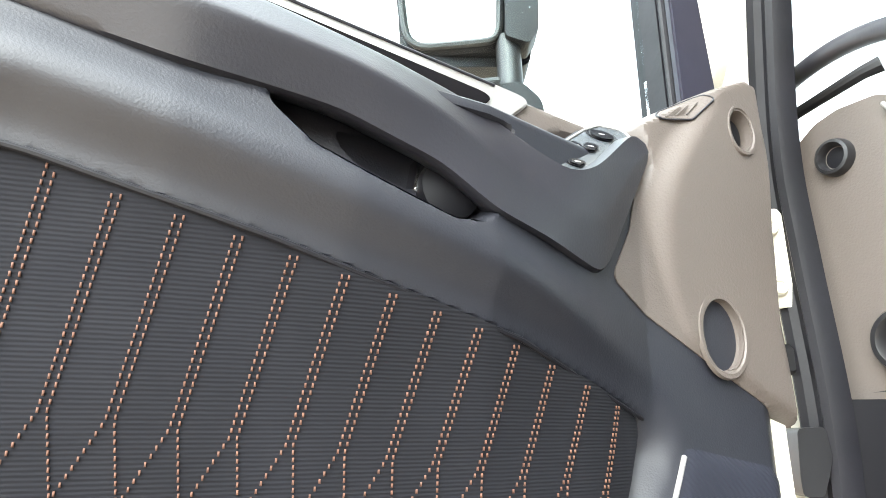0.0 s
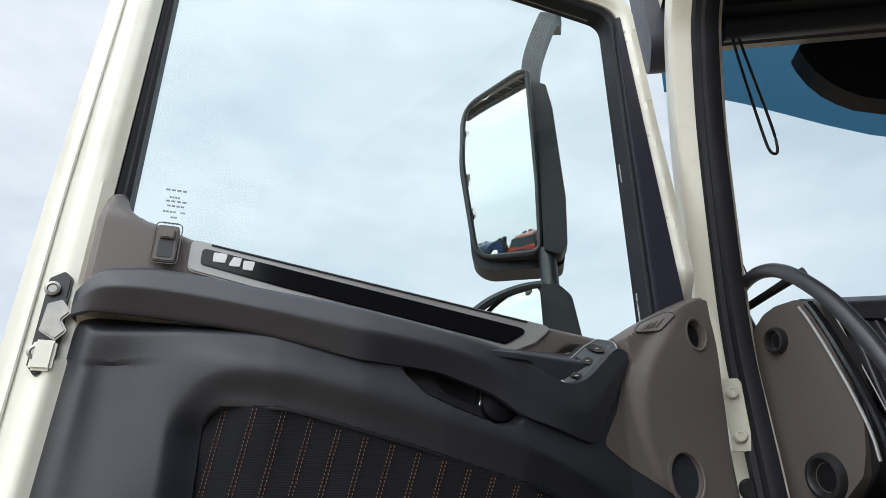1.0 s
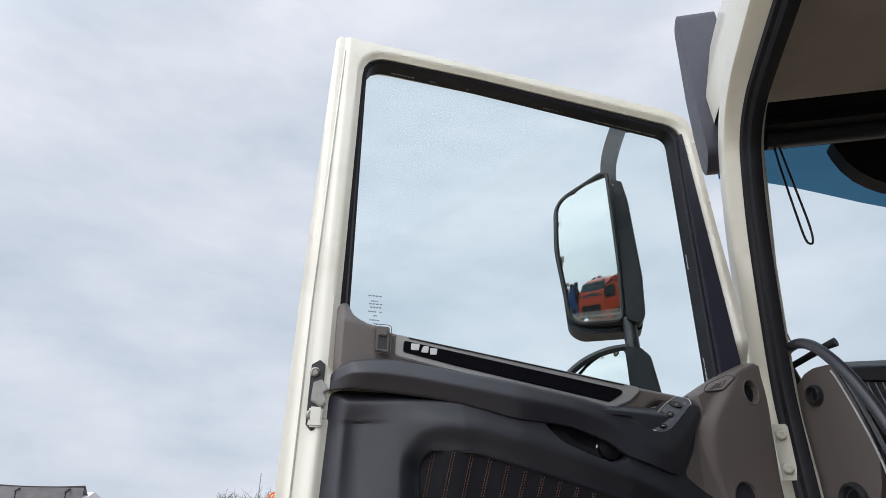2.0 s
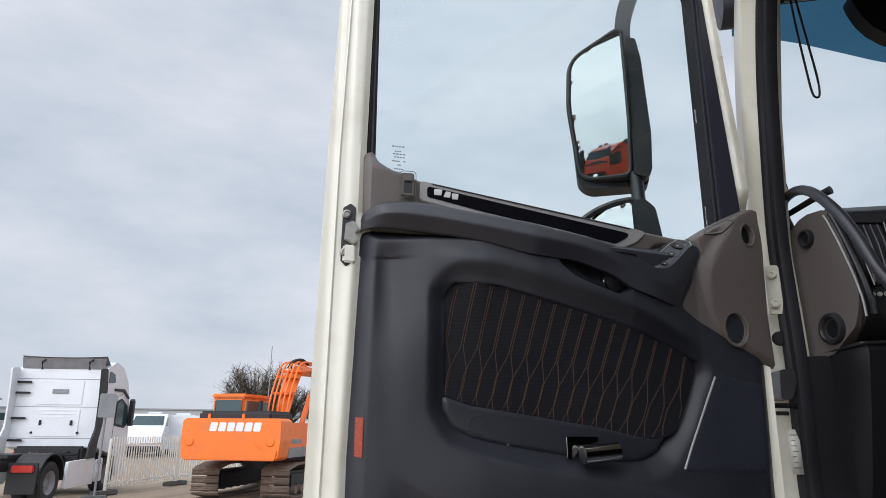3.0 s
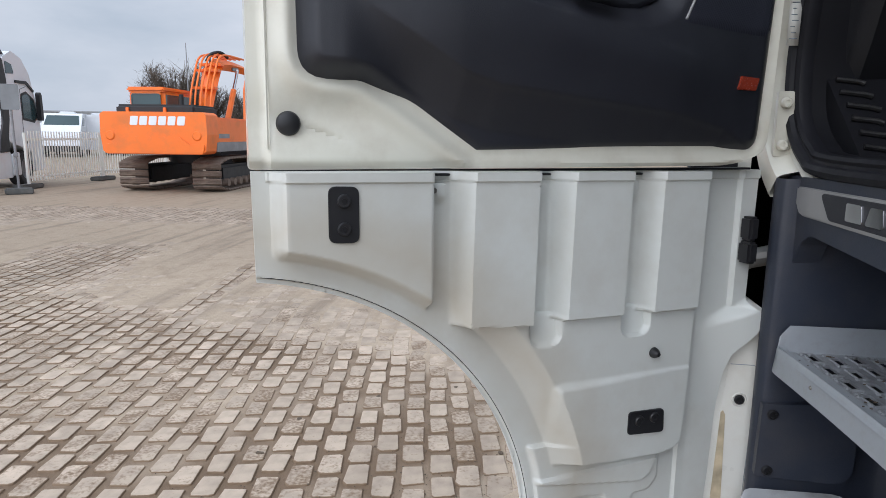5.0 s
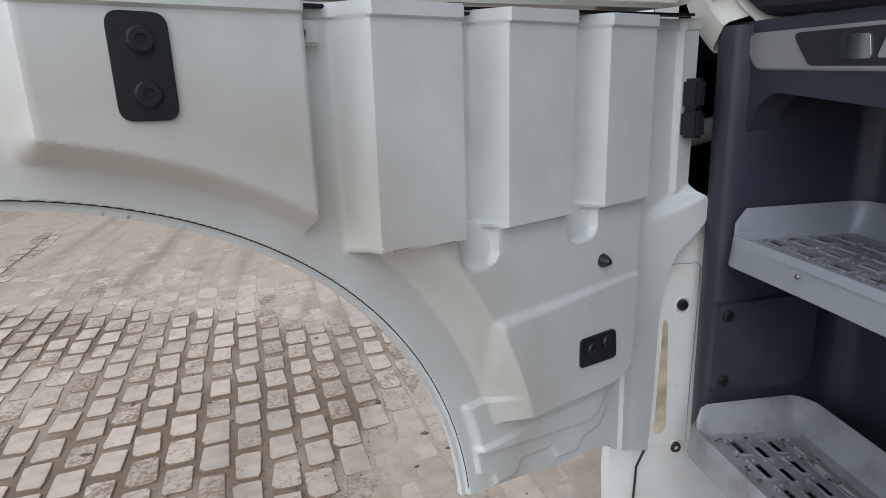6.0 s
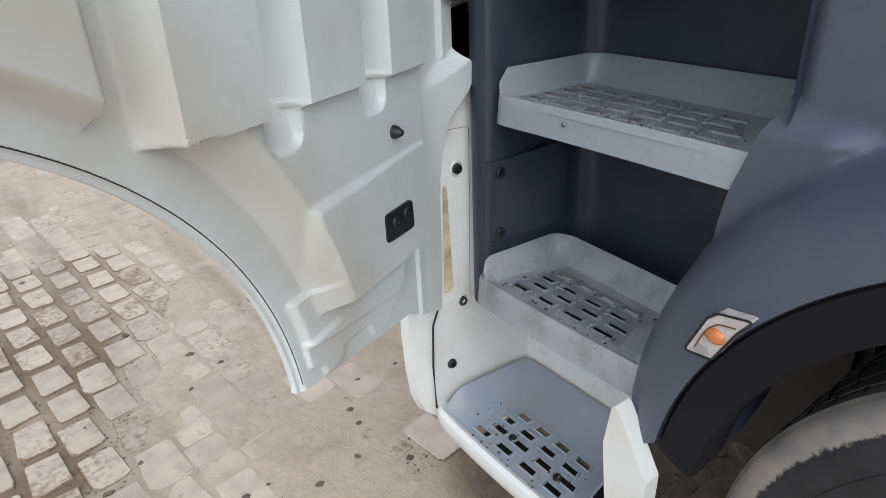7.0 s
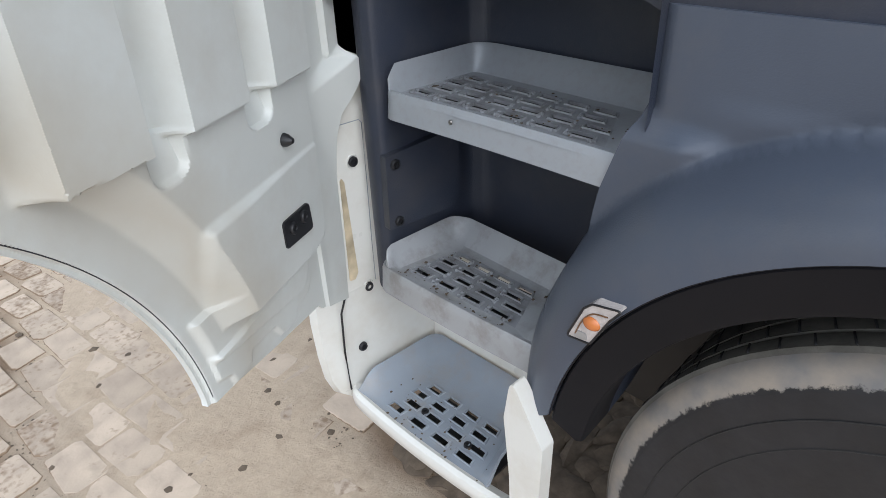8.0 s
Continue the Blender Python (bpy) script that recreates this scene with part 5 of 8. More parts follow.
part("wide_mirror_housing", prism(fillet([(0.132, 2.20), (0.126, 2.345), (0.160, 2.352), (0.186, 2.325), (0.204, 2.20)], [0.01, 0.01, 0.02, 0.03, 0.01]), pose(0, 0.895, 0), 0.07, 0.01, 3), M_RUBBER, cab, "black wide-angle mirror housing")
wide = spline([(-0.03, 0.90, 2.262), (0.0, 0.90, 2.297), (0.04, 0.90, 2.325), (0.09, 0.90, 2.344), (0.132, 0.90, 2.350)], 6)
part("wide_mirror_rim", tube(wide, 0.009, 8), M_BLACK, cab)
WG = fillet([(-0.02, 2.22), (-0.02, 2.262), (0.04, 2.320), (0.128, 2.342), (0.130, 2.22)], [0.01, 0.02, 0.05, 0.01, 0.01])
part("wide_mirror_glass", mirror_face(WG, (0.06, 2.27), (-3, -14), 0.6, 0.902), M_MIRROR, cab, "wide-angle looking-glass", sharp=180)
drops = bmesh.new()
rnd = random.Random(5)
for i in range(34):
    x, z = rnd.uniform(0.146, 0.182), rnd.uniform(2.45, 2.81)
    bmesh.ops.create_icosphere(drops, subdivisions=1, radius=rnd.uniform(0.0008, 0.0018), matrix=Matrix.Translation((x, 0.8945, z)))
tagged(part("rain_drops", drops, M_CHROME, mirror), "rain drops", kind="stuff")

# ---- boarding steps ----
WELL = [(0.402, 0.812), (0.393, 0.795), (0.395, 0.772), (0.425, 0.757), (0.585, 0.748), (0.628, 0.735), (0.648, 0.69), (0.648, 0.50), (0.636, 0.33), (0.60, 0.285), (0.50, 0.262), (0.40, 0.250)]
well_line = spline([(x, y, 0) for x, y in WELL], 5)
well = part("step_well", strip([[(p.x, p.y, z) for p in well_line] for z in (0.70, 0.86, 1.0, 1.16, 1.30, 1.45)]), M_WELL, cab, "blue-black plastic step well lining")
part("well_header", prism(fillet([(0.815, 1.455), (0.80, 1.30), (0.76, 1.28), (0.735, 1.33), (0.70, 1.352), (0.40, 1.330), (0.30, 1.322), (0.25, 1.30), (-0.70, 1.30), (-0.70, 1.455)], [0.01, 0.02, 0.02, 0.04, 0.04, 0.1, 0.03, 0.03, 0.01, 0.01]), Matrix.Translation((0.424, 0, 0)) @ SIDE, 0.05, 0.010, 3), M_WELL, cab, "blue-black header under the sill")
part("well_ceiling", box(0.44, 0.25, 1.355, 0.66, 0.76, 1.375, 0.004), M_WELL, cab)
lampbm = prism(fillet([(0.50, 1.352), (0.68, 1.352), (0.66, 1.340), (0.52, 1.340)], 0.005), Matrix.Translation((0.53, 0, 0)) @ SIDE, 0.03, 0.002)
part("step_lamp", lampbm, M_BLACK, cab, "dark unlit step lamp")
sign = part("sill_badge_plate", prism(fillet([(0.782, 1.437), (0.745, 1.384), (0.10, 1.372), (0.10, 1.437)], [0.02, 0.03, 0.02, 0.02]), Matrix.Translation((0.420, 0, 0)) @ SIDE, 0.012, 0.003), M_SILVER, cab, "silver sill plate")
part("badge_inlay", prism(fillet([(0.668, 1.432), (0.630, 1.388), (0.12, 1.380), (0.12, 1.432)], [0.008, 0.015, 0.01, 0.01]), Matrix.Translation((0.4185, 0, 0)) @ SIDE, 0.01, 0.001), M_ARM, sign, "dark grey inlay")
for i, (y0, y1) in enumerate(((0.575, 0.525), (0.518, 0.468), (0.462, 0.415))):
    pts = [(y0, 1.395), (y0 - (0.012 if i == 1 else 0), 1.424), (y1 + 0.006, 1.424), (y1, 1.395)]
    part("badge_letter_block", prism(fillet(pts, 0.004), Matrix.Translation((0.4165, 0, 0)) @ SIDE, 0.006, 0.0008), M_CHROME, sign, "silver maker's badge as plain block")
# bolted cover in the well
part("well_cover", prism(fillet([(0.395, 0.852), (0.398, 1.005), (0.55, 1.018), (0.572, 1.00), (0.572, 0.875), (0.552, 0.852)], [0.004, 0.004, 0.02, 0.02, 0.03, 0.03]), pose(0, 0.744, 0, 0, 0, -7), 0.020, 0.002), M_WELL, cab, "blue-black bolted cover").location.y = 0.053
for z in (0.986, 0.867):
    part("cover_bolt", turned([(0, 0.002), (0.005, 0.002), (0.0055, 0.006), (0.0085, 0.006), (0.0105, 0.003), (0.0105, 0)], pose(0.414, 0.746, z, 90), 18), M_BLACK, cab, "black socket-head bolt")


def slotted(corners, z, rows, cols, slot, lift=0.0026, nodes=True):
    """A quad floor (front-left, back-left, back-right, front-right) with through slots edged by a raised lip."""
    fl_, bl_, br_, fr_ = [Vector((*c, z)) for c in corners]

    def at(s, t):
        return fl_.lerp(fr_, s).lerp(bl_.lerp(br_, s), t)
    bm = bmesh.new()
    ns, nt = cols, rows
    sa, ta = slot
    for i in range(ns):
        for j in range(nt):
            c0, c1, r0, r1 = i / ns, (i + 1) / ns, j / nt, (j + 1) / nt
            shift = 0.12 / ns * (1 if j % 2 else -1)
            cm, rm = (c0 + c1) / 2 + shift, (r0 + r1) / 2
            hs, ht = sa / 2 / ns, ta / 2 / nt
            outer_r = [(c0, r0), (cm, r0), (c1, r0), (c1, rm), (c1, r1), (cm, r1), (c0, r1), (c0, rm)]
            lip = [(cm - hs * 1.28, rm - ht * 1.4), (cm, rm - ht * 1.45), (cm + hs * 1.28, rm - ht * 1.4), (cm + hs * 1.32, rm), (cm + hs * 1.28, rm + ht * 1.4), (cm, rm + ht * 1.45), (cm - hs * 1.28, rm + ht * 1.4), (cm - hs * 1.32, rm)]
            hole = [(cm - hs, rm - ht), (cm, rm - ht), (cm + hs, rm - ht), (cm + hs, rm), (cm + hs, rm + ht), (cm, rm + ht), (cm - hs, rm + ht), (cm - hs, rm)]
            rings = []
            for ring_pts, dz in ((outer_r, 0), (lip, 0.0), ([(cm + (a - cm) * 0.92, rm + (b - rm) * 0.88) for a, b in lip], lift), (hole, lift * 0.8), (hole, -0.003)):
                rings.append([bm.verts.new(at(a, b) + Vector((0, 0, dz))) for a, b in ring_pts])
            for a, b in zip(rings, rings[1:]):
                for q in range(8):
                    bm.faces.new((a[q], a[(q + 1) % 8], b[(q + 1) % 8], b[q]))
            if nodes:
                for (a, b) in ((c0, rm), (c0, r0 + 0.04), (cm - hs * 0.8, 0.02), (cm + hs * 0.8, 0.02))[:4 if j == 0 else 2]:
                    bmesh.ops.create_icosphere(bm, subdivisions=1, radius=0.0042, matrix=Matrix.Translation(at(min(max(a, 0.02), 0.98), min(max(b, 0.03), 0.97)) + Vector((0, 0, 0.001))))
    bmesh.ops.remove_doubles(bm, verts=bm.verts, dist=1e-5)
    bmesh.ops.recalc_face_normals(bm, faces=bm.faces)
    return bm


def tray(plan, z, rim_h, inner):
    """The dished surround of a step: plan is a closed outline, inner the tread's corners; the rim rises by rim_h(x, y)."""
    k = 96
    P = np.array(plan + [plan[0]])
    s = np.concatenate([[0], np.cumsum(np.hypot(*np.diff(P, axis=0).T))])
    t = np.linspace(0, s[-1], k, endpoint=False)
    out = np.c_[np.interp(t, s, P[:, 0]), np.interp(t, s, P[:, 1])]
    rows = [[], [], [], [], [], []]
    for x, y in out:
        _, a, b = sdf(np.array([x]), np.array([y]), inner)
        ix, iy = a[0], b[0]
        h = rim_h(x, y)
        d = Vector((x - ix, y - iy))
        e = d.normalized() if d.length > 1e-6 else Vector((0, 0))
        rows[0].append((ix, iy, z))
        rows[1].append((ix + d.x * 0.35, iy + d.y * 0.35, z + h * 0.02))
        rows[2].append((ix + d.x * 0.72, iy + d.y * 0.72, z + h * 0.40))
        rows[3].append((ix + d.x * 0.93, iy + d.y * 0.93, z + h * 0.93))
        rows[4].append((x, y, z + h))
        rows[5].append((x + e.x * 0.003, y + e.y * 0.003, z + h - 0.006))
    bm = strip(rows, closed=True)
    return bm


def fascia_of(line, z, h, slope=0.006):
    """The front face of a step along a plan line."""
    rows = []
    for dz, dx in ((0.002, 0.010), (0.004, 0.002), (0.0, -0.001), (-h * 0.35, -slope * 0.4), (-h, -slope), (-h - 0.003, 0.006), (-h, 0.03)):
        rows.append([(x + dx, y, z + dz) for x, y in line])
    return strip(rows)


# upper step
S1_IN = [(0.437, 0.728), (0.590, 0.712), (0.575, 0.385), (0.437, 0.325)]
S1_PLAN = fillet([(0.405, 0.742), (0.625, 0.735), (0.640, 0.70), (0.632, 0.30), (0.60, 0.270), (0.405, 0.264)], [0.01, 0.05, 0.03, 0.05, 0.03, 0.01])
s1 = part("upper_step", tray(S1_PLAN, 1.120, lambda x, y: 0.047 * max(0.0, 1 - max(0.0, 1 - (x - 0.405) / 0.024) ** 2.4) + 0.004, S1_IN), M_ALU, cab, "scuffed grey metal upper boarding step")
part("upper_tread", slotted([S1_IN[0], S1_IN[1], S1_IN[2], S1_IN[3]], 1.120, 4, 6, (0.62, 0.42)), M_TREADALU, s1, "worn slotted aluminium tread")
# black sheet added below the tread so its slots read as shaded
part("upper_underside", box(0.43, 0.33, 1.080, 0.60, 0.73, 1.086, 0), M_BLACK, s1, "black sheet added as shade under the slots")
part("upper_fascia", fascia_of([(0.430, 0.747), (0.414, 0.745), (0.406, 0.738), (0.403, 0.728)] + [(0.402 + 0.004 * k * (8 - k) / 16, 0.715 - k * 0.0562) for k in range(9)], 1.126, 0.045), M_ALU, s1, "scuffed front edge")
part("fascia_screw", turned([(0, 0.002), (0.003, 0.002), (0.004, 0)], pose(0.399, 0.582, 1.108, 90, 0, -90), 12), M_STEEL, s1)
# middle step
S2_IN = [(0.385, 0.700), (0.505, 0.672), (0.495, 0.470), (0.385, 0.430)]
S2_PLAN = fillet([(0.357, 0.742), (0.55, 0.735), (0.565, 0.70), (0.545, 0.40), (0.50, 0.372), (0.357, 0.366)], [0.03, 0.06, 0.03, 0.05, 0.03, 0.01])
s2 = part("middle_step", tray(S2_PLAN, 0.785, lambda x, y: 0.040 * max(0.0, 1 - max(0.0, 1 - (x - 0.357) / 0.024) ** 2.4) + 0.004, S2_IN), M_ALU_DIRTY, cab, "scuffed grey metal middle boarding step")
part("middle_tread", slotted(S2_IN, 0.785, 4, 4, (0.60, 0.44)), M_TREADALU, s2, "worn slotted aluminium tread")
# added black sheet, the shade seen through the middle slots
part("middle_underside", box(0.38, 0.43, 0.745, 0.52, 0.71, 0.751, 0), M_BLACK, s2, "black sheet added as shade under the slots")
part("middle_fascia", fascia_of([(0.385, 0.750), (0.368, 0.748), (0.358, 0.740), (0.354, 0.725), (0.353, 0.70), (0.352, 0.62), (0.352, 0.55), (0.353, 0.48), (0.355, 0.42), (0.357, 0.362)], 0.791, 0.050), M_ALU_DIRTY, s2, "scuffed front edge")
# bottom step inside the bumper corner
S3_IN = [(0.318, 0.735), (0.445, 0.715), (0.440, 0.500), (0.318, 0.462)]
S3_PLAN = fillet([(0.298, 0.812), (0.53, 0.800), (0.545, 0.78), (0.545, 0.50), (0.50, 0.46), (0.298, 0.425)], [0.01, 0.05, 0.03, 0.05, 0.03, 0.01])
s3 = part("bottom_step", tray(S3_PLAN, 0.452, lambda x, y: 0.040 * float(sstep(0.298, 0.36, x)), S3_IN), M_STEPGREY, cab, "blue-grey plastic bottom step")
part("bottom_tread", slotted(S3_IN, 0.452, 4, 4, (0.58, 0.50), nodes=False), M_STEPGREY, s3, "slotted blue-grey tread")
# added black sheet stands in for shade below the bottom slots
part("bottom_underside", box(0.312, 0.46, 0.400, 0.46, 0.74, 0.406, 0), M_BLACK, s3, "black sheet added as shade under the slots")
for x, y in ((0.366, 0.653), (0.360, 0.523)):
    part("tread_screw", turned([(0, 0.001), (0.004, 0.001), (0.005, 0.004), (0.008, 0.004), (0.009, 0)], pose(x, y, 0.452), 14), M_BLACK, s3)

# crumbs of mud on the treads
for name, step_ob, (x0, x1, y0, y1, zt), count, seed in (("upper_crumbs", s1, (0.412, 0.58, 0.32, 0.735, 1.124), 46, 3), ("middle_crumbs", s2, (0.365, 0.50, 0.42, 0.72, 0.789), 60, 4), ("bottom_crumbs", s3, (0.306, 0.42, 0.45, 0.76, 0.454), 40, 5)):
    rs = random.Random(seed)
    cr = bmesh.new()
    for i in range(count):
        x = x0 + (x1 - x0) * rs.random() ** 2.2
        y = rs.uniform(y0, y1)
        r = rs.uniform(0.0008, 0.0026)
        bmesh.ops.create_icosphere(cr, subdivisions=1, radius=r, matrix=Matrix.Translation((x, y, zt)) @ Matrix.Diagonal((rs.uniform(0.8, 2.0), rs.uniform(0.8, 1.6), 0.5, 1)))
    tagged(part(name, cr, mat("dry_mud", (0.09, 0.065, 0.045), 0.9, vary=0.3, scale=80), step_ob), "dark crumbs of dried mud", kind="stuff")

# white bumper corner round the bottom step
bump_line = spline([(0.42, 0.845, 0), (0.325, 0.838, 0), (0.305, 0.83, 0), (0.292, 0.80, 0), (0.286, 0.70, 0), (0.285, 0.58, 0), (0.290, 0.46, 0), (0.300, 0.36, 0)], 6)
part("bumper_lip", strip([[(p.x + dx, p.y, z) for p in bump_line[10:]] for dx, z in ((0.030, 0.448), (0.012, 0.456), (0.003, 0.450), (0.0, 0.44), (0.004, 0.415), (0.018, 0.395), (0.05, 0.385))]), M_WHITE, cab, "white bumper edge below the step")
part("bumper_corner", strip([[(0.305 + e, 0.835, z - 0.02), (0.280 + e, 0.838, z + 0.004), (0.256 + e, 0.846, z + 0.008), (0.250 + e, 0.866, z + 0.006), (0.278 + e, 0.91, z), (0.36 + e, 1.0, z), (0.7, 1.1, z)] for z, e in ((0.40, 0.06), (0.43, 0.03), (0.48, 0.012), (0.55, 0.004), (0.64, 0.0), (0.69, 0.002), (0.705, 0.01))]), M_WHITE, cab, "white bumper corner")
part("bumper_inner_side", strip([[(x, y, z) for x, y in ((0.300, 0.832), (0.42, 0.826), (0.555, 0.812))] for z in (0.44, 0.60, 0.70)]), M_WHITE, cab, "white panel beside the bottom step")
part("bumper_back", strip([[(x, y, z) for x, y in ((0.553, 0.812), (0.556, 0.60), (0.552, 0.47))] for z in (0.44, 0.60, 0.755)]), M_WHITE, cab, "white panel behind the bottom step")
part("panel_gap", tube([(0.303, 0.8285, 0.45), (0.300, 0.8285, 0.56), (0.305, 0.8285, 0.66), (0.322, 0.8285, 0.70)], 0.0022, 6), M_BLACK, cab, "dark joint between bumper corner and step panel")
part("bumper_bolt", turned([(0, 0.003), (0.005, 0.003), (0.0055, 0.007), (0.009, 0.007), (0.011, 0.003), (0.011, 0)], pose(0.348, 0.829, 0.548, 90), 18), M_BLACK, cab, "black socket-head bolt")
part("bumper_wing", prism(fillet([(0.354, 0.79), (0.366, 0.70), (0.352, 0.573), (0.345, 0.40), (0.292, 0.40), (0.288, 0.680)], [0.01, 0.02, 0.02, 0.02, 0.02, 0.015]), Matrix.Translation((0.280, 0, 0)) @ SIDE, 0.03, 0.005), M_WHITE, cab, "white bumper end piece before the wheel")

# white lower pillar with its bolts and dirty slot
PIL = ((0.69, 0.252, 0.325, 0.437), (0.82, 0.252, 0.334, 0.438), (0.94, 0.254, 0.342, 0.440), (1.00, 0.256, 0.348, 0.441), (1.058, 0.262, 0.353, 0.441), (1.085, 0.272, 0.360, 0.436), (1.118, 0.290, 0.381, 0.427), (1.150, 0.315, 0.398, 0.421), (1.166, 0.335, 0.406, 0.418))
pil_rows = [[(xb, 0.833, z), (xb + 0.003, 0.831, z), (xb + (xr - xb) * 0.68, 0.830, z), (xb + (xr - xb) * 0.72, 0.8292, z), (xr - 0.004, 0.815, z), (xr, 0.79, z)] for z, xf, xb, xr in PIL]
pil_rows += [[(0.398, 0.840, 1.174), (0.402, 0.839, 1.174), (0.410, 0.838, 1.172), (0.412, 0.836, 1.172), (0.415, 0.830, 1.171), (0.417, 0.80, 1.168)], [(0.372, 0.866, 1.184), (0.380, 0.866, 1.184), (0.400, 0.866, 1.183), (0.406, 0.864, 1.182), (0.410, 0.858, 1.180), (0.414, 0.83, 1.176)], [(0.372, 0.92, 1.186), (0.380, 0.92, 1.186), (0.400, 0.92, 1.185), (0.406, 0.92, 1.184), (0.410, 0.92, 1.182), (0.414, 0.92, 1.178)]]
pil = part("lower_pillar", strip(pil_rows), M_WHITE, cab, "white lower pillar cover")
fin_rows = [[(xb, 0.8332, z), (xb - 0.004, 0.8360, z), (xf, 0.880, z), (xf + 0.012, 0.93, z)] for z, xf, xb, xr in PIL]
fin_rows += [[(0.398, 0.8402, 1.174), (0.394, 0.843, 1.174), (0.346, 0.880, 1.179), (0.358, 0.93, 1.180)], [(0.372, 0.8662, 1.184), (0.370, 0.868, 1.184), (0.352, 0.884, 1.184), (0.360, 0.93, 1.184)]]
part("pillar_fin", strip(fin_rows), M_WHITE, pil, "slanted white fin")
part("panel_line", tube([(0.356, 0.8305, 1.058), (0.404, 0.8298, 1.057), (0.410, 0.8296, 1.050), (0.4085, 0.8296, 0.93), (0.405, 0.8296, 0.80), (0.404, 0.8296, 0.692)], 0.0008, 6), M_STEPGREY, pil, "thin grey joint line")
part("slot_liner", prism(fillet([(0.338, 0.726), (0.352, 0.724), (0.361, 0.738), (0.354, 0.945), (0.349, 0.955), (0.345, 0.950)], 0.003), pose(0, 0.8285, 0), 0.01, 0.001), mat("dirty_slot", (0.50, 0.42, 0.29), 0.7, vary=0.4, scale=20), pil, "slot stained with brown dirt")
for x, z in ((0.380, 0.980), (0.384, 0.690)):
    part("pillar_bolt", turned([(0, 0.002), (0.005, 0.002), (0.0055, 0.006), (0.0085, 0.006), (0.0105, 0.003), (0.0105, 0)], pose(x, 0.830, z, 90), 18), M_BLACK, pil, "black socket-head bolt")
    part("bolt_pocket", turned([(0.011, 0.0015), (0.014, 0.003), (0.016, 0.0005)], pose(x, 0.8312, z, 90), 20), M_WHITE, pil)

# behind the gap: near-black panels added as its shade, and a grey pipe
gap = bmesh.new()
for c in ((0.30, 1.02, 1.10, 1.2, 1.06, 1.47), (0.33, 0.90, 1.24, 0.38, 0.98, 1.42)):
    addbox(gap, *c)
part("gap_shadow_panel", gap, M_DARK, cab, "near-black panels standing in for the shade behind the pillar")
part("gap_light_part", tube([(0.36, 0.98, 1.22), (0.42, 0.96, 1.26), (0.50, 0.95, 1.28)], 0.022, 10), M_SILVER, cab, "grey pipe behind the pillar")

# ---- front fender and wheel ----
ARCH_C, ARCH_RAD = (-0.205, 0.667), 0.506
CREASE_C, CREASE_RAD = (-0.095, 0.745), 0.487
fender_arc = [(ARCH_C[0] + ARCH_RAD * math.cos(radians(a)), ARCH_C[1] + ARCH_RAD * math.sin(radians(a))) for a in np.linspace(172, 8, 60)]
FENDER = [(0.350, 0.693), (0.365, 0.728), (0.373, 0.781), (0.362, 0.854), (0.336, 0.936), (0.318, 0.985), (0.310, 1.028), (0.301, 1.081), (0.289, 1.118), (0.273, 1.166), (0.263, 1.190), (0.260, 1.222), (0.262, 1.30), (0.258, 1.316), (-0.94, 1.316), (-0.94, 0.737)] + fender_arc


def fender_face(Y, Z):
    """How far out the plastic stands: the flared arch, a soft crease above it, then the side with its short shelf."""
    da = np.maximum(np.hypot(Y - ARCH_C[0], Z - ARCH_C[1]) - ARCH_RAD, 0)
    dc = np.hypot(Y - CREASE_C[0], Z - CREASE_C[1]) - CREASE_RAD
    span = np.clip(da / np.maximum(da + np.maximum(-dc, 0), 1e-4), 0, 1)
    side = 0.416 - 0.024 * sstep(0.13, 0.21, Y) * (1 - sstep(1.158, 1.186, Z)) - 0.004 * sstep(0.22, 0.12, Y) * sstep(1.23, 1.20, Z)
    flare = 0.300 + 0.012 * span + (side - 0.316) * span ** 3.0
    x = np.where(dc > 0, side, flare)
    x = x + 0.004 * np.exp(-(dc / 0.008) ** 2)
    return x + 0.010 * sstep(0.24, 0.262, Y) * sstep(1.19, 1.20, Z)


crease_line = [(CREASE_C[0] + CREASE_RAD * math.cos(radians(a)), CREASE_C[1] + CREASE_RAD * math.sin(radians(a))) for a in range(0, 360, 2)]
fender_bm = moulded(FENDER, fender_face, 0.0065, back=0.47, iso=[(crease_line, 0.0)])
for v in fender_bm.verts:
    v.co = Vector((v.co.y, v.co.x, v.co.z))
bmesh.ops.recalc_face_normals(fender_bm, faces=fender_bm.faces)
fender = part("fender", fender_bm, M_FENDER, cab, "satin blue-grey plastic front wheel arch", sharp=60)
lip_rows = []
for i in range(0, 79):
    a = radians(7 + i * 2.1)
    c, s = math.cos(a), math.sin(a)
    row = [(x, ARCH_C[0] + r * c, ARCH_C[1] + r * s) for r, x in ((0.5045, 0.330), (0.5035, 0.309), (0.500, 0.306))]
    row += [(x, -0.221 + r * c, 0.643 + r * s) for r, x in ((0.478, 0.316), (0.472, 0.320), (0.470, 0.326), (0.474, 0.40), (0.53, 0.46), (0.56, 1.10))]
    lip_rows.append(row)
part("arch_liner", strip(lip_rows), M_DARK, cab, "black rubber wheel arch lip and liner")
part("arch_joint", tube([(0.3035, ARCH_C[0] + 0.5055 * math.cos(radians(a)), ARCH_C[1] + 0.5055 * math.sin(radians(a))) for a in np.linspace(8, 170, 70)], 0.0018, 6, up=(1, 0, 0)), M_RUBBER, cab, "dark joint between fender and rubber lip")
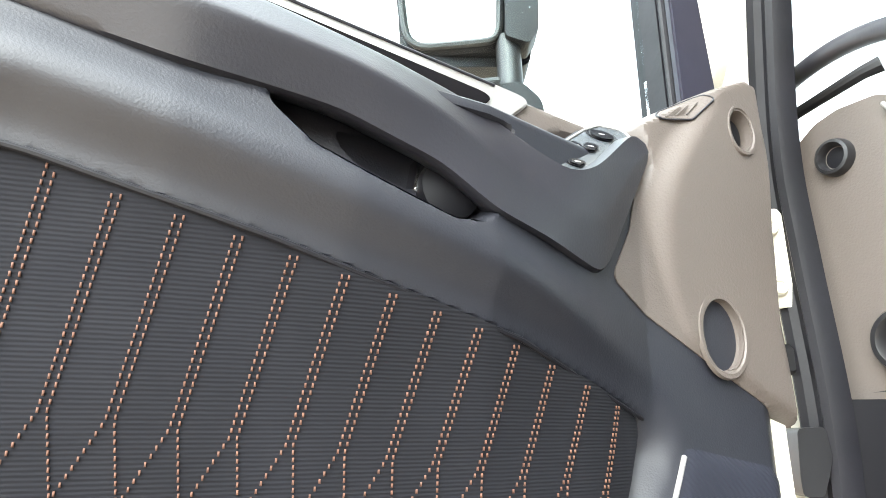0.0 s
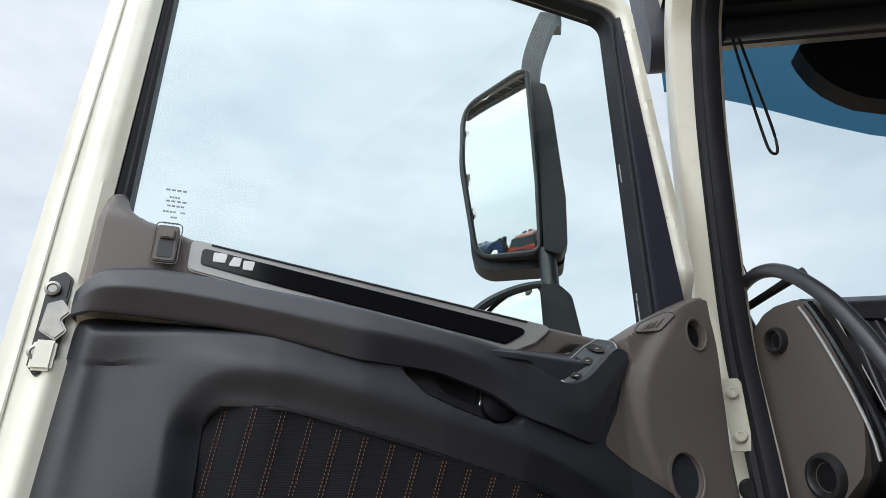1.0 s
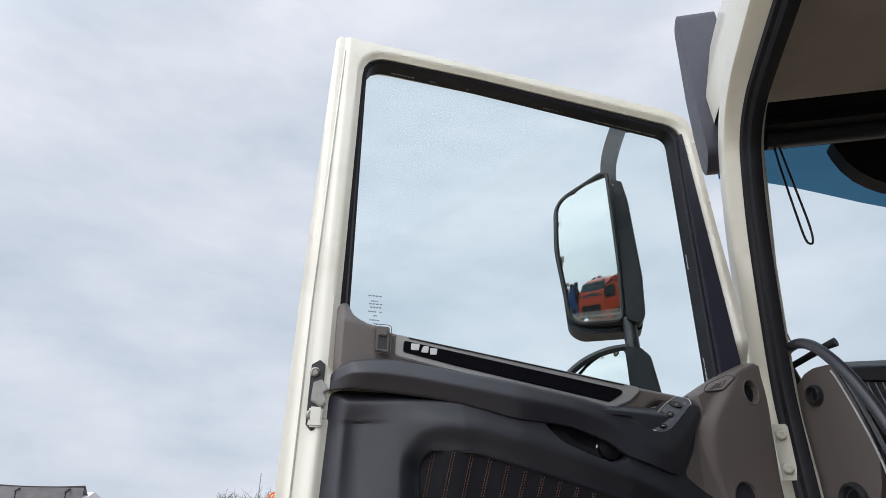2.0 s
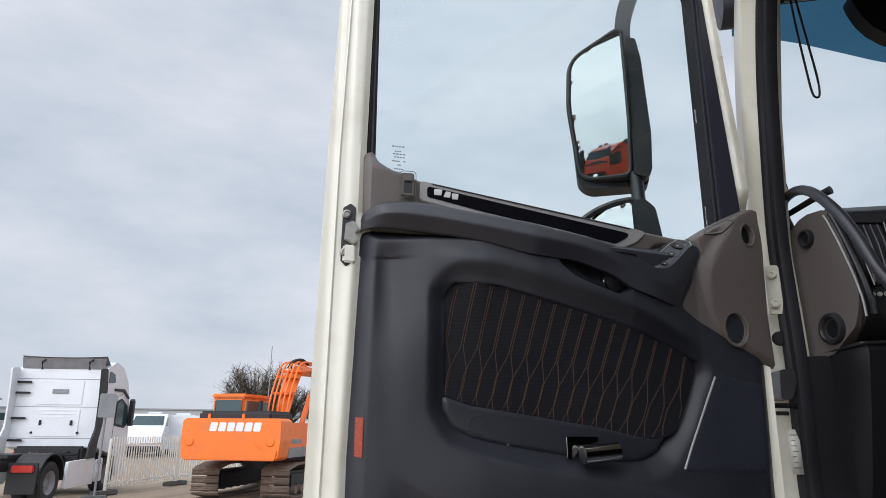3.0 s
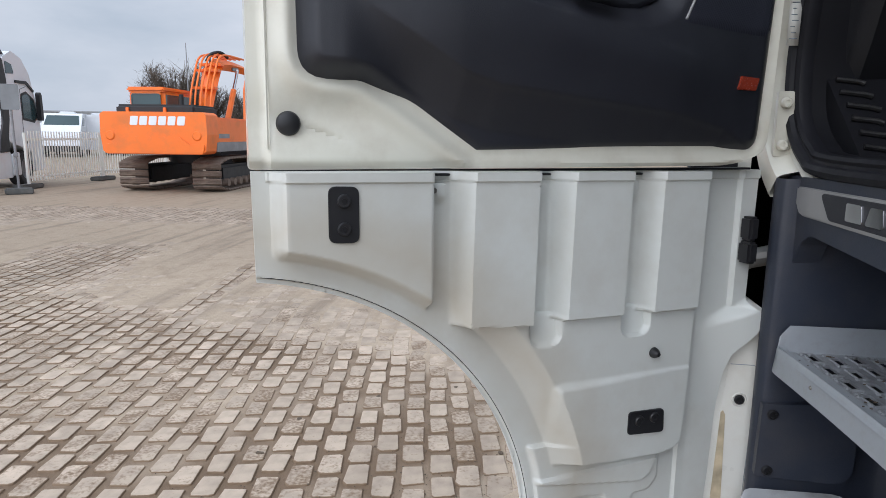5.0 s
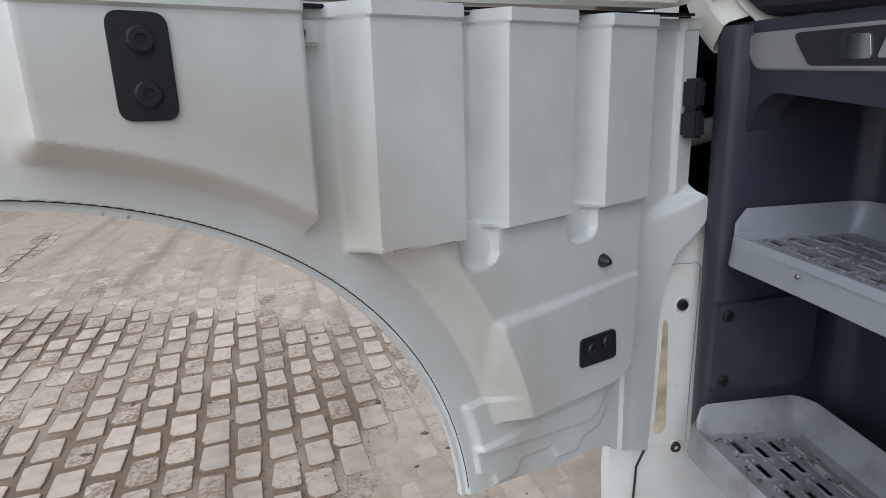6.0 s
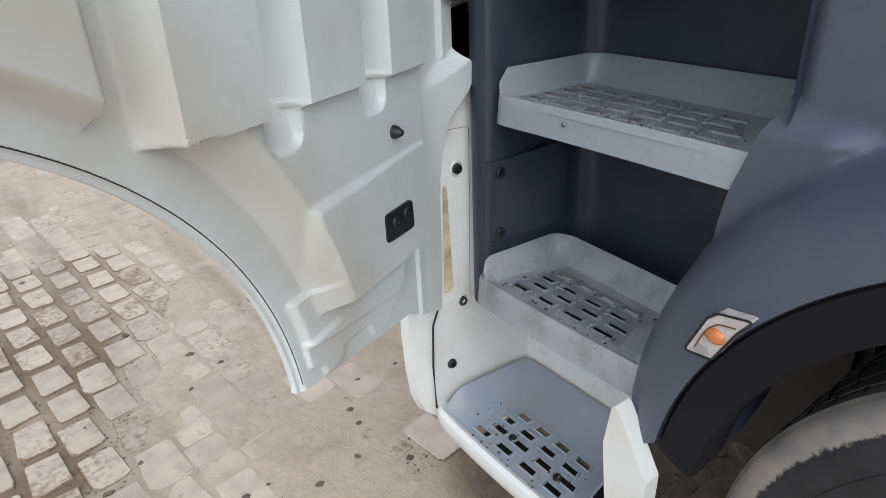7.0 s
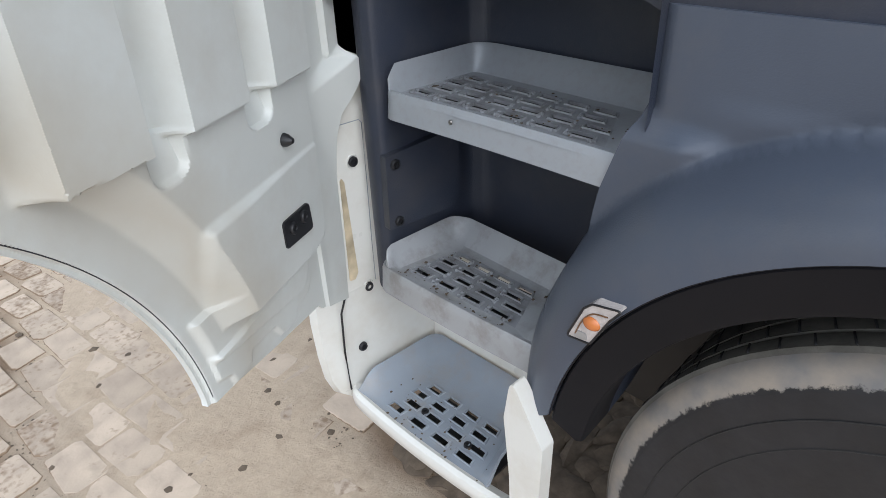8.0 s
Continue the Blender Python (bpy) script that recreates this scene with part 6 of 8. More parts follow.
# side marker, set in the fender's lip
MK = Matrix.Translation((0.286, 0, 0)) @ SIDE
marker = part("side_marker", prism(fillet([(0.265, 0.917), (0.243, 0.971), (0.231, 0.983), (0.190, 0.991), (0.206, 0.968), (0.229, 0.921)], [0.004, 0.008, 0.008, 0.003, 0.01, 0.006]), MK, 0.02, 0.003, 3), mat("lens_clear", (0.46, 0.42, 0.40), 0.10, vary=0.15, scale=60, bump=0.5, bump_scale=300), cab, "clear side marker lamp with amber bulb")
part("amber_bulb", turned([(0, 0.0062), (0.004, 0.0058), (0.0078, 0.0040), (0.0100, 0.0012), (0.0104, 0.0)], Matrix.Translation((0.2862, 0.230, 0.953)) @ Matrix.Rotation(radians(-90), 4, "Y") @ Matrix.Diagonal((1.0, 1.25, 1, 1)), 22), mat("amber_lens", (0.50, 0.16, 0.045), 0.18, vary=0.1, scale=60), marker, "amber bulb")
part("reflector_edge", tube(spline([(0.2852, 0.252, 0.927), (0.2850, 0.243, 0.952), (0.2850, 0.229, 0.969), (0.2852, 0.208, 0.974)], 5), 0.0011, 6, up=(1, 0, 0)), mat("lamp_bronze", (0.20, 0.11, 0.06), 0.3, 0.4, vary=0.1, scale=60), marker, "bronze edge of the reflector")
part("marker_cap", prism(fillet([(0.256, 0.921), (0.248, 0.934), (0.236, 0.934), (0.233, 0.924)], 0.003), Matrix.Translation((0.2848, 0, 0)) @ SIDE, 0.004, 0.001), M_SILVER, marker)
part("marker_frame", tube([(0.2855, y, z) for y, z in fillet([(0.265, 0.917), (0.243, 0.971), (0.231, 0.983), (0.190, 0.991), (0.206, 0.968), (0.229, 0.921)], [0.004, 0.008, 0.008, 0.003, 0.01, 0.006])], 0.0016, 6, closed=True, up=(1, 0, 0)), M_BLACK, marker, "dark rim of the lamp")

# dark chassis under the cab
for name, c in (("chassis_rail", (0.80, -2.8, 0.62, 1.15, 1.0, 0.92)), ("chassis_rail", (1.9, -2.8, 0.62, 2.25, 1.0, 0.92)), ("front_underride", (0.72, 0.20, 0.42, 2.5, 0.95, 0.90)), ("wheelhouse_wall", (0.82, -0.95, 0.55, 2.4, -0.85, 1.3)), ("engine_tunnel", (0.78, -0.9, 0.95, 2.6, 0.9, 1.36)), ("front_axle", (1.1, -0.42, 0.42, 2.0, -0.20, 0.62))):
    part(name, box(*c, 0.02), M_BLACK, cab)

# wheel
TYRE = mat("tyre_rubber", (0.017, 0.017, 0.018), 0.62, vary=0.25, scale=18, bump=0.15, bump_scale=150)

TREAD = mat("tread_rubber", (0.150, 0.142, 0.122), 0.78, vary=0.25, scale=22, bump=0.3, bump_scale=160, dirt=(0.045, 0.043, 0.04), dirt_amount=0.6, dirt_scale=14)
HUB = Vector((0.56, -0.255, 0.520))


def dusty_tyre():
    """Black sidewall rubber whose shoulder is caked with tan road dust, crumbling off along a ragged edge."""
    m = mat("dusty_tyre_rubber", (0.014, 0.014, 0.016), 0.55, vary=0.25, scale=18, bump=0.15, bump_scale=150)
    n, l = m.node_tree.nodes, m.node_tree.links
    b = n["Principled BSDF"]
    old = b.inputs["Base Color"].links[0].from_socket
    co = n.new("ShaderNodeTexCoord")
    flat = n.new("ShaderNodeVectorMath")
    flat.operation = "MULTIPLY"
    flat.inputs[1].default_value = (0, 1, 1)
    far = n.new("ShaderNodeVectorMath")
    far.operation = "DISTANCE"
    far.inputs[1].default_value = (0, HUB.y, HUB.z)
    l.new(co.outputs["Object"], flat.inputs[0])
    l.new(flat.outputs["Vector"], far.inputs[0])
    crumb = n.new("ShaderNodeTexNoise")
    crumb.inputs["Scale"].default_value = 60
    crumb.inputs["Detail"].default_value = 8
    crumb.inputs["Roughness"].default_value = 0.7
    l.new(co.outputs["Object"], crumb.inputs["Vector"])
    edge = n.new("ShaderNodeMath")
    edge.operation = "MULTIPLY_ADD"
    edge.inputs[1].default_value = 0.030
    l.new(crumb.outputs["Fac"], edge.inputs[0])
    l.new(far.outputs["Value"], edge.inputs[2])
    cut = n.new("ShaderNodeMapRange")
    cut.inputs["From Min"].default_value, cut.inputs["From Max"].default_value = 0.4795, 0.4835
    l.new(edge.outputs["Value"], cut.inputs["Value"])
    tone = n.new("ShaderNodeTexNoise")
    tone.inputs["Scale"].default_value = 22
    tone.inputs["Detail"].default_value = 9
    l.new(co.outputs["Object"], tone.inputs["Vector"])
    ramp = n.new("ShaderNodeValToRGB")
    ramp.color_ramp.elements[0].position, ramp.color_ramp.elements[1].position = 0.32, 0.68
    ramp.color_ramp.elements[0].color, ramp.color_ramp.elements[1].color = (0.20, 0.195, 0.19, 1), (0.33, 0.285, 0.235, 1)
    l.new(tone.outputs["Fac"], ramp.inputs["Fac"])
    mix = n.new("ShaderNodeMix")
    mix.data_type = "RGBA"
    l.new(cut.outputs["Result"], mix.inputs["Factor"])
    l.new(old, mix.inputs["A"])
    l.new(ramp.outputs["Color"], mix.inputs["B"])
    l.new(mix.outputs["Result"], b.inputs["Base Color"])
    return m


DUSTY = dusty_tyre()
AX = Matrix.Translation(HUB) @ Matrix.Rotation(radians(-90), 4, "Y")
wheel = part("wheel", turned([(0.285, 0.150), (0.300, 0.156), (0.33, 0.160), (0.36, 0.1625), (0.40, 0.1635), (0.430, 0.1625), (0.448, 0.161), (0.460, 0.159)], AX, 96), DUSTY, cab, "dusty black front tyre on a white steel rim")
part("tyre_shoulder", turned([(0.460, 0.159), (0.472, 0.1555), (0.485, 0.149), (0.494, 0.142), (0.499, 0.134)], AX, 96), DUSTY, wheel, "tan dust on the tyre shoulder")
tread_prof = [(0.499, 0.134)]
for a, b in ((0.130, 0.093), (0.088, 0.046), (0.041, -0.041), (-0.046, -0.088), (-0.093, -0.130)):
    tread_prof += [(0.505, a - 0.002), (0.506, (a + b) / 2), (0.505, b + 0.001), (0.494, b), (0.494, b - 0.004)]
part("tyre_tread", turned(tread_prof + [(0.47, -0.15), (0.30, -0.15)], AX, 96), TREAD, wheel, "worn ribbed tread")
sipes = bmesh.new()
for i in range(72):
    a = radians(i * 5)
    for x, w in ((0.111, 0.016), (0.067, 0.019), (0.0, 0.03)):
        m = AX @ Matrix.Rotation(a + x * 0.4, 4, "Z") @ Matrix.Translation((0.5055, 0, x)) @ Matrix.Rotation(radians(20), 4, "X")
        v = addbox(sipes, -0.004, -0.0015, -w, 0.0013, 0.0015, w)
        for q in v:
            q.co = m @ q.co
tagged(part("tread_siping", sipes, TYRE, wheel), "fine cuts across the tread", kind="stuff")
part("rim", turned([(0.05, 0.03), (0.14, 0.035), (0.20, 0.06), (0.24, 0.10), (0.262, 0.140), (0.275, 0.153), (0.288, 0.156), (0.292, 0.150), (0.285, 0.14)], AX, 64), M_WHITE, wheel, "white steel rim")
for k, r in enumerate((0.425, 0.385)):
    part("sidewall_rib", tube([AX @ Vector((r * math.cos(radians(5 * i)), r * math.sin(radians(5 * i)), 0.1632)) for i in range(72)], 0.0013, 6, closed=True), TYRE, wheel)

# ---- the yard ----
def far_darkening(m, colour, place):
    """Multiplies the colour darker towards far y, away from the parked cab, with a patchy edge."""
    n, l = m.node_tree.nodes, m.node_tree.links
    sp = n.new("ShaderNodeSeparateXYZ")
    l.new(place, sp.inputs["Vector"])
    patch = n.new("ShaderNodeTexNoise")
    patch.inputs["Scale"].default_value = 0.8
    patch.inputs["Detail"].default_value = 9
    patch.inputs["Roughness"].default_value = 0.65
    l.new(place, patch.inputs["Vector"])
    edge = n.new("ShaderNodeMath")
    edge.operation = "MULTIPLY_ADD"
    edge.inputs[1].default_value = 6.0
    l.new(patch.outputs["Fac"], edge.inputs[0])
    l.new(sp.outputs["Y"], edge.inputs[2])
    ramp = n.new("ShaderNodeMapRange")
    ramp.inputs["From Min"].default_value, ramp.inputs["From Max"].default_value = 6.4, 10.5
    l.new(edge.outputs["Value"], ramp.inputs["Value"])
    far_mul = n.new("ShaderNodeMix")
    far_mul.data_type, far_mul.blend_type = "RGBA", "MULTIPLY"
    far_mul.inputs["B"].default_value = (0.74, 0.73, 0.72, 1)
    l.new(ramp.outputs["Result"], far_mul.inputs["Factor"])
    l.new(colour, far_mul.inputs["A"])
    return far_mul.outputs["Result"]


def ground_material():
    m = bpy.data.materials.new("sandy_paving")
    m.use_nodes = True
    n, l = m.node_tree.nodes, m.node_tree.links
    b = n["Principled BSDF"]
    co = n.new("ShaderNodeTexCoord")
    t1 = n.new("ShaderNodeTexNoise")
    t1.inputs["Scale"].default_value = 0.35
    t1.inputs["Detail"].default_value = 8
    t2 = n.new("ShaderNodeTexNoise")
    t2.inputs["Scale"].default_value = 14
    t2.inputs["Detail"].default_value = 10
    t2.inputs["Roughness"].default_value = 0.7
    mp = n.new("ShaderNodeMapping")
    mp.inputs["Rotation"].default_value = (0, 0, radians(6))
    mp.inputs["Scale"].default_value = (1.6, 0.10, 1)
    t3 = n.new("ShaderNodeTexNoise")
    t3.inputs["Scale"].default_value = 2.2
    t3.inputs["Detail"].default_value = 7
    l.new(co.outputs["Object"], t1.inputs["Vector"])
    l.new(co.outputs["Object"], t2.inputs["Vector"])
    l.new(co.outputs["Object"], mp.inputs["Vector"])
    l.new(mp.outputs["Vector"], t3.inputs["Vector"])
    r1 = n.new("ShaderNodeValToRGB")
    r1.color_ramp.elements[0].position, r1.color_ramp.elements[1].position = 0.30, 0.72
    r1.color_ramp.elements[0].color, r1.color_ramp.elements[1].color = (0.395, 0.310, 0.222, 1), (0.540, 0.430, 0.318, 1)
    add = n.new("ShaderNodeMath")
    add.operation = "MULTIPLY_ADD"
    add.inputs[1].default_value, add.inputs[2].default_value = 0.55, 0.0
    l.new(t2.outputs["Fac"], add.inputs[0])
    add2 = n.new("ShaderNodeMath")
    add2.operation = "MULTIPLY_ADD"
    add2.inputs[1].default_value = 0.45
    l.new(t1.outputs["Fac"], add2.inputs[0])
    l.new(add.outputs["Value"], add2.inputs[2])
    l.new(add2.outputs["Value"], r1.inputs["Fac"])
    r3 = n.new("ShaderNodeValToRGB")
    r3.color_ramp.elements[0].position, r3.color_ramp.elements[1].position = 0.52, 0.66
    r3.color_ramp.elements[0].color, r3.color_ramp.elements[1].color = (0, 0, 0, 1), (0.5, 0.5, 0.5, 1)
    l.new(t3.outputs["Fac"], r3.inputs["Fac"])
    mix = n.new("ShaderNodeMix")
    mix.data_type = "RGBA"
    mix.inputs["B"].default_value = (0.16, 0.125, 0.095, 1)
    l.new(r3.outputs["Color"], mix.inputs["Factor"])
    l.new(r1.outputs["Color"], mix.inputs["A"])
    # brown damp patches trodden into the sand
    t4 = n.new("ShaderNodeTexNoise")
    t4.inputs["Scale"].default_value = 4.2
    t4.inputs["Detail"].default_value = 9
    t4.inputs["Roughness"].default_value = 0.68
    l.new(co.outputs["Object"], t4.inputs["Vector"])
    r4 = n.new("ShaderNodeValToRGB")
    r4.color_ramp.elements[0].position, r4.color_ramp.elements[1].position = 0.50, 0.64
    r4.color_ramp.elements[0].color, r4.color_ramp.elements[1].color = (0, 0, 0, 1), (0.36, 0.36, 0.36, 1)
    l.new(t4.outputs["Fac"], r4.inputs["Fac"])
    damp = n.new("ShaderNodeMix")
    damp.data_type = "RGBA"
    damp.inputs["B"].default_value = (0.255, 0.180, 0.118, 1)
    l.new(r4.outputs["Color"], damp.inputs["Factor"])
    l.new(mix.outputs["Result"], damp.inputs["A"])
    # damp mud lies in the hollows between the blocks
    sep = n.new("ShaderNodeSeparateXYZ")
    l.new(co.outputs["Object"], sep.inputs["Vector"])
    hz = n.new("ShaderNodeMapRange")
    hz.inputs["From Min"].default_value, hz.inputs["From Max"].default_value = -0.0045, 0.0005
    l.new(sep.outputs["Z"], hz.inputs["Value"])
    mud = n.new("ShaderNodeMix")
    mud.data_type = "RGBA"
    mud.inputs["A"].default_value = (0.190, 0.128, 0.080, 1)
    l.new(hz.outputs["Result"], mud.inputs["Factor"])
    l.new(damp.outputs["Result"], mud.inputs["B"])
    l.new(far_darkening(m, mud.outputs["Result"], co.outputs["Object"]), b.inputs["Base Color"])
    b.inputs["Roughness"].default_value = 0.8
    bp = n.new("ShaderNodeBump")
    bp.inputs["Strength"].default_value = 0.7
    bp.inputs["Distance"].default_value = 0.012
    l.new(t2.outputs["Fac"], bp.inputs["Height"])
    bp2 = n.new("ShaderNodeBump")
    bp2.inputs["Strength"].default_value = 0.6
    bp2.inputs["Distance"].default_value = 0.05
    l.new(t4.outputs["Fac"], bp2.inputs["Height"])
    l.new(bp2.outputs["Normal"], bp.inputs["Normal"])
    l.new(bp.outputs["Normal"], b.inputs["Normal"])
    return m


M_GROUND = ground_material()


def ramp01(a, b, v):
    return max(0.0, min(1.0, (v - a) / (b - a)))


def yard(x, y):
    """How the yard lies at a place: silt (0 bare joints, 1 sand over the blocks) and how far the joints stand open."""
    wob = 0.22 * noise.noise(Vector((x * 1.4, y * 1.4, 2.0))) + 0.10 * noise.noise(Vector((x * 5, y * 5, 7.0)))
    far_edge = y - (3.34 - 0.40 * (x + 0.05))
    side = min(0.10, -0.29 + 0.45 * (y - 1.78))
    open_joint = ramp01(0.10, -0.10, far_edge + wob) * ramp01(0.12, -0.12, x - side + 0.6 * wob)
    # wheel paths along the yard, washed bare: a wide one and a single dark course
    lane = x + 0.10 * (y - 5.0)
    tracks = ramp01(0.95, 0.55, abs(lane + 5.1) + wob) * ramp01(8.5, 7.0, y) * ramp01(2.2, 3.2, y)
    course = ramp01(0.16, 0.08, abs(lane + 2.85) + 0.3 * wob) * ramp01(7.2, 6.4, y) * ramp01(3.0, 3.6, y)
    open_joint = max(open_joint, 0.85 * tracks, course)
    patch = noise.noise(Vector((x * 0.8 + 3.1, y * 0.8, 0.0)))
    grain = noise.noise(Vector((x * 3.3, y * 3.3, 4.0)))
    bare = 0.16 + 0.34 * patch + 0.30 * grain
    sandy = 0.91 - 0.09 * ramp01(2.7, 3.5, y) + 0.10 * ramp01(3.8, 5.0, y) + 0.20 * patch + 0.20 * grain
    silt = bare * open_joint + (sandy + 0.25 * ramp01(5.2, 7.0, y)) * (1 - open_joint)
    # churned mud under the cab; its dark colour also stands in for the cab's shade
    silt *= 1 - ramp01(0.34, 0.46, x + 0.5 * wob) * ramp01(1.25, 1.0, y + 0.5 * wob)
    return max(0.0, min(1.0, silt)), open_joint


def ground_height(x, y):
    if not (-9 < x < 1.7 and 0.3 < y < 10.5):
        return 0.0
    silt, op = yard(x, y)
    edge = min(ramp01(-9, -8, x), ramp01(1.7, 1.2, x), ramp01(0.3, 0.6, y), ramp01(10.5, 9.5, y))
    return edge * (-0.0055 + 0.0125 * silt + 0.0015 * noise.noise(Vector((x * 9, y * 9, 1.0))))


gb = bmesh.new()
outer_x = [-2000, -400, -120, -40, -16, -11]
xs = outer_x + [-9.3 + 0.05 * i for i in range(223)] + [2.5, 4, 8, 16, 40, 120, 400, 2000]
ys = [-2000, -400, -120, -40, -16, -8, -4, -2, -1, 0] + [0.25 + 0.05 * i for i in range(210)] + [12, 16, 24, 40, 120, 400, 2000]
strip([[(x, y, ground_height(x, y)) for x in xs] for y in ys], gb)
ground = new("ground", finish(gb, "ground", M_GROUND))
tagged(ground, "sandy, worn block-paved lorry yard with muddy joints and tyre marks", "ground", kind="structure")

# ---- vehicles and things round the yard ----
M_VWHITE = mat("vehicle_white", (0.72, 0.74, 0.77), 0.35, vary=0.03, scale=0.8, dirt=(0.5, 0.48, 0.45), dirt_amount=0.3, dirt_scale=1.5)
M_VBLACK = mat("vehicle_black", (0.011, 0.011, 0.013), 0.55, vary=0.2, scale=2)
M_VGLASS = mat("vehicle_glass", (0.03, 0.06, 0.065), 0.08, vary=0.1, scale=1)
M_VTYRE = mat("vehicle_tyre", (0.022, 0.022, 0.024), 0.8, vary=0.3, scale=6)
M_VGREY = mat("vehicle_grey", (0.22, 0.22, 0.23), 0.5, vary=0.2, scale=3)
M_TAIL = mat("tail_red", (0.45, 0.03, 0.02), 0.3, vary=0.1, scale=20)
M_TRACK = mat("track_steel", (0.17, 0.125, 0.10), 0.7, 0.3, vary=0.3, scale=9, dirt=(0.25, 0.19, 0.14), dirt_amount=0.7, dirt_scale=6)
M_CONC = mat("grey_block", (0.10, 0.10, 0.095), 0.85, vary=0.25, scale=6)
M_FENCE = mat("fence_cream", (0.80, 0.785, 0.73), 0.5, vary=0.06, scale=3)
M_ORED = mat("lorry_orange_red", (0.78, 0.085, 0.03), 0.3, vary=0.04, scale=1)
M_BLUE = mat("lorry_blue", (0.02, 0.10, 0.38), 0.3, vary=0.05, scale=1)


def lpart(name, bm, material, parent, label="", sharp=35):
    return part(name, bm, material, parent, label, True, sharp)


def road_wheel(parent, x, y, r, w, side):
    """side -1: its face looks towards -x."""
    m = Matrix.Translation((x, y, r)) @ Matrix.Rotation(radians(90 * side), 4, "Y")
    wh = lpart("wheel", turned([(r * 0.55, w / 2 - 0.02), (r * 0.62, w / 2), (r * 0.9, w / 2), (r * 0.985, w / 2 - 0.03), (r, w / 2 - 0.07), (r, -w / 2 + 0.07), (r * 0.9, -w / 2)], m, 32), M_VTYRE, parent, "dark tyre")
    lpart("rim", turned([(0, w / 2 - 0.10), (r * 0.2, w / 2 - 0.09), (r * 0.24, w / 2 - 0.12), (r * 0.42, w / 2 - 0.10), (r * 0.5, w / 2 - 0.03), (r * 0.56, w / 2 - 0.005), (r * 0.57, w / 2 - 0.05)], m, 24), M_VGREY, wh, "grey steel rim")
    for i in range(8):
        a = 2 * math.pi * i / 8
        lpart("wheel_nut", turned([(0, 0.02), (0.018, 0.02), (0.018, 0)], m @ Matrix.Translation((r * 0.33 * math.cos(a), r * 0.33 * math.sin(a), w / 2 - 0.11)), 6), M_VGREY, wh)
    return wh


def tractor_unit(m, paint, label, roof=1.0, group=""):
    """A lorry tractor unit that heads along +y; origin on the ground under the middle of the cab's back wall. Right side is +x."""
    t = thing("tractor_unit", label, "lorry", m, group)
    prof = fillet([(0.0, 1.26), (0.0, 3.30 * roof), (0.55, 3.52 * roof), (1.15, 3.40 * roof), (1.62, 3.02 * roof), (1.95, 2.35), (2.12, 1.60), (2.15, 0.42), (1.50, 0.40), (1.42, 0.95)], [0.05, 0.10, 0.15, 0.3, 0.3, 0.2, 0.1, 0.15, 0.08, 0.1])
    body = lpart("cab_body", prism(prof, Matrix.Translation((-1.22, 0, 0)) @ SIDE, 2.44, 0.045, 3), paint, t, "painted cab shell")
    # back wall pressings and fittings
    for z0, z1 in ((1.55, 2.30), (2.42, 3.10)):
        lpart("back_pressing", box(-0.62, -0.016, z0, 0.62, 0.01, z1, 0.012, 3), paint, t)
    for z in (2.06, 2.16, 2.26):
        lpart("pressing_rib", box(-0.42, -0.026, z, 0.42, -0.01, z + 0.030, 0.006), paint, t)
    for x in (-0.42, 0.42):
        lpart("lift_handle", box(x - 0.035, -0.05, 1.86, x + 0.035, -0.02, 2.0, 0.012), M_VBLACK, t, "black catch")
    for x in (-0.62, 0.62):
        lpart("back_bolt", turned([(0, 0.03), (0.03, 0.03), (0.035, 0)], pose(x, -0.015, 1.66, 90), 12), M_VBLACK, t)
    lpart("rear_plate", box(-0.22, -0.045, 2.74, 0.22, -0.025, 2.86, 0.008), M_VGREY, t, "small grey plate with bars")
    for z in (1.50, 2.36, 3.14):
        lpart("back_seam", box(-1.2, -0.006, z, 1.2, 0.004, z + 0.014, 0.002), M_VGREY, t)
    for z in (1.42, 2.02, 2.72, 3.02):
        lpart("side_clip", box(-1.26, -0.10, z, -0.80, -0.03, z + 0.06, 0.02), M_VBLACK, t, "black deflector clip")
    # side deflectors and roof spoiler
    defl = fillet([(-0.62, 0.98), (-0.56, 1.35), (-0.30, 1.80), (-0.33, 2.6), (-0.44, 3.42), (-0.05, 3.46), (0.10, 2.9), (0.08, 1.9), (-0.06, 1.45), (-0.10, 1.0)], [0.06, 0.2, 0.4, 0.4, 0.06, 0.10, 0.5, 0.4, 0.2, 0.05])
    lpart("side_deflector", prism(defl, Matrix.Translation((1.19, 0, 0)) @ SIDE, 0.05, 0.012), M_VBLACK, t, "black side air deflector")
    lpart("side_deflector", prism(defl, Matrix.Translation((-1.24, 0, 0)) @ SIDE, 0.05, 0.012), paint, t, "painted side air deflector")
    spo = [[(-1.18 + 2.36 * i / 10, -0.20 + 0.12 * abs(i - 5) / 5, 3.62 * roof - 0.05 * (1 - (abs(i - 5) / 5) ** 2)), (-1.16 + 2.32 * i / 10, 0.25, 3.42 * roof), (-1.1 + 2.2 * i / 10, 0.75, 3.44 * roof)] for i in range(11)]
    lpart("roof_spoiler", strip([[r[k] for r in spo] for k in range(3)]), M_VGREY, t, "grey roof air deflector")
    lpart("spoiler_back", strip([[(-1.15, -0.02, 3.28 * roof), (0, -0.02, 3.28 * roof), (1.15, -0.02, 3.28 * roof)], [(-1.16, -0.10, 3.56 * roof), (0, -0.16, 3.55 * roof), (1.16, -0.10, 3.56 * roof)]]), M_VGREY, t)
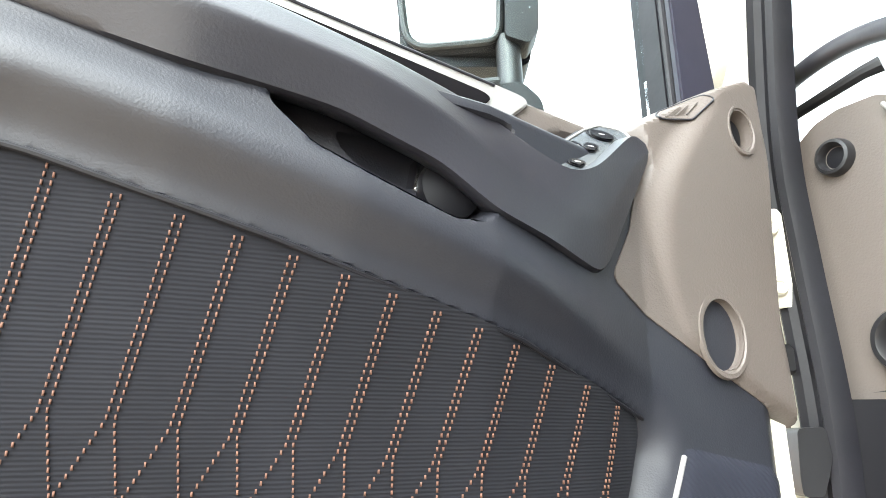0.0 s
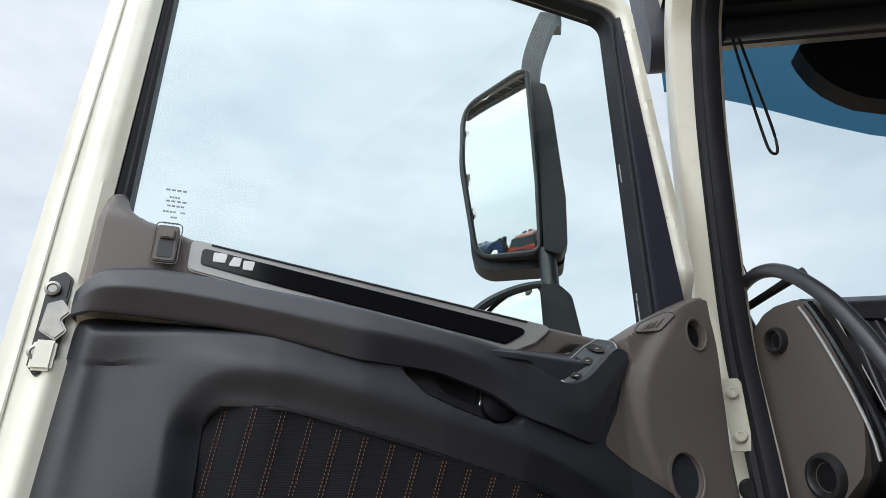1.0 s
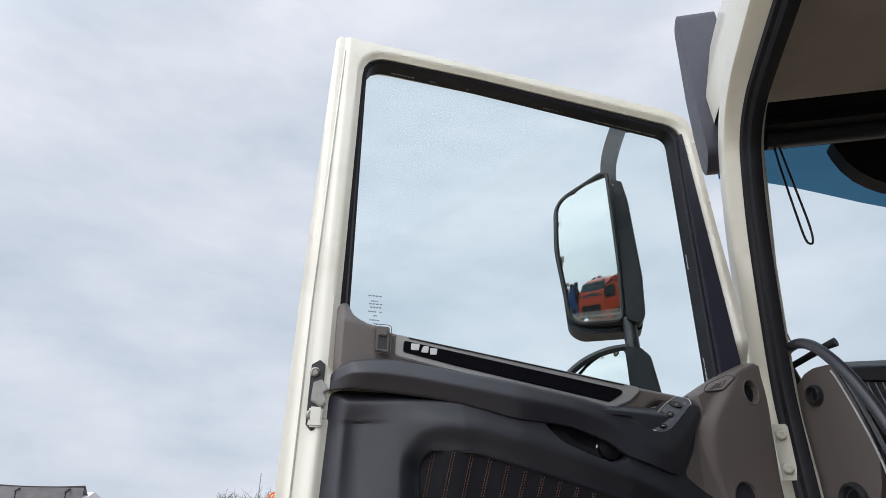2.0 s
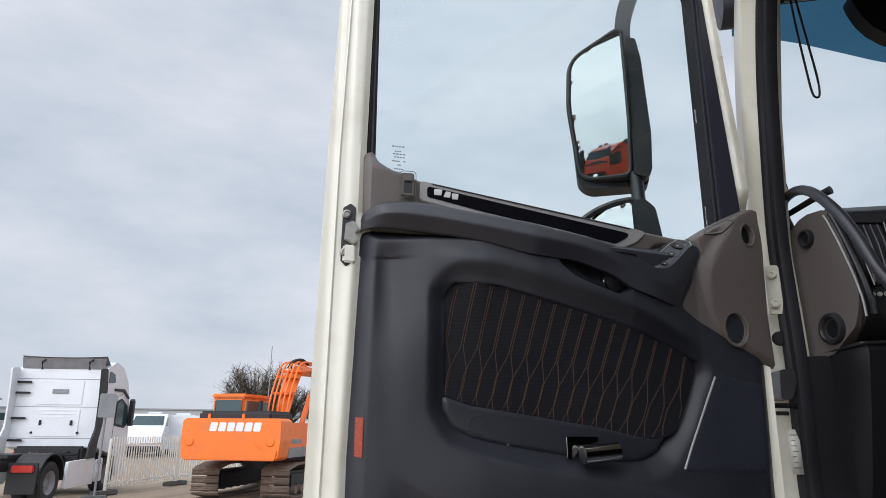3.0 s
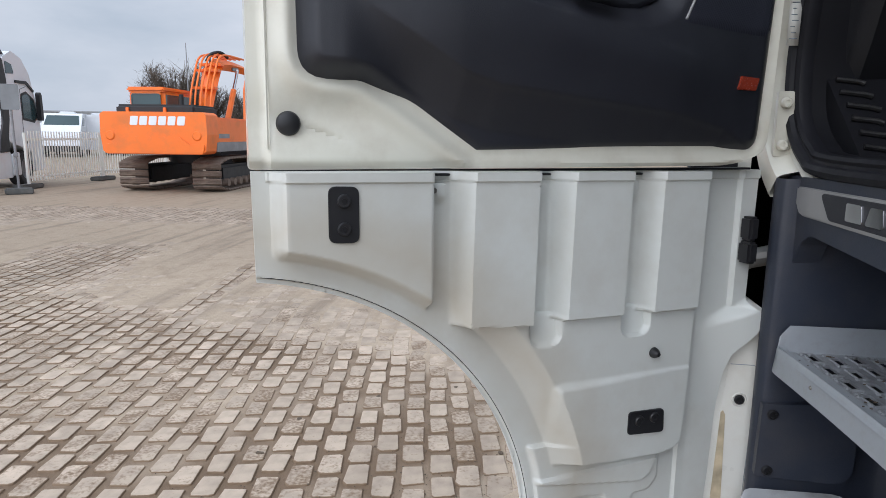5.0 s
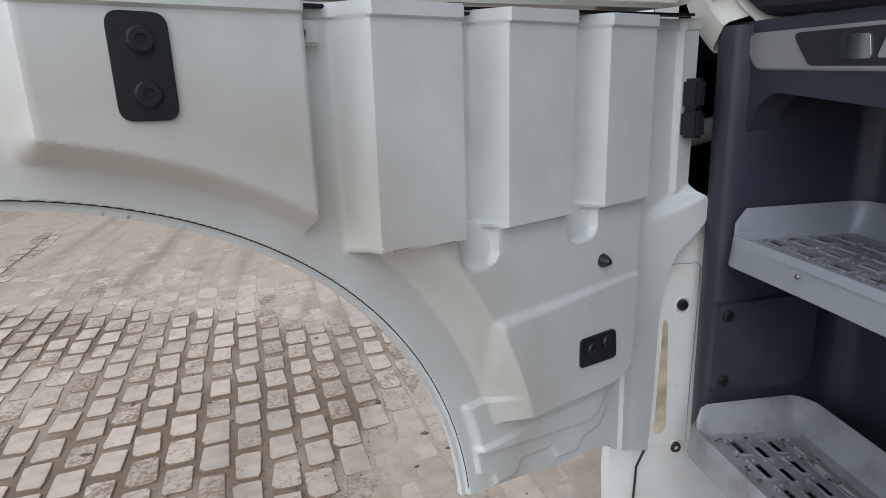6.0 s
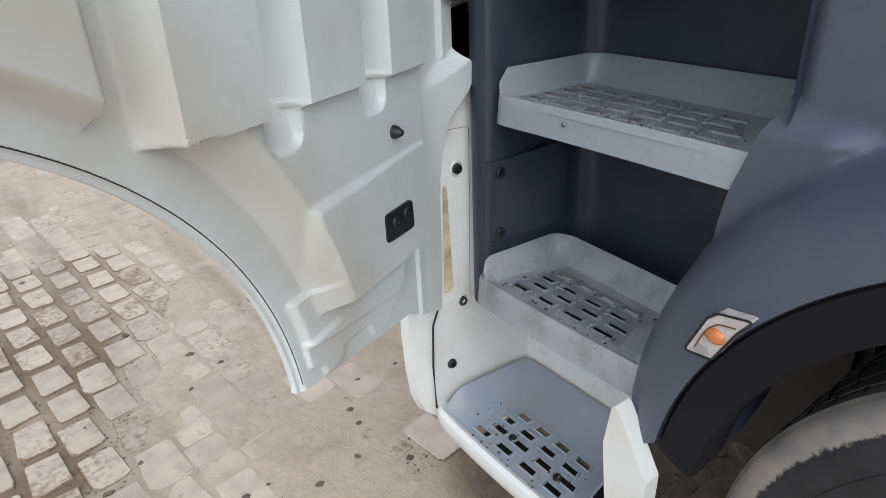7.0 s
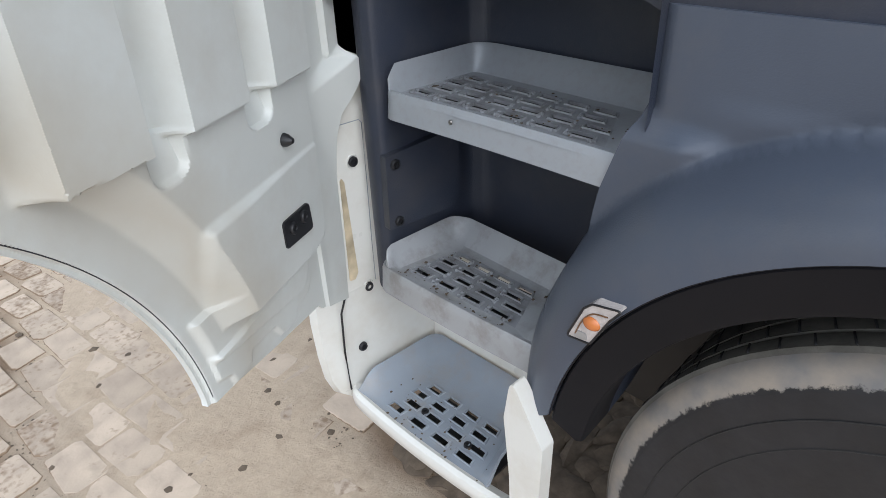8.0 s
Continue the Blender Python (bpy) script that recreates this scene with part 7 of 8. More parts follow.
    for x in (-0.55, 0.75):
        lpart("spoiler_strut", tube([(x, -0.14, 3.24 * roof), (x, -0.2, 3.45 * roof), (x + 0.05, -0.1, 3.52 * roof)], 0.03, 8), M_VBLACK, t)
    # right side: door, window, sleeper light, mirror
    for sx in (1, -1):
        fx = 1.222 * sx
        mside = Matrix.Translation((fx if sx > 0 else fx - 0.012, 0, 0)) @ SIDE
        lpart("side_window", prism(fillet([(0.98, 1.92), (0.98, 2.52), (1.30, 2.60), (1.74, 2.42), (1.88, 1.96), (1.70, 1.86)], 0.07), mside, 0.012, 0.004), M_VGLASS, t, "green-tinted side window")
        lpart("window_surround", prism(fillet([(0.93, 1.86), (0.93, 2.58), (1.30, 2.67), (1.79, 2.47), (1.95, 1.96), (1.72, 1.79)], 0.08), Matrix.Translation((1.219 * sx if sx > 0 else -1.226, 0, 0)) @ SIDE, 0.007, 0.002), M_VBLACK, t)
        lpart("door_handle", box(fx - 0.02, 1.0, 1.20, fx + 0.02, 1.18, 1.30, 0.02), M_VBLACK, t, "black door handle")
        lpart("sleeper_window", prism(fillet([(0.12, 3.06), (0.14, 3.40), (0.50, 3.34), (0.62, 3.10)], 0.05), mside, 0.012, 0.004), M_VGLASS, t)
        lpart("side_step_panel", prism(fillet([(0.05, 0.35), (0.05, 0.93), (0.48, 0.98), (0.52, 0.35)], 0.05), Matrix.Translation((1.18 if sx > 0 else -1.23, 0, 0)) @ SIDE, 0.05, 0.012), paint, t)
        mr = lpart("mirror", prism(fillet([(1.86, 1.86), (1.84, 2.62), (1.93, 2.70), (2.02, 2.6), (2.04, 1.86)], 0.06), Matrix.Translation((1.25 if sx > 0 else -1.37, 0, 0)) @ SIDE, 0.12, 0.03), M_VBLACK, t, "black mirror housing")
        lpart("door_line", tube([(fx, 0.90, 0.98), (fx, 0.90, 2.70), (fx, 1.30, 2.80)], 0.008, 6), M_VBLACK, t)
    lpart("sun_visor", prism(fillet([(0.62, 2.86), (1.30, 2.86), (1.75, 2.66), (1.78, 2.72), (1.32, 2.95), (0.62, 2.93)], 0.02), Matrix.Translation((1.222, 0, 0)) @ SIDE, 0.035, 0.008), M_VBLACK, t, "black rail over the door")
    lpart("windscreen", strip([[(x, 1.665 + 0.27 * k - 0.03 * abs(x), 2.98 - 0.62 * k) for x in (-1.1, -0.5, 0, 0.5, 1.1)] for k in (0.0, 0.5, 1.0, 1.45)]), M_VGLASS, t, "dark windscreen")
    lpart("grille", box(-0.9, 2.12, 0.62, 0.9, 2.18, 1.52, 0.03), M_VBLACK, t, "black front grille")
    for x in (-0.95, 0.95):
        lpart("headlamp", box(x - 0.18, 2.10, 0.55, x + 0.18, 2.19, 0.78, 0.04), M_VGLASS, t, "clear headlamp")
    lpart("beacon", tube([(0.6, 1.2, 3.42 * roof), (0.6, 1.55, 3.24 * roof)], 0.05, 10), M_SILVER, t, "chrome roof horn")
    # chassis behind
    for x in (-0.42, 0.42):
        lpart("chassis_rail", box(x - 0.06, -4.2, 0.80, x + 0.06, 1.2, 1.04, 0.01), M_VBLACK, t, "black chassis rail")
    lpart("fifth_wheel", prism(fillet([(-0.5, 1.10), (-0.5, 1.18), (0.5, 1.18), (0.5, 1.10)], 0.02), pose(0, -3.1, 0), 0.9, 0.01), M_VBLACK, t, "greasy black fifth wheel")
    for sx in (1, -1):
        arch = [(-2.35 + 0.64 * math.cos(radians(a)), 0.60 + 0.60 * math.sin(radians(a))) for a in np.linspace(-8, 188, 22)]
        inner_a = [(-2.35 + 0.60 * math.cos(radians(a)), 0.60 + 0.56 * math.sin(radians(a))) for a in np.linspace(188, -8, 22)]
        lpart("rear_mudguard", prism(arch + inner_a, Matrix.Translation((0.55 if sx > 0 else -1.2, 0, 0)) @ SIDE, 0.65, 0.0), M_VBLACK, t, "black rear mudguard")
        lpart("tail_lamp", box(0.62 * sx - 0.0, -3.12, 0.78, 1.12 * sx, -3.02, 0.94, 0.02), M_TAIL, t, "red tail lamp")
        lpart("mud_flap", box(0.52 * sx, -3.06, 0.30, 1.2 * sx, -3.02, 1.0, 0.01), M_VBLACK, t)
        lpart("side_skirt", prism(fillet([(-1.62, 0.30), (-1.55, 0.95), (0.0, 1.0), (0.05, 0.30)], 0.05), Matrix.Translation((1.12 if sx > 0 else -1.20, 0, 0)) @ SIDE, 0.08, 0.02), paint, t, "painted side fairing")
        road_wheel(t, 1.02 * sx, -2.35, 0.5, 0.32, sx)
        road_wheel(t, 0.68 * sx, -2.35, 0.5, 0.30, sx)
        road_wheel(t, 1.02 * sx, 0.95, 0.5, 0.32, sx)
    rnd2 = random.Random(3)
    for i in range(9):
        x = -0.9 + i * 0.2
        lpart("air_line", tube(spline([(x, -0.04, 1.25), (x + 0.08, -0.35, 1.05 + 0.1 * rnd2.random()), (x * 0.5, -0.8, 1.10)], 5), 0.018, 6), (M_TAIL, M_VBLACK, mat("yellow_hose", (0.5, 0.4, 0.05), 0.5))[i % 3 if i < 6 else 1], t, "looped air hose")
    lpart("engine_block", box(-0.9, -0.25, 0.55, 0.9, 0.9, 1.30, 0.06), M_VBLACK, t, "dark engine and gearbox")
    return t


merc = tractor_unit(pose(-14.28, 15.10, 0, 0, 0, 17) @ Matrix.Scale(0.98, 4), M_VWHITE, "white two-axle tractor unit with black deflectors parked in the yard", 1.05)


def excavator(m):
    t = thing("excavator", "orange tracked excavator parked with folded boom", "excavator", m)
    for sx in (-1, 1):
        x0, x1 = (0.62, 1.42) if sx > 0 else (-1.42, -0.62)
        pathy = []
        for i in range(72):
            a = 2 * math.pi * i / 60
            y = 2.05 + 1.72 * max(-1, min(1, 1.28 * math.cos(a)))
            z = 0.47 + 0.43 * max(-1, min(1, 1.15 * math.sin(a)))
            pathy.append((y, z))
        track = lpart("track_frame", box(x0 + 0.15, 0.75, 0.22, x1 - 0.15, 3.4, 0.72, 0.08), M_VBLACK, t, "dark track frame")
        k = 48
        P = np.array(pathy + [pathy[0]])
        s = np.concatenate([[0], np.cumsum(np.hypot(*np.diff(P, axis=0).T))])
        shoe = None
        for i in range(k):
            d = s[-1] * i / k
            y, z = np.interp(d, s, P[:, 0]), np.interp(d, s, P[:, 1])
            d2 = s[-1] * ((i + 0.4) / k)
            y2, z2 = np.interp(d2, s, P[:, 0]), np.interp(d2, s, P[:, 1])
            a = math.atan2(z2 - z, y2 - y)
            mm = Matrix.Translation(((x0 + x1) / 2, y, z)) @ Matrix.Rotation(a, 4, "X")
            if shoe is None:
                sb = bmesh.new()
                addbox(sb, -(x1 - x0) / 2, -0.092, -0.02, (x1 - x0) / 2, 0.092, 0.015)
                addbox(sb, -(x1 - x0) / 2, -0.055, 0.013, (x1 - x0) / 2, -0.035, -0.045)
                addbox(sb, -(x1 - x0) / 2, 0.035, 0.013, (x1 - x0) / 2, 0.055, -0.045)
                shoe = finish(sb, "track_shoe", M_TRACK)
            ob = new("track_shoe", shoe)
            ob.parent = track
            ob.matrix_basis = mm
        for i in range(6):
            lpart("track_roller", turned([(0, 0.1), (0.11, 0.1), (0.11, -0.1), (0, -0.1)], Matrix.Translation((x1 - 0.12 if sx > 0 else x0 + 0.12, 0.9 + i * 0.46, 0.24)) @ Matrix.Rotation(radians(90), 4, "Y"), 12), M_TRACK, t)
    lpart("turntable", turned([(0.7, 0.75), (0.7, 1.05), (0, 1.05)], pose(0, 1.95, 0), 32), M_VBLACK, t, "dark slewing ring")
    cw = lpart("counterweight", prism(fillet([(-1.37, 1.12), (-1.42, 1.55), (-1.40, 2.06), (-1.30, 2.12), (1.30, 2.12), (1.40, 2.06), (1.42, 1.55), (1.37, 1.12), (1.25, 1.04), (-1.25, 1.04)], 0.06), pose(0, -0.45, 0), 0.75, 0.07, 3), M_ORANGE, t, "orange cast counterweight")
    lpart("counterweight_step", prism(fillet([(-0.95, 1.30), (-0.7, 1.48), (0.7, 1.48), (0.95, 1.30), (1.36, 1.30), (1.30, 1.06), (-1.30, 1.06), (-1.36, 1.30)], 0.05), pose(0, -0.49, 0), 0.1, 0.03), M_ORANGE, cw)
    for x in (-1.15, 1.15):
        lpart("round_boss", turned([(0, 0.03), (0.10, 0.03), (0.13, 0.0)], pose(x, -0.45, 1.52, 90), 20), M_ORANGE, cw)
    for i in range(6):
        x = -0.62 + i * 0.25
        lpart("maker_letter_block", prism(fillet([(x, 1.78), (x + 0.205, 1.78), (x + 0.245, 2.01), (x + 0.04, 2.01)], 0.035), pose(0, -0.458, 0), 0.02, 0.004), M_VWHITE, cw, "white maker's name as plain block")
    lpart("side_body", box(0.55, 0.25, 1.10, 1.38, 3.3, 2.02, 0.06), M_ORANGE, t, "orange right side body")
    lpart("side_stripe", box(1.36, 0.2, 1.10, 1.40, 3.2, 1.36, 0.01), M_VGREY, t, "dark grey lower stripe")
    lpart("side_name", box(1.37, 0.35, 1.46, 1.392, 1.1, 1.58, 0.004), M_VGREY, t, "grey model lettering as a bar")
    lpart("engine_hood", box(-1.15, -0.15, 2.05, 1.0, 1.3, 2.32, 0.07, 3), M_VBLACK, t, "black engine hood")
    for x in (-0.8, 0.2):
        lpart("hood_hinge", box(x - 0.04, -0.2, 2.10, x + 0.04, -0.1, 2.24, 0.01), M_ORANGE, t)
    lpart("left_body", box(-1.38, 0.25, 1.10, -0.5, 1.4, 2.02, 0.06), M_ORANGE, t)
    lpart("exhaust", tube([(0.3, 0.6, 2.3), (0.3, 0.6, 2.62)], 0.06, 12), M_VBLACK, t)
    cabp = lpart("operator_cab", box(-1.38, 0.95, 1.15, -0.36, 2.70, 2.78, 0.09, 3), M_ORANGE, t, "orange operator cab")
    lpart("rear_window", box(-1.29, 0.935, 2.26, -0.45, 0.955, 2.66, 0.03), M_VGLASS, cabp, "dark rear window")
    lpart("side_window", box(-0.365, 1.05, 2.2, -0.345, 2.6, 2.64, 0.03), M_VGLASS, cabp, "dark side window")
    lpart("cab_roof", box(-1.41, 0.90, 2.70, -0.33, 2.75, 2.84, 0.05), M_ORANGE, cabp)
    lpart("handrail", tube([(1.2, 3.0, 2.0), (1.2, 3.0, 2.9), (1.2, 3.5, 2.95), (1.2, 3.6, 2.1)], 0.025, 8), M_VBLACK, t, "black handrail")
    # boom folded: main boom up and forward, stick back down
    boom = spline([(0.15, 2.3, 1.9), (0.15, 2.62, 2.68), (0.15, 2.98, 3.34), (0.15, 3.20, 3.60), (0.15, 3.60, 3.72), (0.15, 4.9, 3.76), (0.15, 6.2, 3.72)], 6)
    boom_part = lpart("boom", tube(boom, [0.20 + 0.10 * math.sin(math.pi * i / (len(boom) - 1)) for i in range(len(boom))], 4, up=(1, 0, 0), sx=0.62), M_ORANGE, t, "orange main boom", sharp=25)
    for k in (8, 14, 20):
        p = boom[k]
        lpart("pipe_clamp", box(p.x - 0.34, p.y - 0.36, p.z - 0.04, p.x + 0.34, p.y - 0.10, p.z + 0.04, 0.01), M_ORANGE, boom_part, "pipe clamp")
    lpart("boom_plate", box(0.30, 4.25, 3.60, 0.345, 4.75, 3.80, 0.01), M_VGREY, boom_part, "grey model plate")
    lpart("elbow_cap", tube(spline([(0.0, 3.02, 3.75), (0.15, 3.05, 3.97), (0.35, 3.30, 4.05), (0.45, 3.6, 3.92)], 5), 0.045, 8), M_VBLACK, boom_part)
    lpart("stick", tube([(0.15, 6.5, 4.0), (0.15, 6.3, 3.1), (0.15, 5.9, 1.4)], [0.16, 0.26, 0.15], 4, up=(1, 0, 0), sx=0.7), M_ORANGE, t, "orange stick", sharp=25)
    for x in (-0.22, 0.52):
        lpart("boom_cylinder", tube([(x, 3.0, 1.7), (x, 3.8, 2.95)], 0.09, 12), M_ORANGE, t, "orange lift cylinder")
        lpart("cylinder_rod", tube([(x, 3.75, 2.9), (x, 4.2, 3.6)], 0.05, 10), M_CHROME, t, "chrome cylinder rod")
    for i in range(5):
        x = -0.16 + i * 0.155
        off = 0.03 * (i % 2)
        hose = spline([(x, 2.02, 2.1), (x, 2.22 - off, 2.78), (x, 2.58 - off, 3.45), (x, 2.82 - off, 3.78), (x, 3.15, 3.94 + off), (x, 3.7, 4.00 + off), (x, 5.0, 4.02)], 6)
        lpart("hydraulic_pipe", tube(hose, 0.030, 8), M_ORANGE, t, "orange hydraulic pipe")
    lpart("hose_loop", tube(spline([(0.0, 3.3, 3.7), (0.0, 3.35, 4.0), (0.0, 3.7, 4.07), (0.0, 4.0, 3.92)], 6), 0.03, 6), M_VBLACK, t)
    lpart("bucket", prism(fillet([(4.6, 0.35), (4.5, 1.1), (5.0, 1.5), (5.7, 1.3), (5.75, 0.4), (5.2, 0.02)], 0.2), Matrix.Translation((-0.45, 0, 0)) @ SIDE, 1.2, 0.03), M_VBLACK, t, "dark steel bucket")
    return t


digger = excavator(pose(-8.75, 15.15, 0, 0, 0, 2) @ Matrix.Scale(0.955, 4))


def fence_panel(m, length):
    t = thing("fence_panel", "cream metal picket fence panel on black feet", "fence", m, "fence round the yard")
    for z in (0.30, 1.30):
        lpart("rail", box(0, -0.02, z - 0.03, length, 0.02, z + 0.03, 0.006), M_FENCE, t)
    for x in (0.03, length - 0.03):
        lpart("post", box(x - 0.035, -0.035, 0.06, x + 0.035, 0.035, 1.48, 0.006), M_FENCE, t)
    n = int(length / 0.115)
    me = None
    for i in range(1, n):
        x = length * i / n
        if me is None:
            pb = box(-0.017, -0.045, 0.20, 0.017, -0.022, 1.52, 0.005, 1)
            me = finish(pb, "picket", M_FENCE)
        ob = new("picket", me)
        ob.parent = t
        ob.location = (x, 0, 0)
    for x in (0.0, length):
        lpart("foot", box(x - 0.42, -0.16, 0.0, x + 0.42, 0.16, 0.13, 0.03), M_CONC, t, "black rubber foot")
    return t


fp = fence_panel(pose(-12.76, 15.47, 0, 0, 0, 92), 3.4)
copy_thing(fp, pose(-12.88, 18.9, 0, 0, 0, 85))
copy_thing(fp, pose(-12.6, 22.3, 0, 0, 0, 60))
copy_thing(fp, pose(-8.88, 25.0, 0, 0, 0, 40))
copy_thing(fp, pose(-6.20, 27.2, 0, 0, 0, 10))

post = thing("sign_post", "grey steel post with a blank grey sign panel", "sign", pose(-11.93, 14.10, 0, 0, 0, 40))
lpart("pole", tube([(0, 0, 0.08), (0, 0, 2.62)], 0.03, 10), M_VGREY, post)
lpart("panel", box(-0.19, -0.05, 2.02, 0.19, -0.03, 2.62, 0.02), mat("sign_back", (0.23, 0.24, 0.25), 0.45, vary=0.12, scale=4), post, "blank back of a grey sign panel")
lpart("base", box(-0.30, -0.22, 0.0, 0.30, 0.22, 0.14, 0.03), M_CONC, post)
lpart("clamp", box(-0.05, -0.05, 0.9, 0.05, 0.05, 1.0, 0.01), M_VGREY, post)


def van(m, label, length=5.6, height=2.5):
    t = thing("van", label, "van", m, "vans behind the fence")
    prof = fillet([(0, 0.35), (0, height), (length * 0.62, height), (length * 0.78, height - 0.62), (length * 0.97, height - 1.25), (length, 0.4)], [0.08, 0.12, 0.35, 0.2, 0.2, 0.1])
    lpart("van_body", prism(prof, Matrix.Translation((-0.98, 0, 0)) @ SIDE, 1.96, 0.08, 3), M_VWHITE, t)
    lpart("windscreen", strip([[(x, length * 0.665, height - 0.13) for x in (-0.8, 0.8)], [(x, length * 0.80, height - 0.68) for x in (-0.88, 0.88)]]), M_VGLASS, t, "dark windscreen")
    for sx in (1, -1):
        lpart("side_window", prism(fillet([(length * 0.56, height - 0.7), (length * 0.56, height - 0.25), (length * 0.64, height - 0.25), (length * 0.76, height - 0.72)], 0.05), Matrix.Translation((0.975 if sx > 0 else -0.99, 0, 0)) @ SIDE, 0.015, 0.004), M_VGLASS, t, "dark cab window")
        for y in (length * 0.18, length * 0.83):
            road_wheel(t, 0.84 * sx, y, 0.34, 0.24, sx)
    lpart("bumper", box(-0.98, length - 0.1, 0.3, 0.98, length + 0.06, 0.62, 0.05), M_VBLACK, t)
    lpart("roof_fan", box(-0.4, 1.2, height, 0.4, 2.2, height + 0.14, 0.05), M_VWHITE, t)
    return t


van(pose(-29.4, 41.2, 0, 0, 0, 208) @ Matrix.Scale(1.08, 4), "white high-roof panel van parked behind the fence", 5.8, 2.45)
van(pose(-25.6, 41.5, 0, 0, 0, 118), "long white motor caravan behind the fence", 6.6, 2.6)
van(pose(-27.0, 44.0, 0, 0, 0, 215), "white motor van beside the fence")
van(pose(-33.0, 42.5, 0, 0, 0, 190), "white box van behind the parked lorry", 6.2, 2.7)
van(pose(-36.0, 28.5, 0, 0, 0, 150), "white delivery van behind the lorry", 6.2, 2.75)


def hall(m, w, d, h, label, bays):
    t = thing("industrial_building", label, "building", m, "halls on the skyline")
    lpart("wall", box(0, 0, 0, w, d, h, 0.05), mat("sheet_cladding", (0.42, 0.43, 0.44), 0.6, vary=0.1, scale=0.1), t, "pale grey sheet wall")
    lpart("roof", box(-0.3, -0.3, h, w + 0.3, d + 0.3, h + 0.35, 0.05), mat("roof_edge", (0.30, 0.31, 0.32), 0.6, vary=0.1, scale=0.1), t, "grey roof edge")
    for i in range(bays):
        x = w * (i + 0.5) / bays
        lpart("window", box(x - w / bays * 0.22, -0.06, h * 0.55, x + w / bays * 0.22, 0.05, h * 0.82, 0.02), M_VGLASS, t, "dark window strip")
    return t


hall(pose(-135, 115, 0, 0, 0, 28), 75, 25, 5.7, "long pale industrial hall on the skyline", 9)
hall(pose(-40, 158, 0, 0, 0, 8), 80, 25, 7.0, "low grey warehouse in the distance", 10)
hall(pose(-130, 70, 0, 0, 0, 50), 40, 25, 6.5, "grey warehouse on the skyline", 5)


def bare_tree(m, height, seed, label):
    """Trunk, limbs and a crown of many fine twigs."""
    t = thing("tree", label, "tree", m, "trees on the skyline")
    r = random.Random(seed)
    trunk = tube(spline([(0, 0, 0), (0.1, 0, height * 0.2), (0.0, 0.1, height * 0.42)], 4), [0.28 - 0.02 * i for i in range(9)], 8)
    bark = mat("bark", (0.10, 0.085, 0.07), 0.9, vary=0.25, scale=4)
    lpart("trunk", trunk, bark, t)
    limbs = bmesh.new()
    twigs = bmesh.new()
    for i in range(72):
        a = r.uniform(0, 2 * math.pi)
        up = r.uniform(0.25, 1.0)
        base = Vector((0, 0, height * r.uniform(0.22, 0.42)))
        tip = Vector((math.cos(a) * height * 0.46 * (1.1 - up * 0.55), math.sin(a) * height * 0.46 * (1.1 - up * 0.55), height * (0.45 + 0.5 * up) * r.uniform(0.85, 1.0)))
        mid = base.lerp(tip, 0.5) + Vector((0, 0, -height * 0.04))
        line = spline([base, mid, tip], 4)
        tube(line, [0.10 * (1 - k / len(line)) + 0.012 for k in range(len(line))], 5, bm=limbs)
        for j in range(95):
            p = line[r.randrange(2, len(line))]
            q = p + Vector((r.gauss(0, 1), r.gauss(0, 1), r.gauss(0.5, 0.8))) * height * 0.065
            side = Vector((r.gauss(0, 1), r.gauss(0, 1), 0)).normalized() * 0.028
            v = [twigs.verts.new(c) for c in (p - side, p + side, q + side * 0.3, q - side * 0.3)]
            twigs.faces.new(v)
            for _ in range(2):
                q2 = q.lerp(p, r.random() * 0.7) + Vector((r.gauss(0, 1), r.gauss(0, 1), r.gauss(0.3, 0.8))) * height * 0.03
                b0 = q.lerp(p, r.random() * 0.5)
                v = [twigs.verts.new(c) for c in (b0 - side * 0.6, b0 + side * 0.6, q2)]
                twigs.faces.new(v)
    lpart("limbs", limbs, bark, t)
    tagged(lpart("crown", twigs, mat("twigs", (0.12, 0.095, 0.075), 0.9, vary=0.3, scale=3), t, "bare brown twigs"), kind="stuff")
    return t


bare_tree(pose(-30.2, 57.0, 0), 8.0, 1, "bare winter tree with brown twigs on the skyline")
bare_tree(pose(-27.7, 57, 0), 6.4, 2, "smaller bare winter tree on the skyline")
bare_tree(pose(-23.5, 58.0, 0), 5.6, 4, "low bare shrub-like tree on the skyline")
mast = thing("mast", "thin grey aerial mast rising above the machines", "mast", pose(-23.5, 46.0, 0))
lpart("pole", tube([(0, 0, 0), (0, 0, 8.0)], [0.06, 0.03], 8), M_VGREY, mast)

# behind the walk, seen in the wing mirror
tractor_unit(pose(-7.85, -19.4, 0, 0, 0, 22), M_ORED, "orange-red tractor unit parked behind the truck", 0.92)
tractor_unit(pose(-13.6, -23.2, 0, 0, 0, 22), M_BLUE, "blue tractor unit parked in the row behind", 0.92)
for i in range(4):
    copy_thing(fp, pose(-13.4 + 3.1 * i, -14.9 + 1.3 * i, 0, 0, 0, 23))

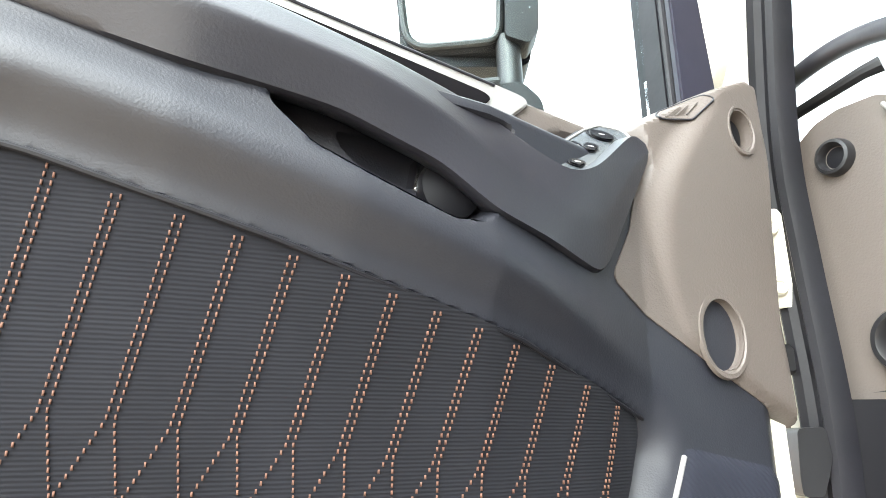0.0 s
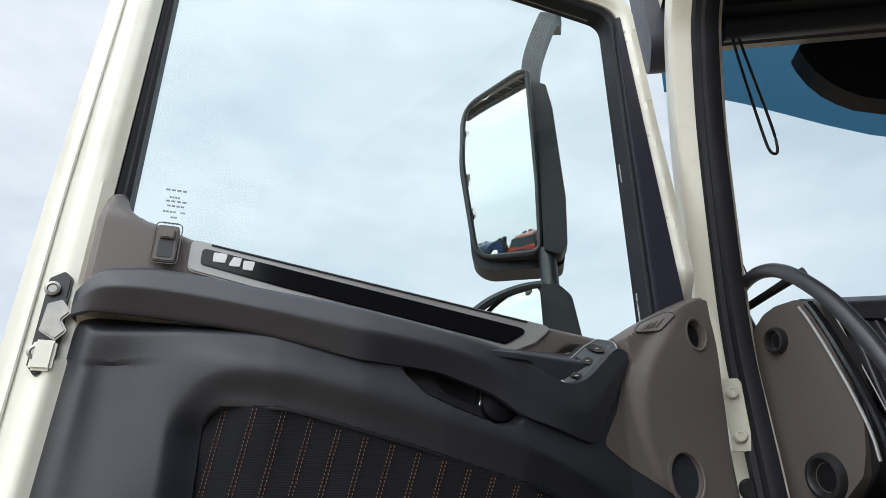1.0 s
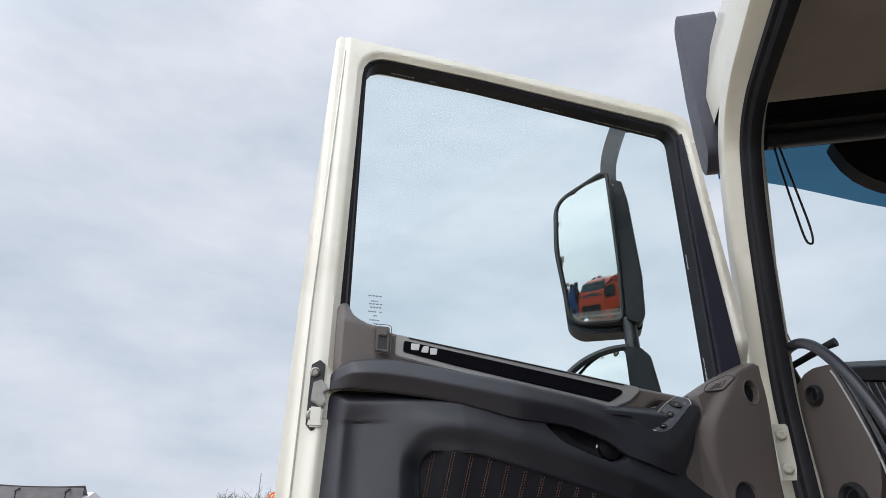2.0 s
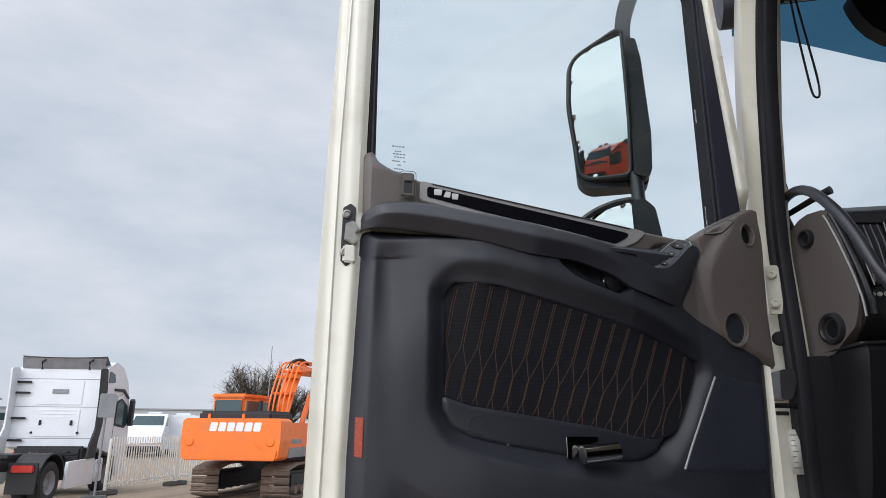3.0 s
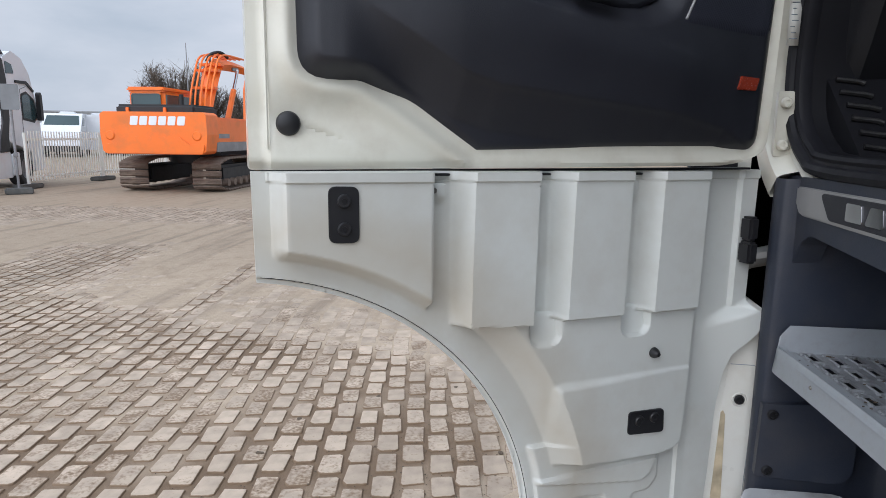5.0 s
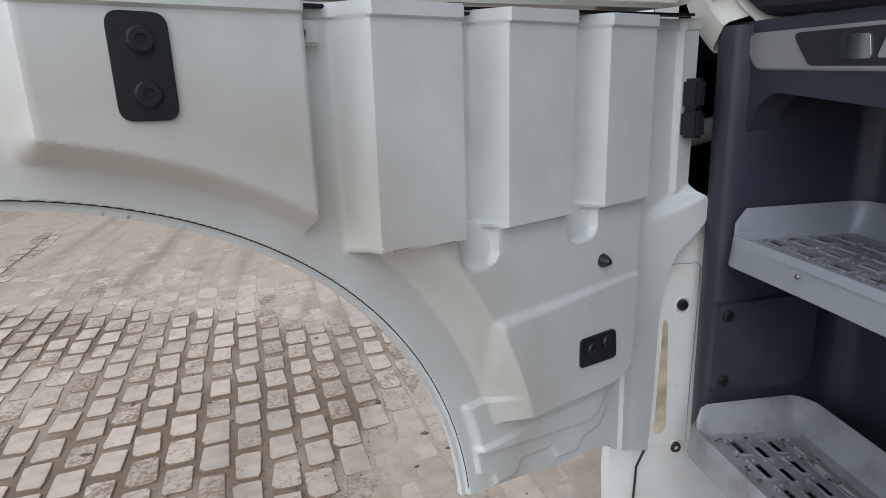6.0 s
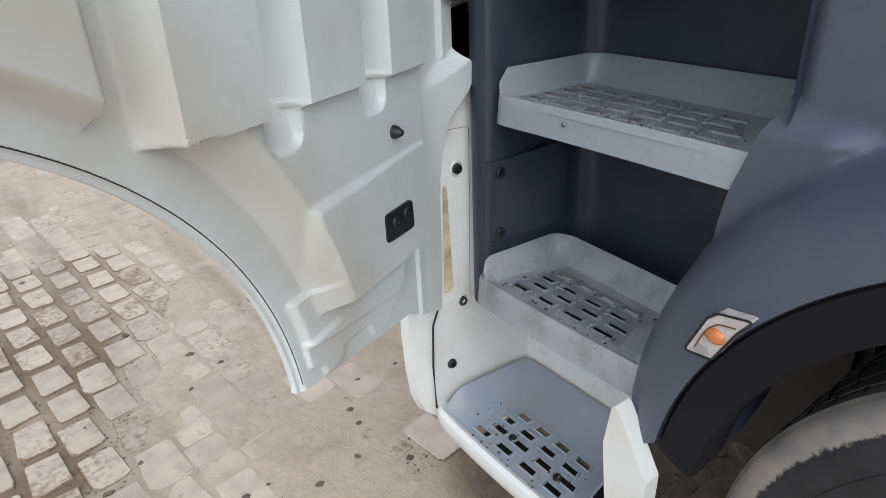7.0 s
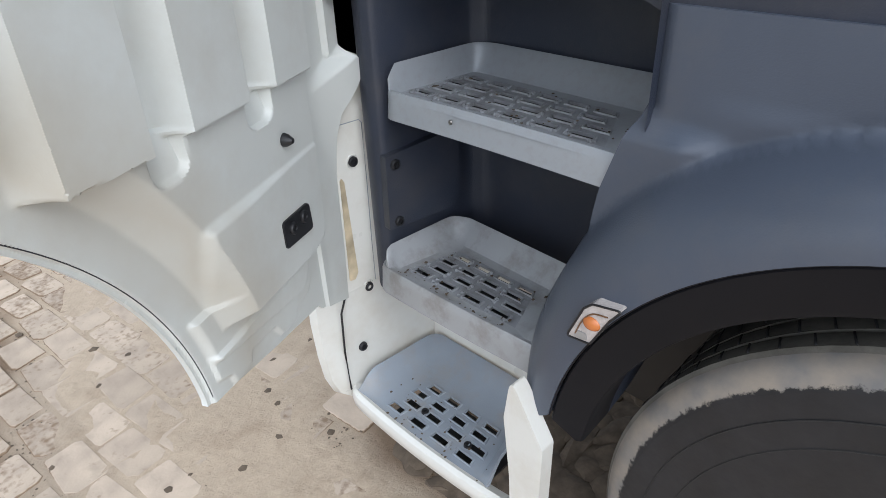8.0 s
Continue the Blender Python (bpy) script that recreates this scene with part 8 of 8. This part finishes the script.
# ---- paving blocks, the nearest as pieces of their own ----
def paver_material(name, lo):
    m = mat(name, lo, 0.82, vary=0.22, scale=9.0, bump=0.6, bump_scale=90, dirt=(0.38, 0.315, 0.24), dirt_amount=0.8, dirt_scale=1.3)
    n, l = m.node_tree.nodes, m.node_tree.links
    b = n["Principled BSDF"]
    old = b.inputs["Base Color"].links[0].from_socket
    info = n.new("ShaderNodeObjectInfo")
    geo = n.new("ShaderNodeNewGeometry")
    add = n.new("ShaderNodeMath")
    l.new(info.outputs["Random"], add.inputs[0])
    l.new(geo.outputs["Random Per Island"], add.inputs[1])
    fr = n.new("ShaderNodeMath")
    fr.operation = "FRACT"
    l.new(add.outputs["Value"], fr.inputs[0])
    ramp = n.new("ShaderNodeValToRGB")
    ramp.color_ramp.elements[0].color, ramp.color_ramp.elements[1].color = (0.86, 0.85, 0.83, 1), (1.10, 1.09, 1.07, 1)
    l.new(fr.outputs["Value"], ramp.inputs["Fac"])
    mul = n.new("ShaderNodeMix")
    mul.data_type, mul.blend_type = "RGBA", "MULTIPLY"
    mul.inputs["Factor"].default_value = 1.0
    l.new(old, mul.inputs["A"])
    l.new(ramp.outputs["Color"], mul.inputs["B"])
    pos = n.new("ShaderNodeMapping")
    pos.inputs["Rotation"].default_value = (0, 0, radians(6))
    pos.inputs["Scale"].default_value = (1.6, 0.10, 1)
    l.new(geo.outputs["Position"], pos.inputs["Vector"])
    tn = n.new("ShaderNodeTexNoise")
    tn.inputs["Scale"].default_value = 2.2
    tn.inputs["Detail"].default_value = 7
    l.new(pos.outputs["Vector"], tn.inputs["Vector"])
    tr = n.new("ShaderNodeValToRGB")
    tr.color_ramp.elements[0].position, tr.color_ramp.elements[1].position = 0.52, 0.70
    tr.color_ramp.elements[0].color, tr.color_ramp.elements[1].color = (0, 0, 0, 1), (0.4, 0.4, 0.4, 1)
    l.new(tn.outputs["Fac"], tr.inputs["Fac"])
    st = n.new("ShaderNodeMix")
    st.data_type = "RGBA"
    st.inputs["B"].default_value = (0.22, 0.175, 0.135, 1)
    l.new(tr.outputs["Color"], st.inputs["Factor"])
    l.new(mul.outputs["Result"], st.inputs["A"])
    # small damp stains
    sp = n.new("ShaderNodeTexNoise")
    sp.inputs["Scale"].default_value = 16
    sp.inputs["Detail"].default_value = 8
    l.new(geo.outputs["Position"], sp.inputs["Vector"])
    sr = n.new("ShaderNodeValToRGB")
    sr.color_ramp.elements[0].position, sr.color_ramp.elements[1].position = 0.56, 0.72
    sr.color_ramp.elements[0].color, sr.color_ramp.elements[1].color = (0, 0, 0, 1), (0.35, 0.35, 0.35, 1)
    l.new(sp.outputs["Fac"], sr.inputs["Fac"])
    st2 = n.new("ShaderNodeMix")
    st2.data_type = "RGBA"
    st2.inputs["B"].default_value = (0.26, 0.205, 0.155, 1)
    l.new(sr.outputs["Color"], st2.inputs["Factor"])
    l.new(st.outputs["Result"], st2.inputs["A"])
    # mud pressed up over the worn edges of the block
    pz = n.new("ShaderNodeSeparateXYZ")
    l.new(geo.outputs["Position"], pz.inputs["Vector"])
    rag = n.new("ShaderNodeTexNoise")
    rag.inputs["Scale"].default_value = 55
    rag.inputs["Detail"].default_value = 5
    l.new(geo.outputs["Position"], rag.inputs["Vector"])
    lift = n.new("ShaderNodeMath")
    lift.operation = "MULTIPLY_ADD"
    lift.inputs[1].default_value = -0.0055
    l.new(rag.outputs["Fac"], lift.inputs[0])
    l.new(pz.outputs["Z"], lift.inputs[2])
    mz = n.new("ShaderNodeMapRange")
    mz.inputs["From Min"].default_value, mz.inputs["From Max"].default_value = 0.0008, 0.0024
    l.new(lift.outputs["Value"], mz.inputs["Value"])
    st3 = n.new("ShaderNodeMix")
    st3.data_type = "RGBA"
    st3.inputs["A"].default_value = (0.225, 0.155, 0.100, 1)
    l.new(mz.outputs["Result"], st3.inputs["Factor"])
    l.new(st2.outputs["Result"], st3.inputs["B"])
    l.new(far_darkening(m, st3.outputs["Result"], geo.outputs["Position"]), b.inputs["Base Color"])
    return m


M_PAVER = paver_material("paving_block", (0.495, 0.402, 0.318))
PITCH_X, PITCH_Y, LAY = 0.128, 0.200, radians(6.5)


def paver_mesh(seed):
    """A worn block: a square top with clipped, uneven corners and softened edges."""
    r = random.Random(seed)
    w, d = 0.0530, 0.0860
    top, mid, low = [], [], []
    c = 0.012
    for x, y in ((w - c, d), (-w + c, d), (-w, d - c), (-w, -d + c), (-w + c, -d), (w - c, -d), (w, -d + c), (w, d - c)):
        jx, jy = r.uniform(-0.007, 0.007), r.uniform(-0.009, 0.009)
        x, y = x + jx, y + jy
        top.append((x * 0.93, y * 0.94, 0.0065 + r.uniform(-0.001, 0.001)))
        mid.append((x, y, 0.0035))
        low.append((x * 1.03, y * 1.03, -0.014))
    v = low + mid + top
    f = [(i + k, (i + 1) % 8 + k, 8 + (i + 1) % 8 + k, 8 + i + k) for k in (0, 8) for i in range(8)]
    f += [(16, 17, 18, 23), (23, 18, 19, 22), (22, 19, 20, 21)]
    return v, f


kinds = []
for s in range(6):
    v, f = paver_mesh(s)
    me = bpy.data.meshes.new("paving_stone")
    me.from_pydata(v, [], f)
    me.polygons.foreach_set("use_smooth", [False] * len(me.polygons))
    me.materials.append(M_PAVER)
    kinds.append((me, np.array(v), np.array([list(q) + [-1] * (4 - len(q)) for q in f])))

rp = random.Random(11)
near, far = [], []
cl, sl = math.cos(LAY), math.sin(LAY)
for i in range(-80, 24):
    for j in range(1, 64):
        lx = i * PITCH_X + rp.uniform(-0.005, 0.005)
        ly = (j + 0.5 * (i % 2)) * PITCH_Y + rp.uniform(-0.008, 0.008)
        x, y = cl * lx - sl * ly, sl * lx + cl * ly
        if x > 1.6 or y > 12 or x < -11 or (x > 0.40 and y < 1.12):
            continue
        silt, op = yard(x, y)
        sink = -rp.uniform(0, 0.002)
        tight = 1.13 - 0.19 * op
        rot = LAY + rp.uniform(-0.05, 0.05)
        k = rp.randrange(6)
        dist = math.hypot(x + 0.4, y - 1.9)
        (near if dist < 1.62 else far).append((x, y, sink, rot, k, tight * rp.uniform(0.95, 1.03)))
near.sort(key=lambda q: math.hypot(q[0] + 0.4, q[1] - 1.9))
far += near[300:]
for x, y, z, rot, k, sc in near[:300]:
    ob = new("paving_stone", kinds[k][0])
    ob.parent = ground
    ob.matrix_basis = Matrix.LocRotScale((x, y, z), Euler((0, 0, rot)), (sc, sc, 1))
verts, faces, base = [], [], 0
for x, y, z, rot, k, sc in far:
    _, v, f = kinds[k]
    c, s = math.cos(rot), math.sin(rot)
    verts.append(np.c_[(v[:, 0] * c - v[:, 1] * s) * sc + x, (v[:, 0] * s + v[:, 1] * c) * sc + y, v[:, 2] + z])
    faces += [[a + base for a in q if a >= 0] for q in f]
    base += len(v)
me = bpy.data.meshes.new("paving_stones")
me.from_pydata(np.concatenate(verts).tolist(), [], faces)
me.polygons.foreach_set("use_smooth", [False] * len(me.polygons))
me.materials.append(M_PAVER)
rest = new("paving_stones", me)
rest.parent = ground
tagged(rest, "worn tan paving blocks with sandy joints", kind="stuff")

# clods of mud and grit by the truck
M_MUD = mat("mud_clod", (0.115, 0.086, 0.060), 0.95, vary=0.3, scale=30, bump=0.6, bump_scale=80)
clods = bmesh.new()
rc = random.Random(8)
for i in range(2600):
    big = i < 46
    x = rc.gauss(0.05, 0.70)
    y = 1.06 + abs(rc.gauss(0, 0.90))
    if x > 0.75 and y < 1.1:
        continue
    r = rc.uniform(0.008, 0.017) if big else rc.uniform(0.0015, 0.0045)
    vs = bmesh.ops.create_icosphere(clods, subdivisions=1, radius=r, matrix=Matrix.Translation((x, y, 0.003)) @ Matrix.Diagonal((rc.uniform(0.8, 1.6), rc.uniform(0.8, 1.4), rc.uniform(0.4, 0.7), 1)))["verts"]
    for v in vs:
        v.co += Vector((rc.uniform(-1, 1), rc.uniform(-1, 1), rc.uniform(-0.5, 0.5))) * r * 0.25
rm = random.Random(21)
for i in range(520):
    x, y = rm.uniform(0.50, 1.30), rm.uniform(-0.15, 0.95)
    r = rm.uniform(0.012, 0.05) * (1 if i % 3 else 1.5)
    turn = Matrix.Rotation(rm.uniform(0, 3.14), 4, "Z")
    vs = bmesh.ops.create_icosphere(clods, subdivisions=2, radius=r, matrix=Matrix.Translation((x, y, -0.004)) @ turn @ Matrix.Diagonal((rm.uniform(0.8, 2.2), rm.uniform(0.7, 1.2), rm.uniform(0.18, 0.42), 1)))["verts"]
    for v in vs:
        v.co += Vector((rm.uniform(-1, 1), rm.uniform(-1, 1), rm.uniform(-0.6, 0.6))) * r * 0.16
cl_ob = new("mud_clods", finish(clods, "mud_clods", M_MUD))
cl_ob.parent = ground
tagged(cl_ob, "crumbs of dried mud and grit", kind="stuff")
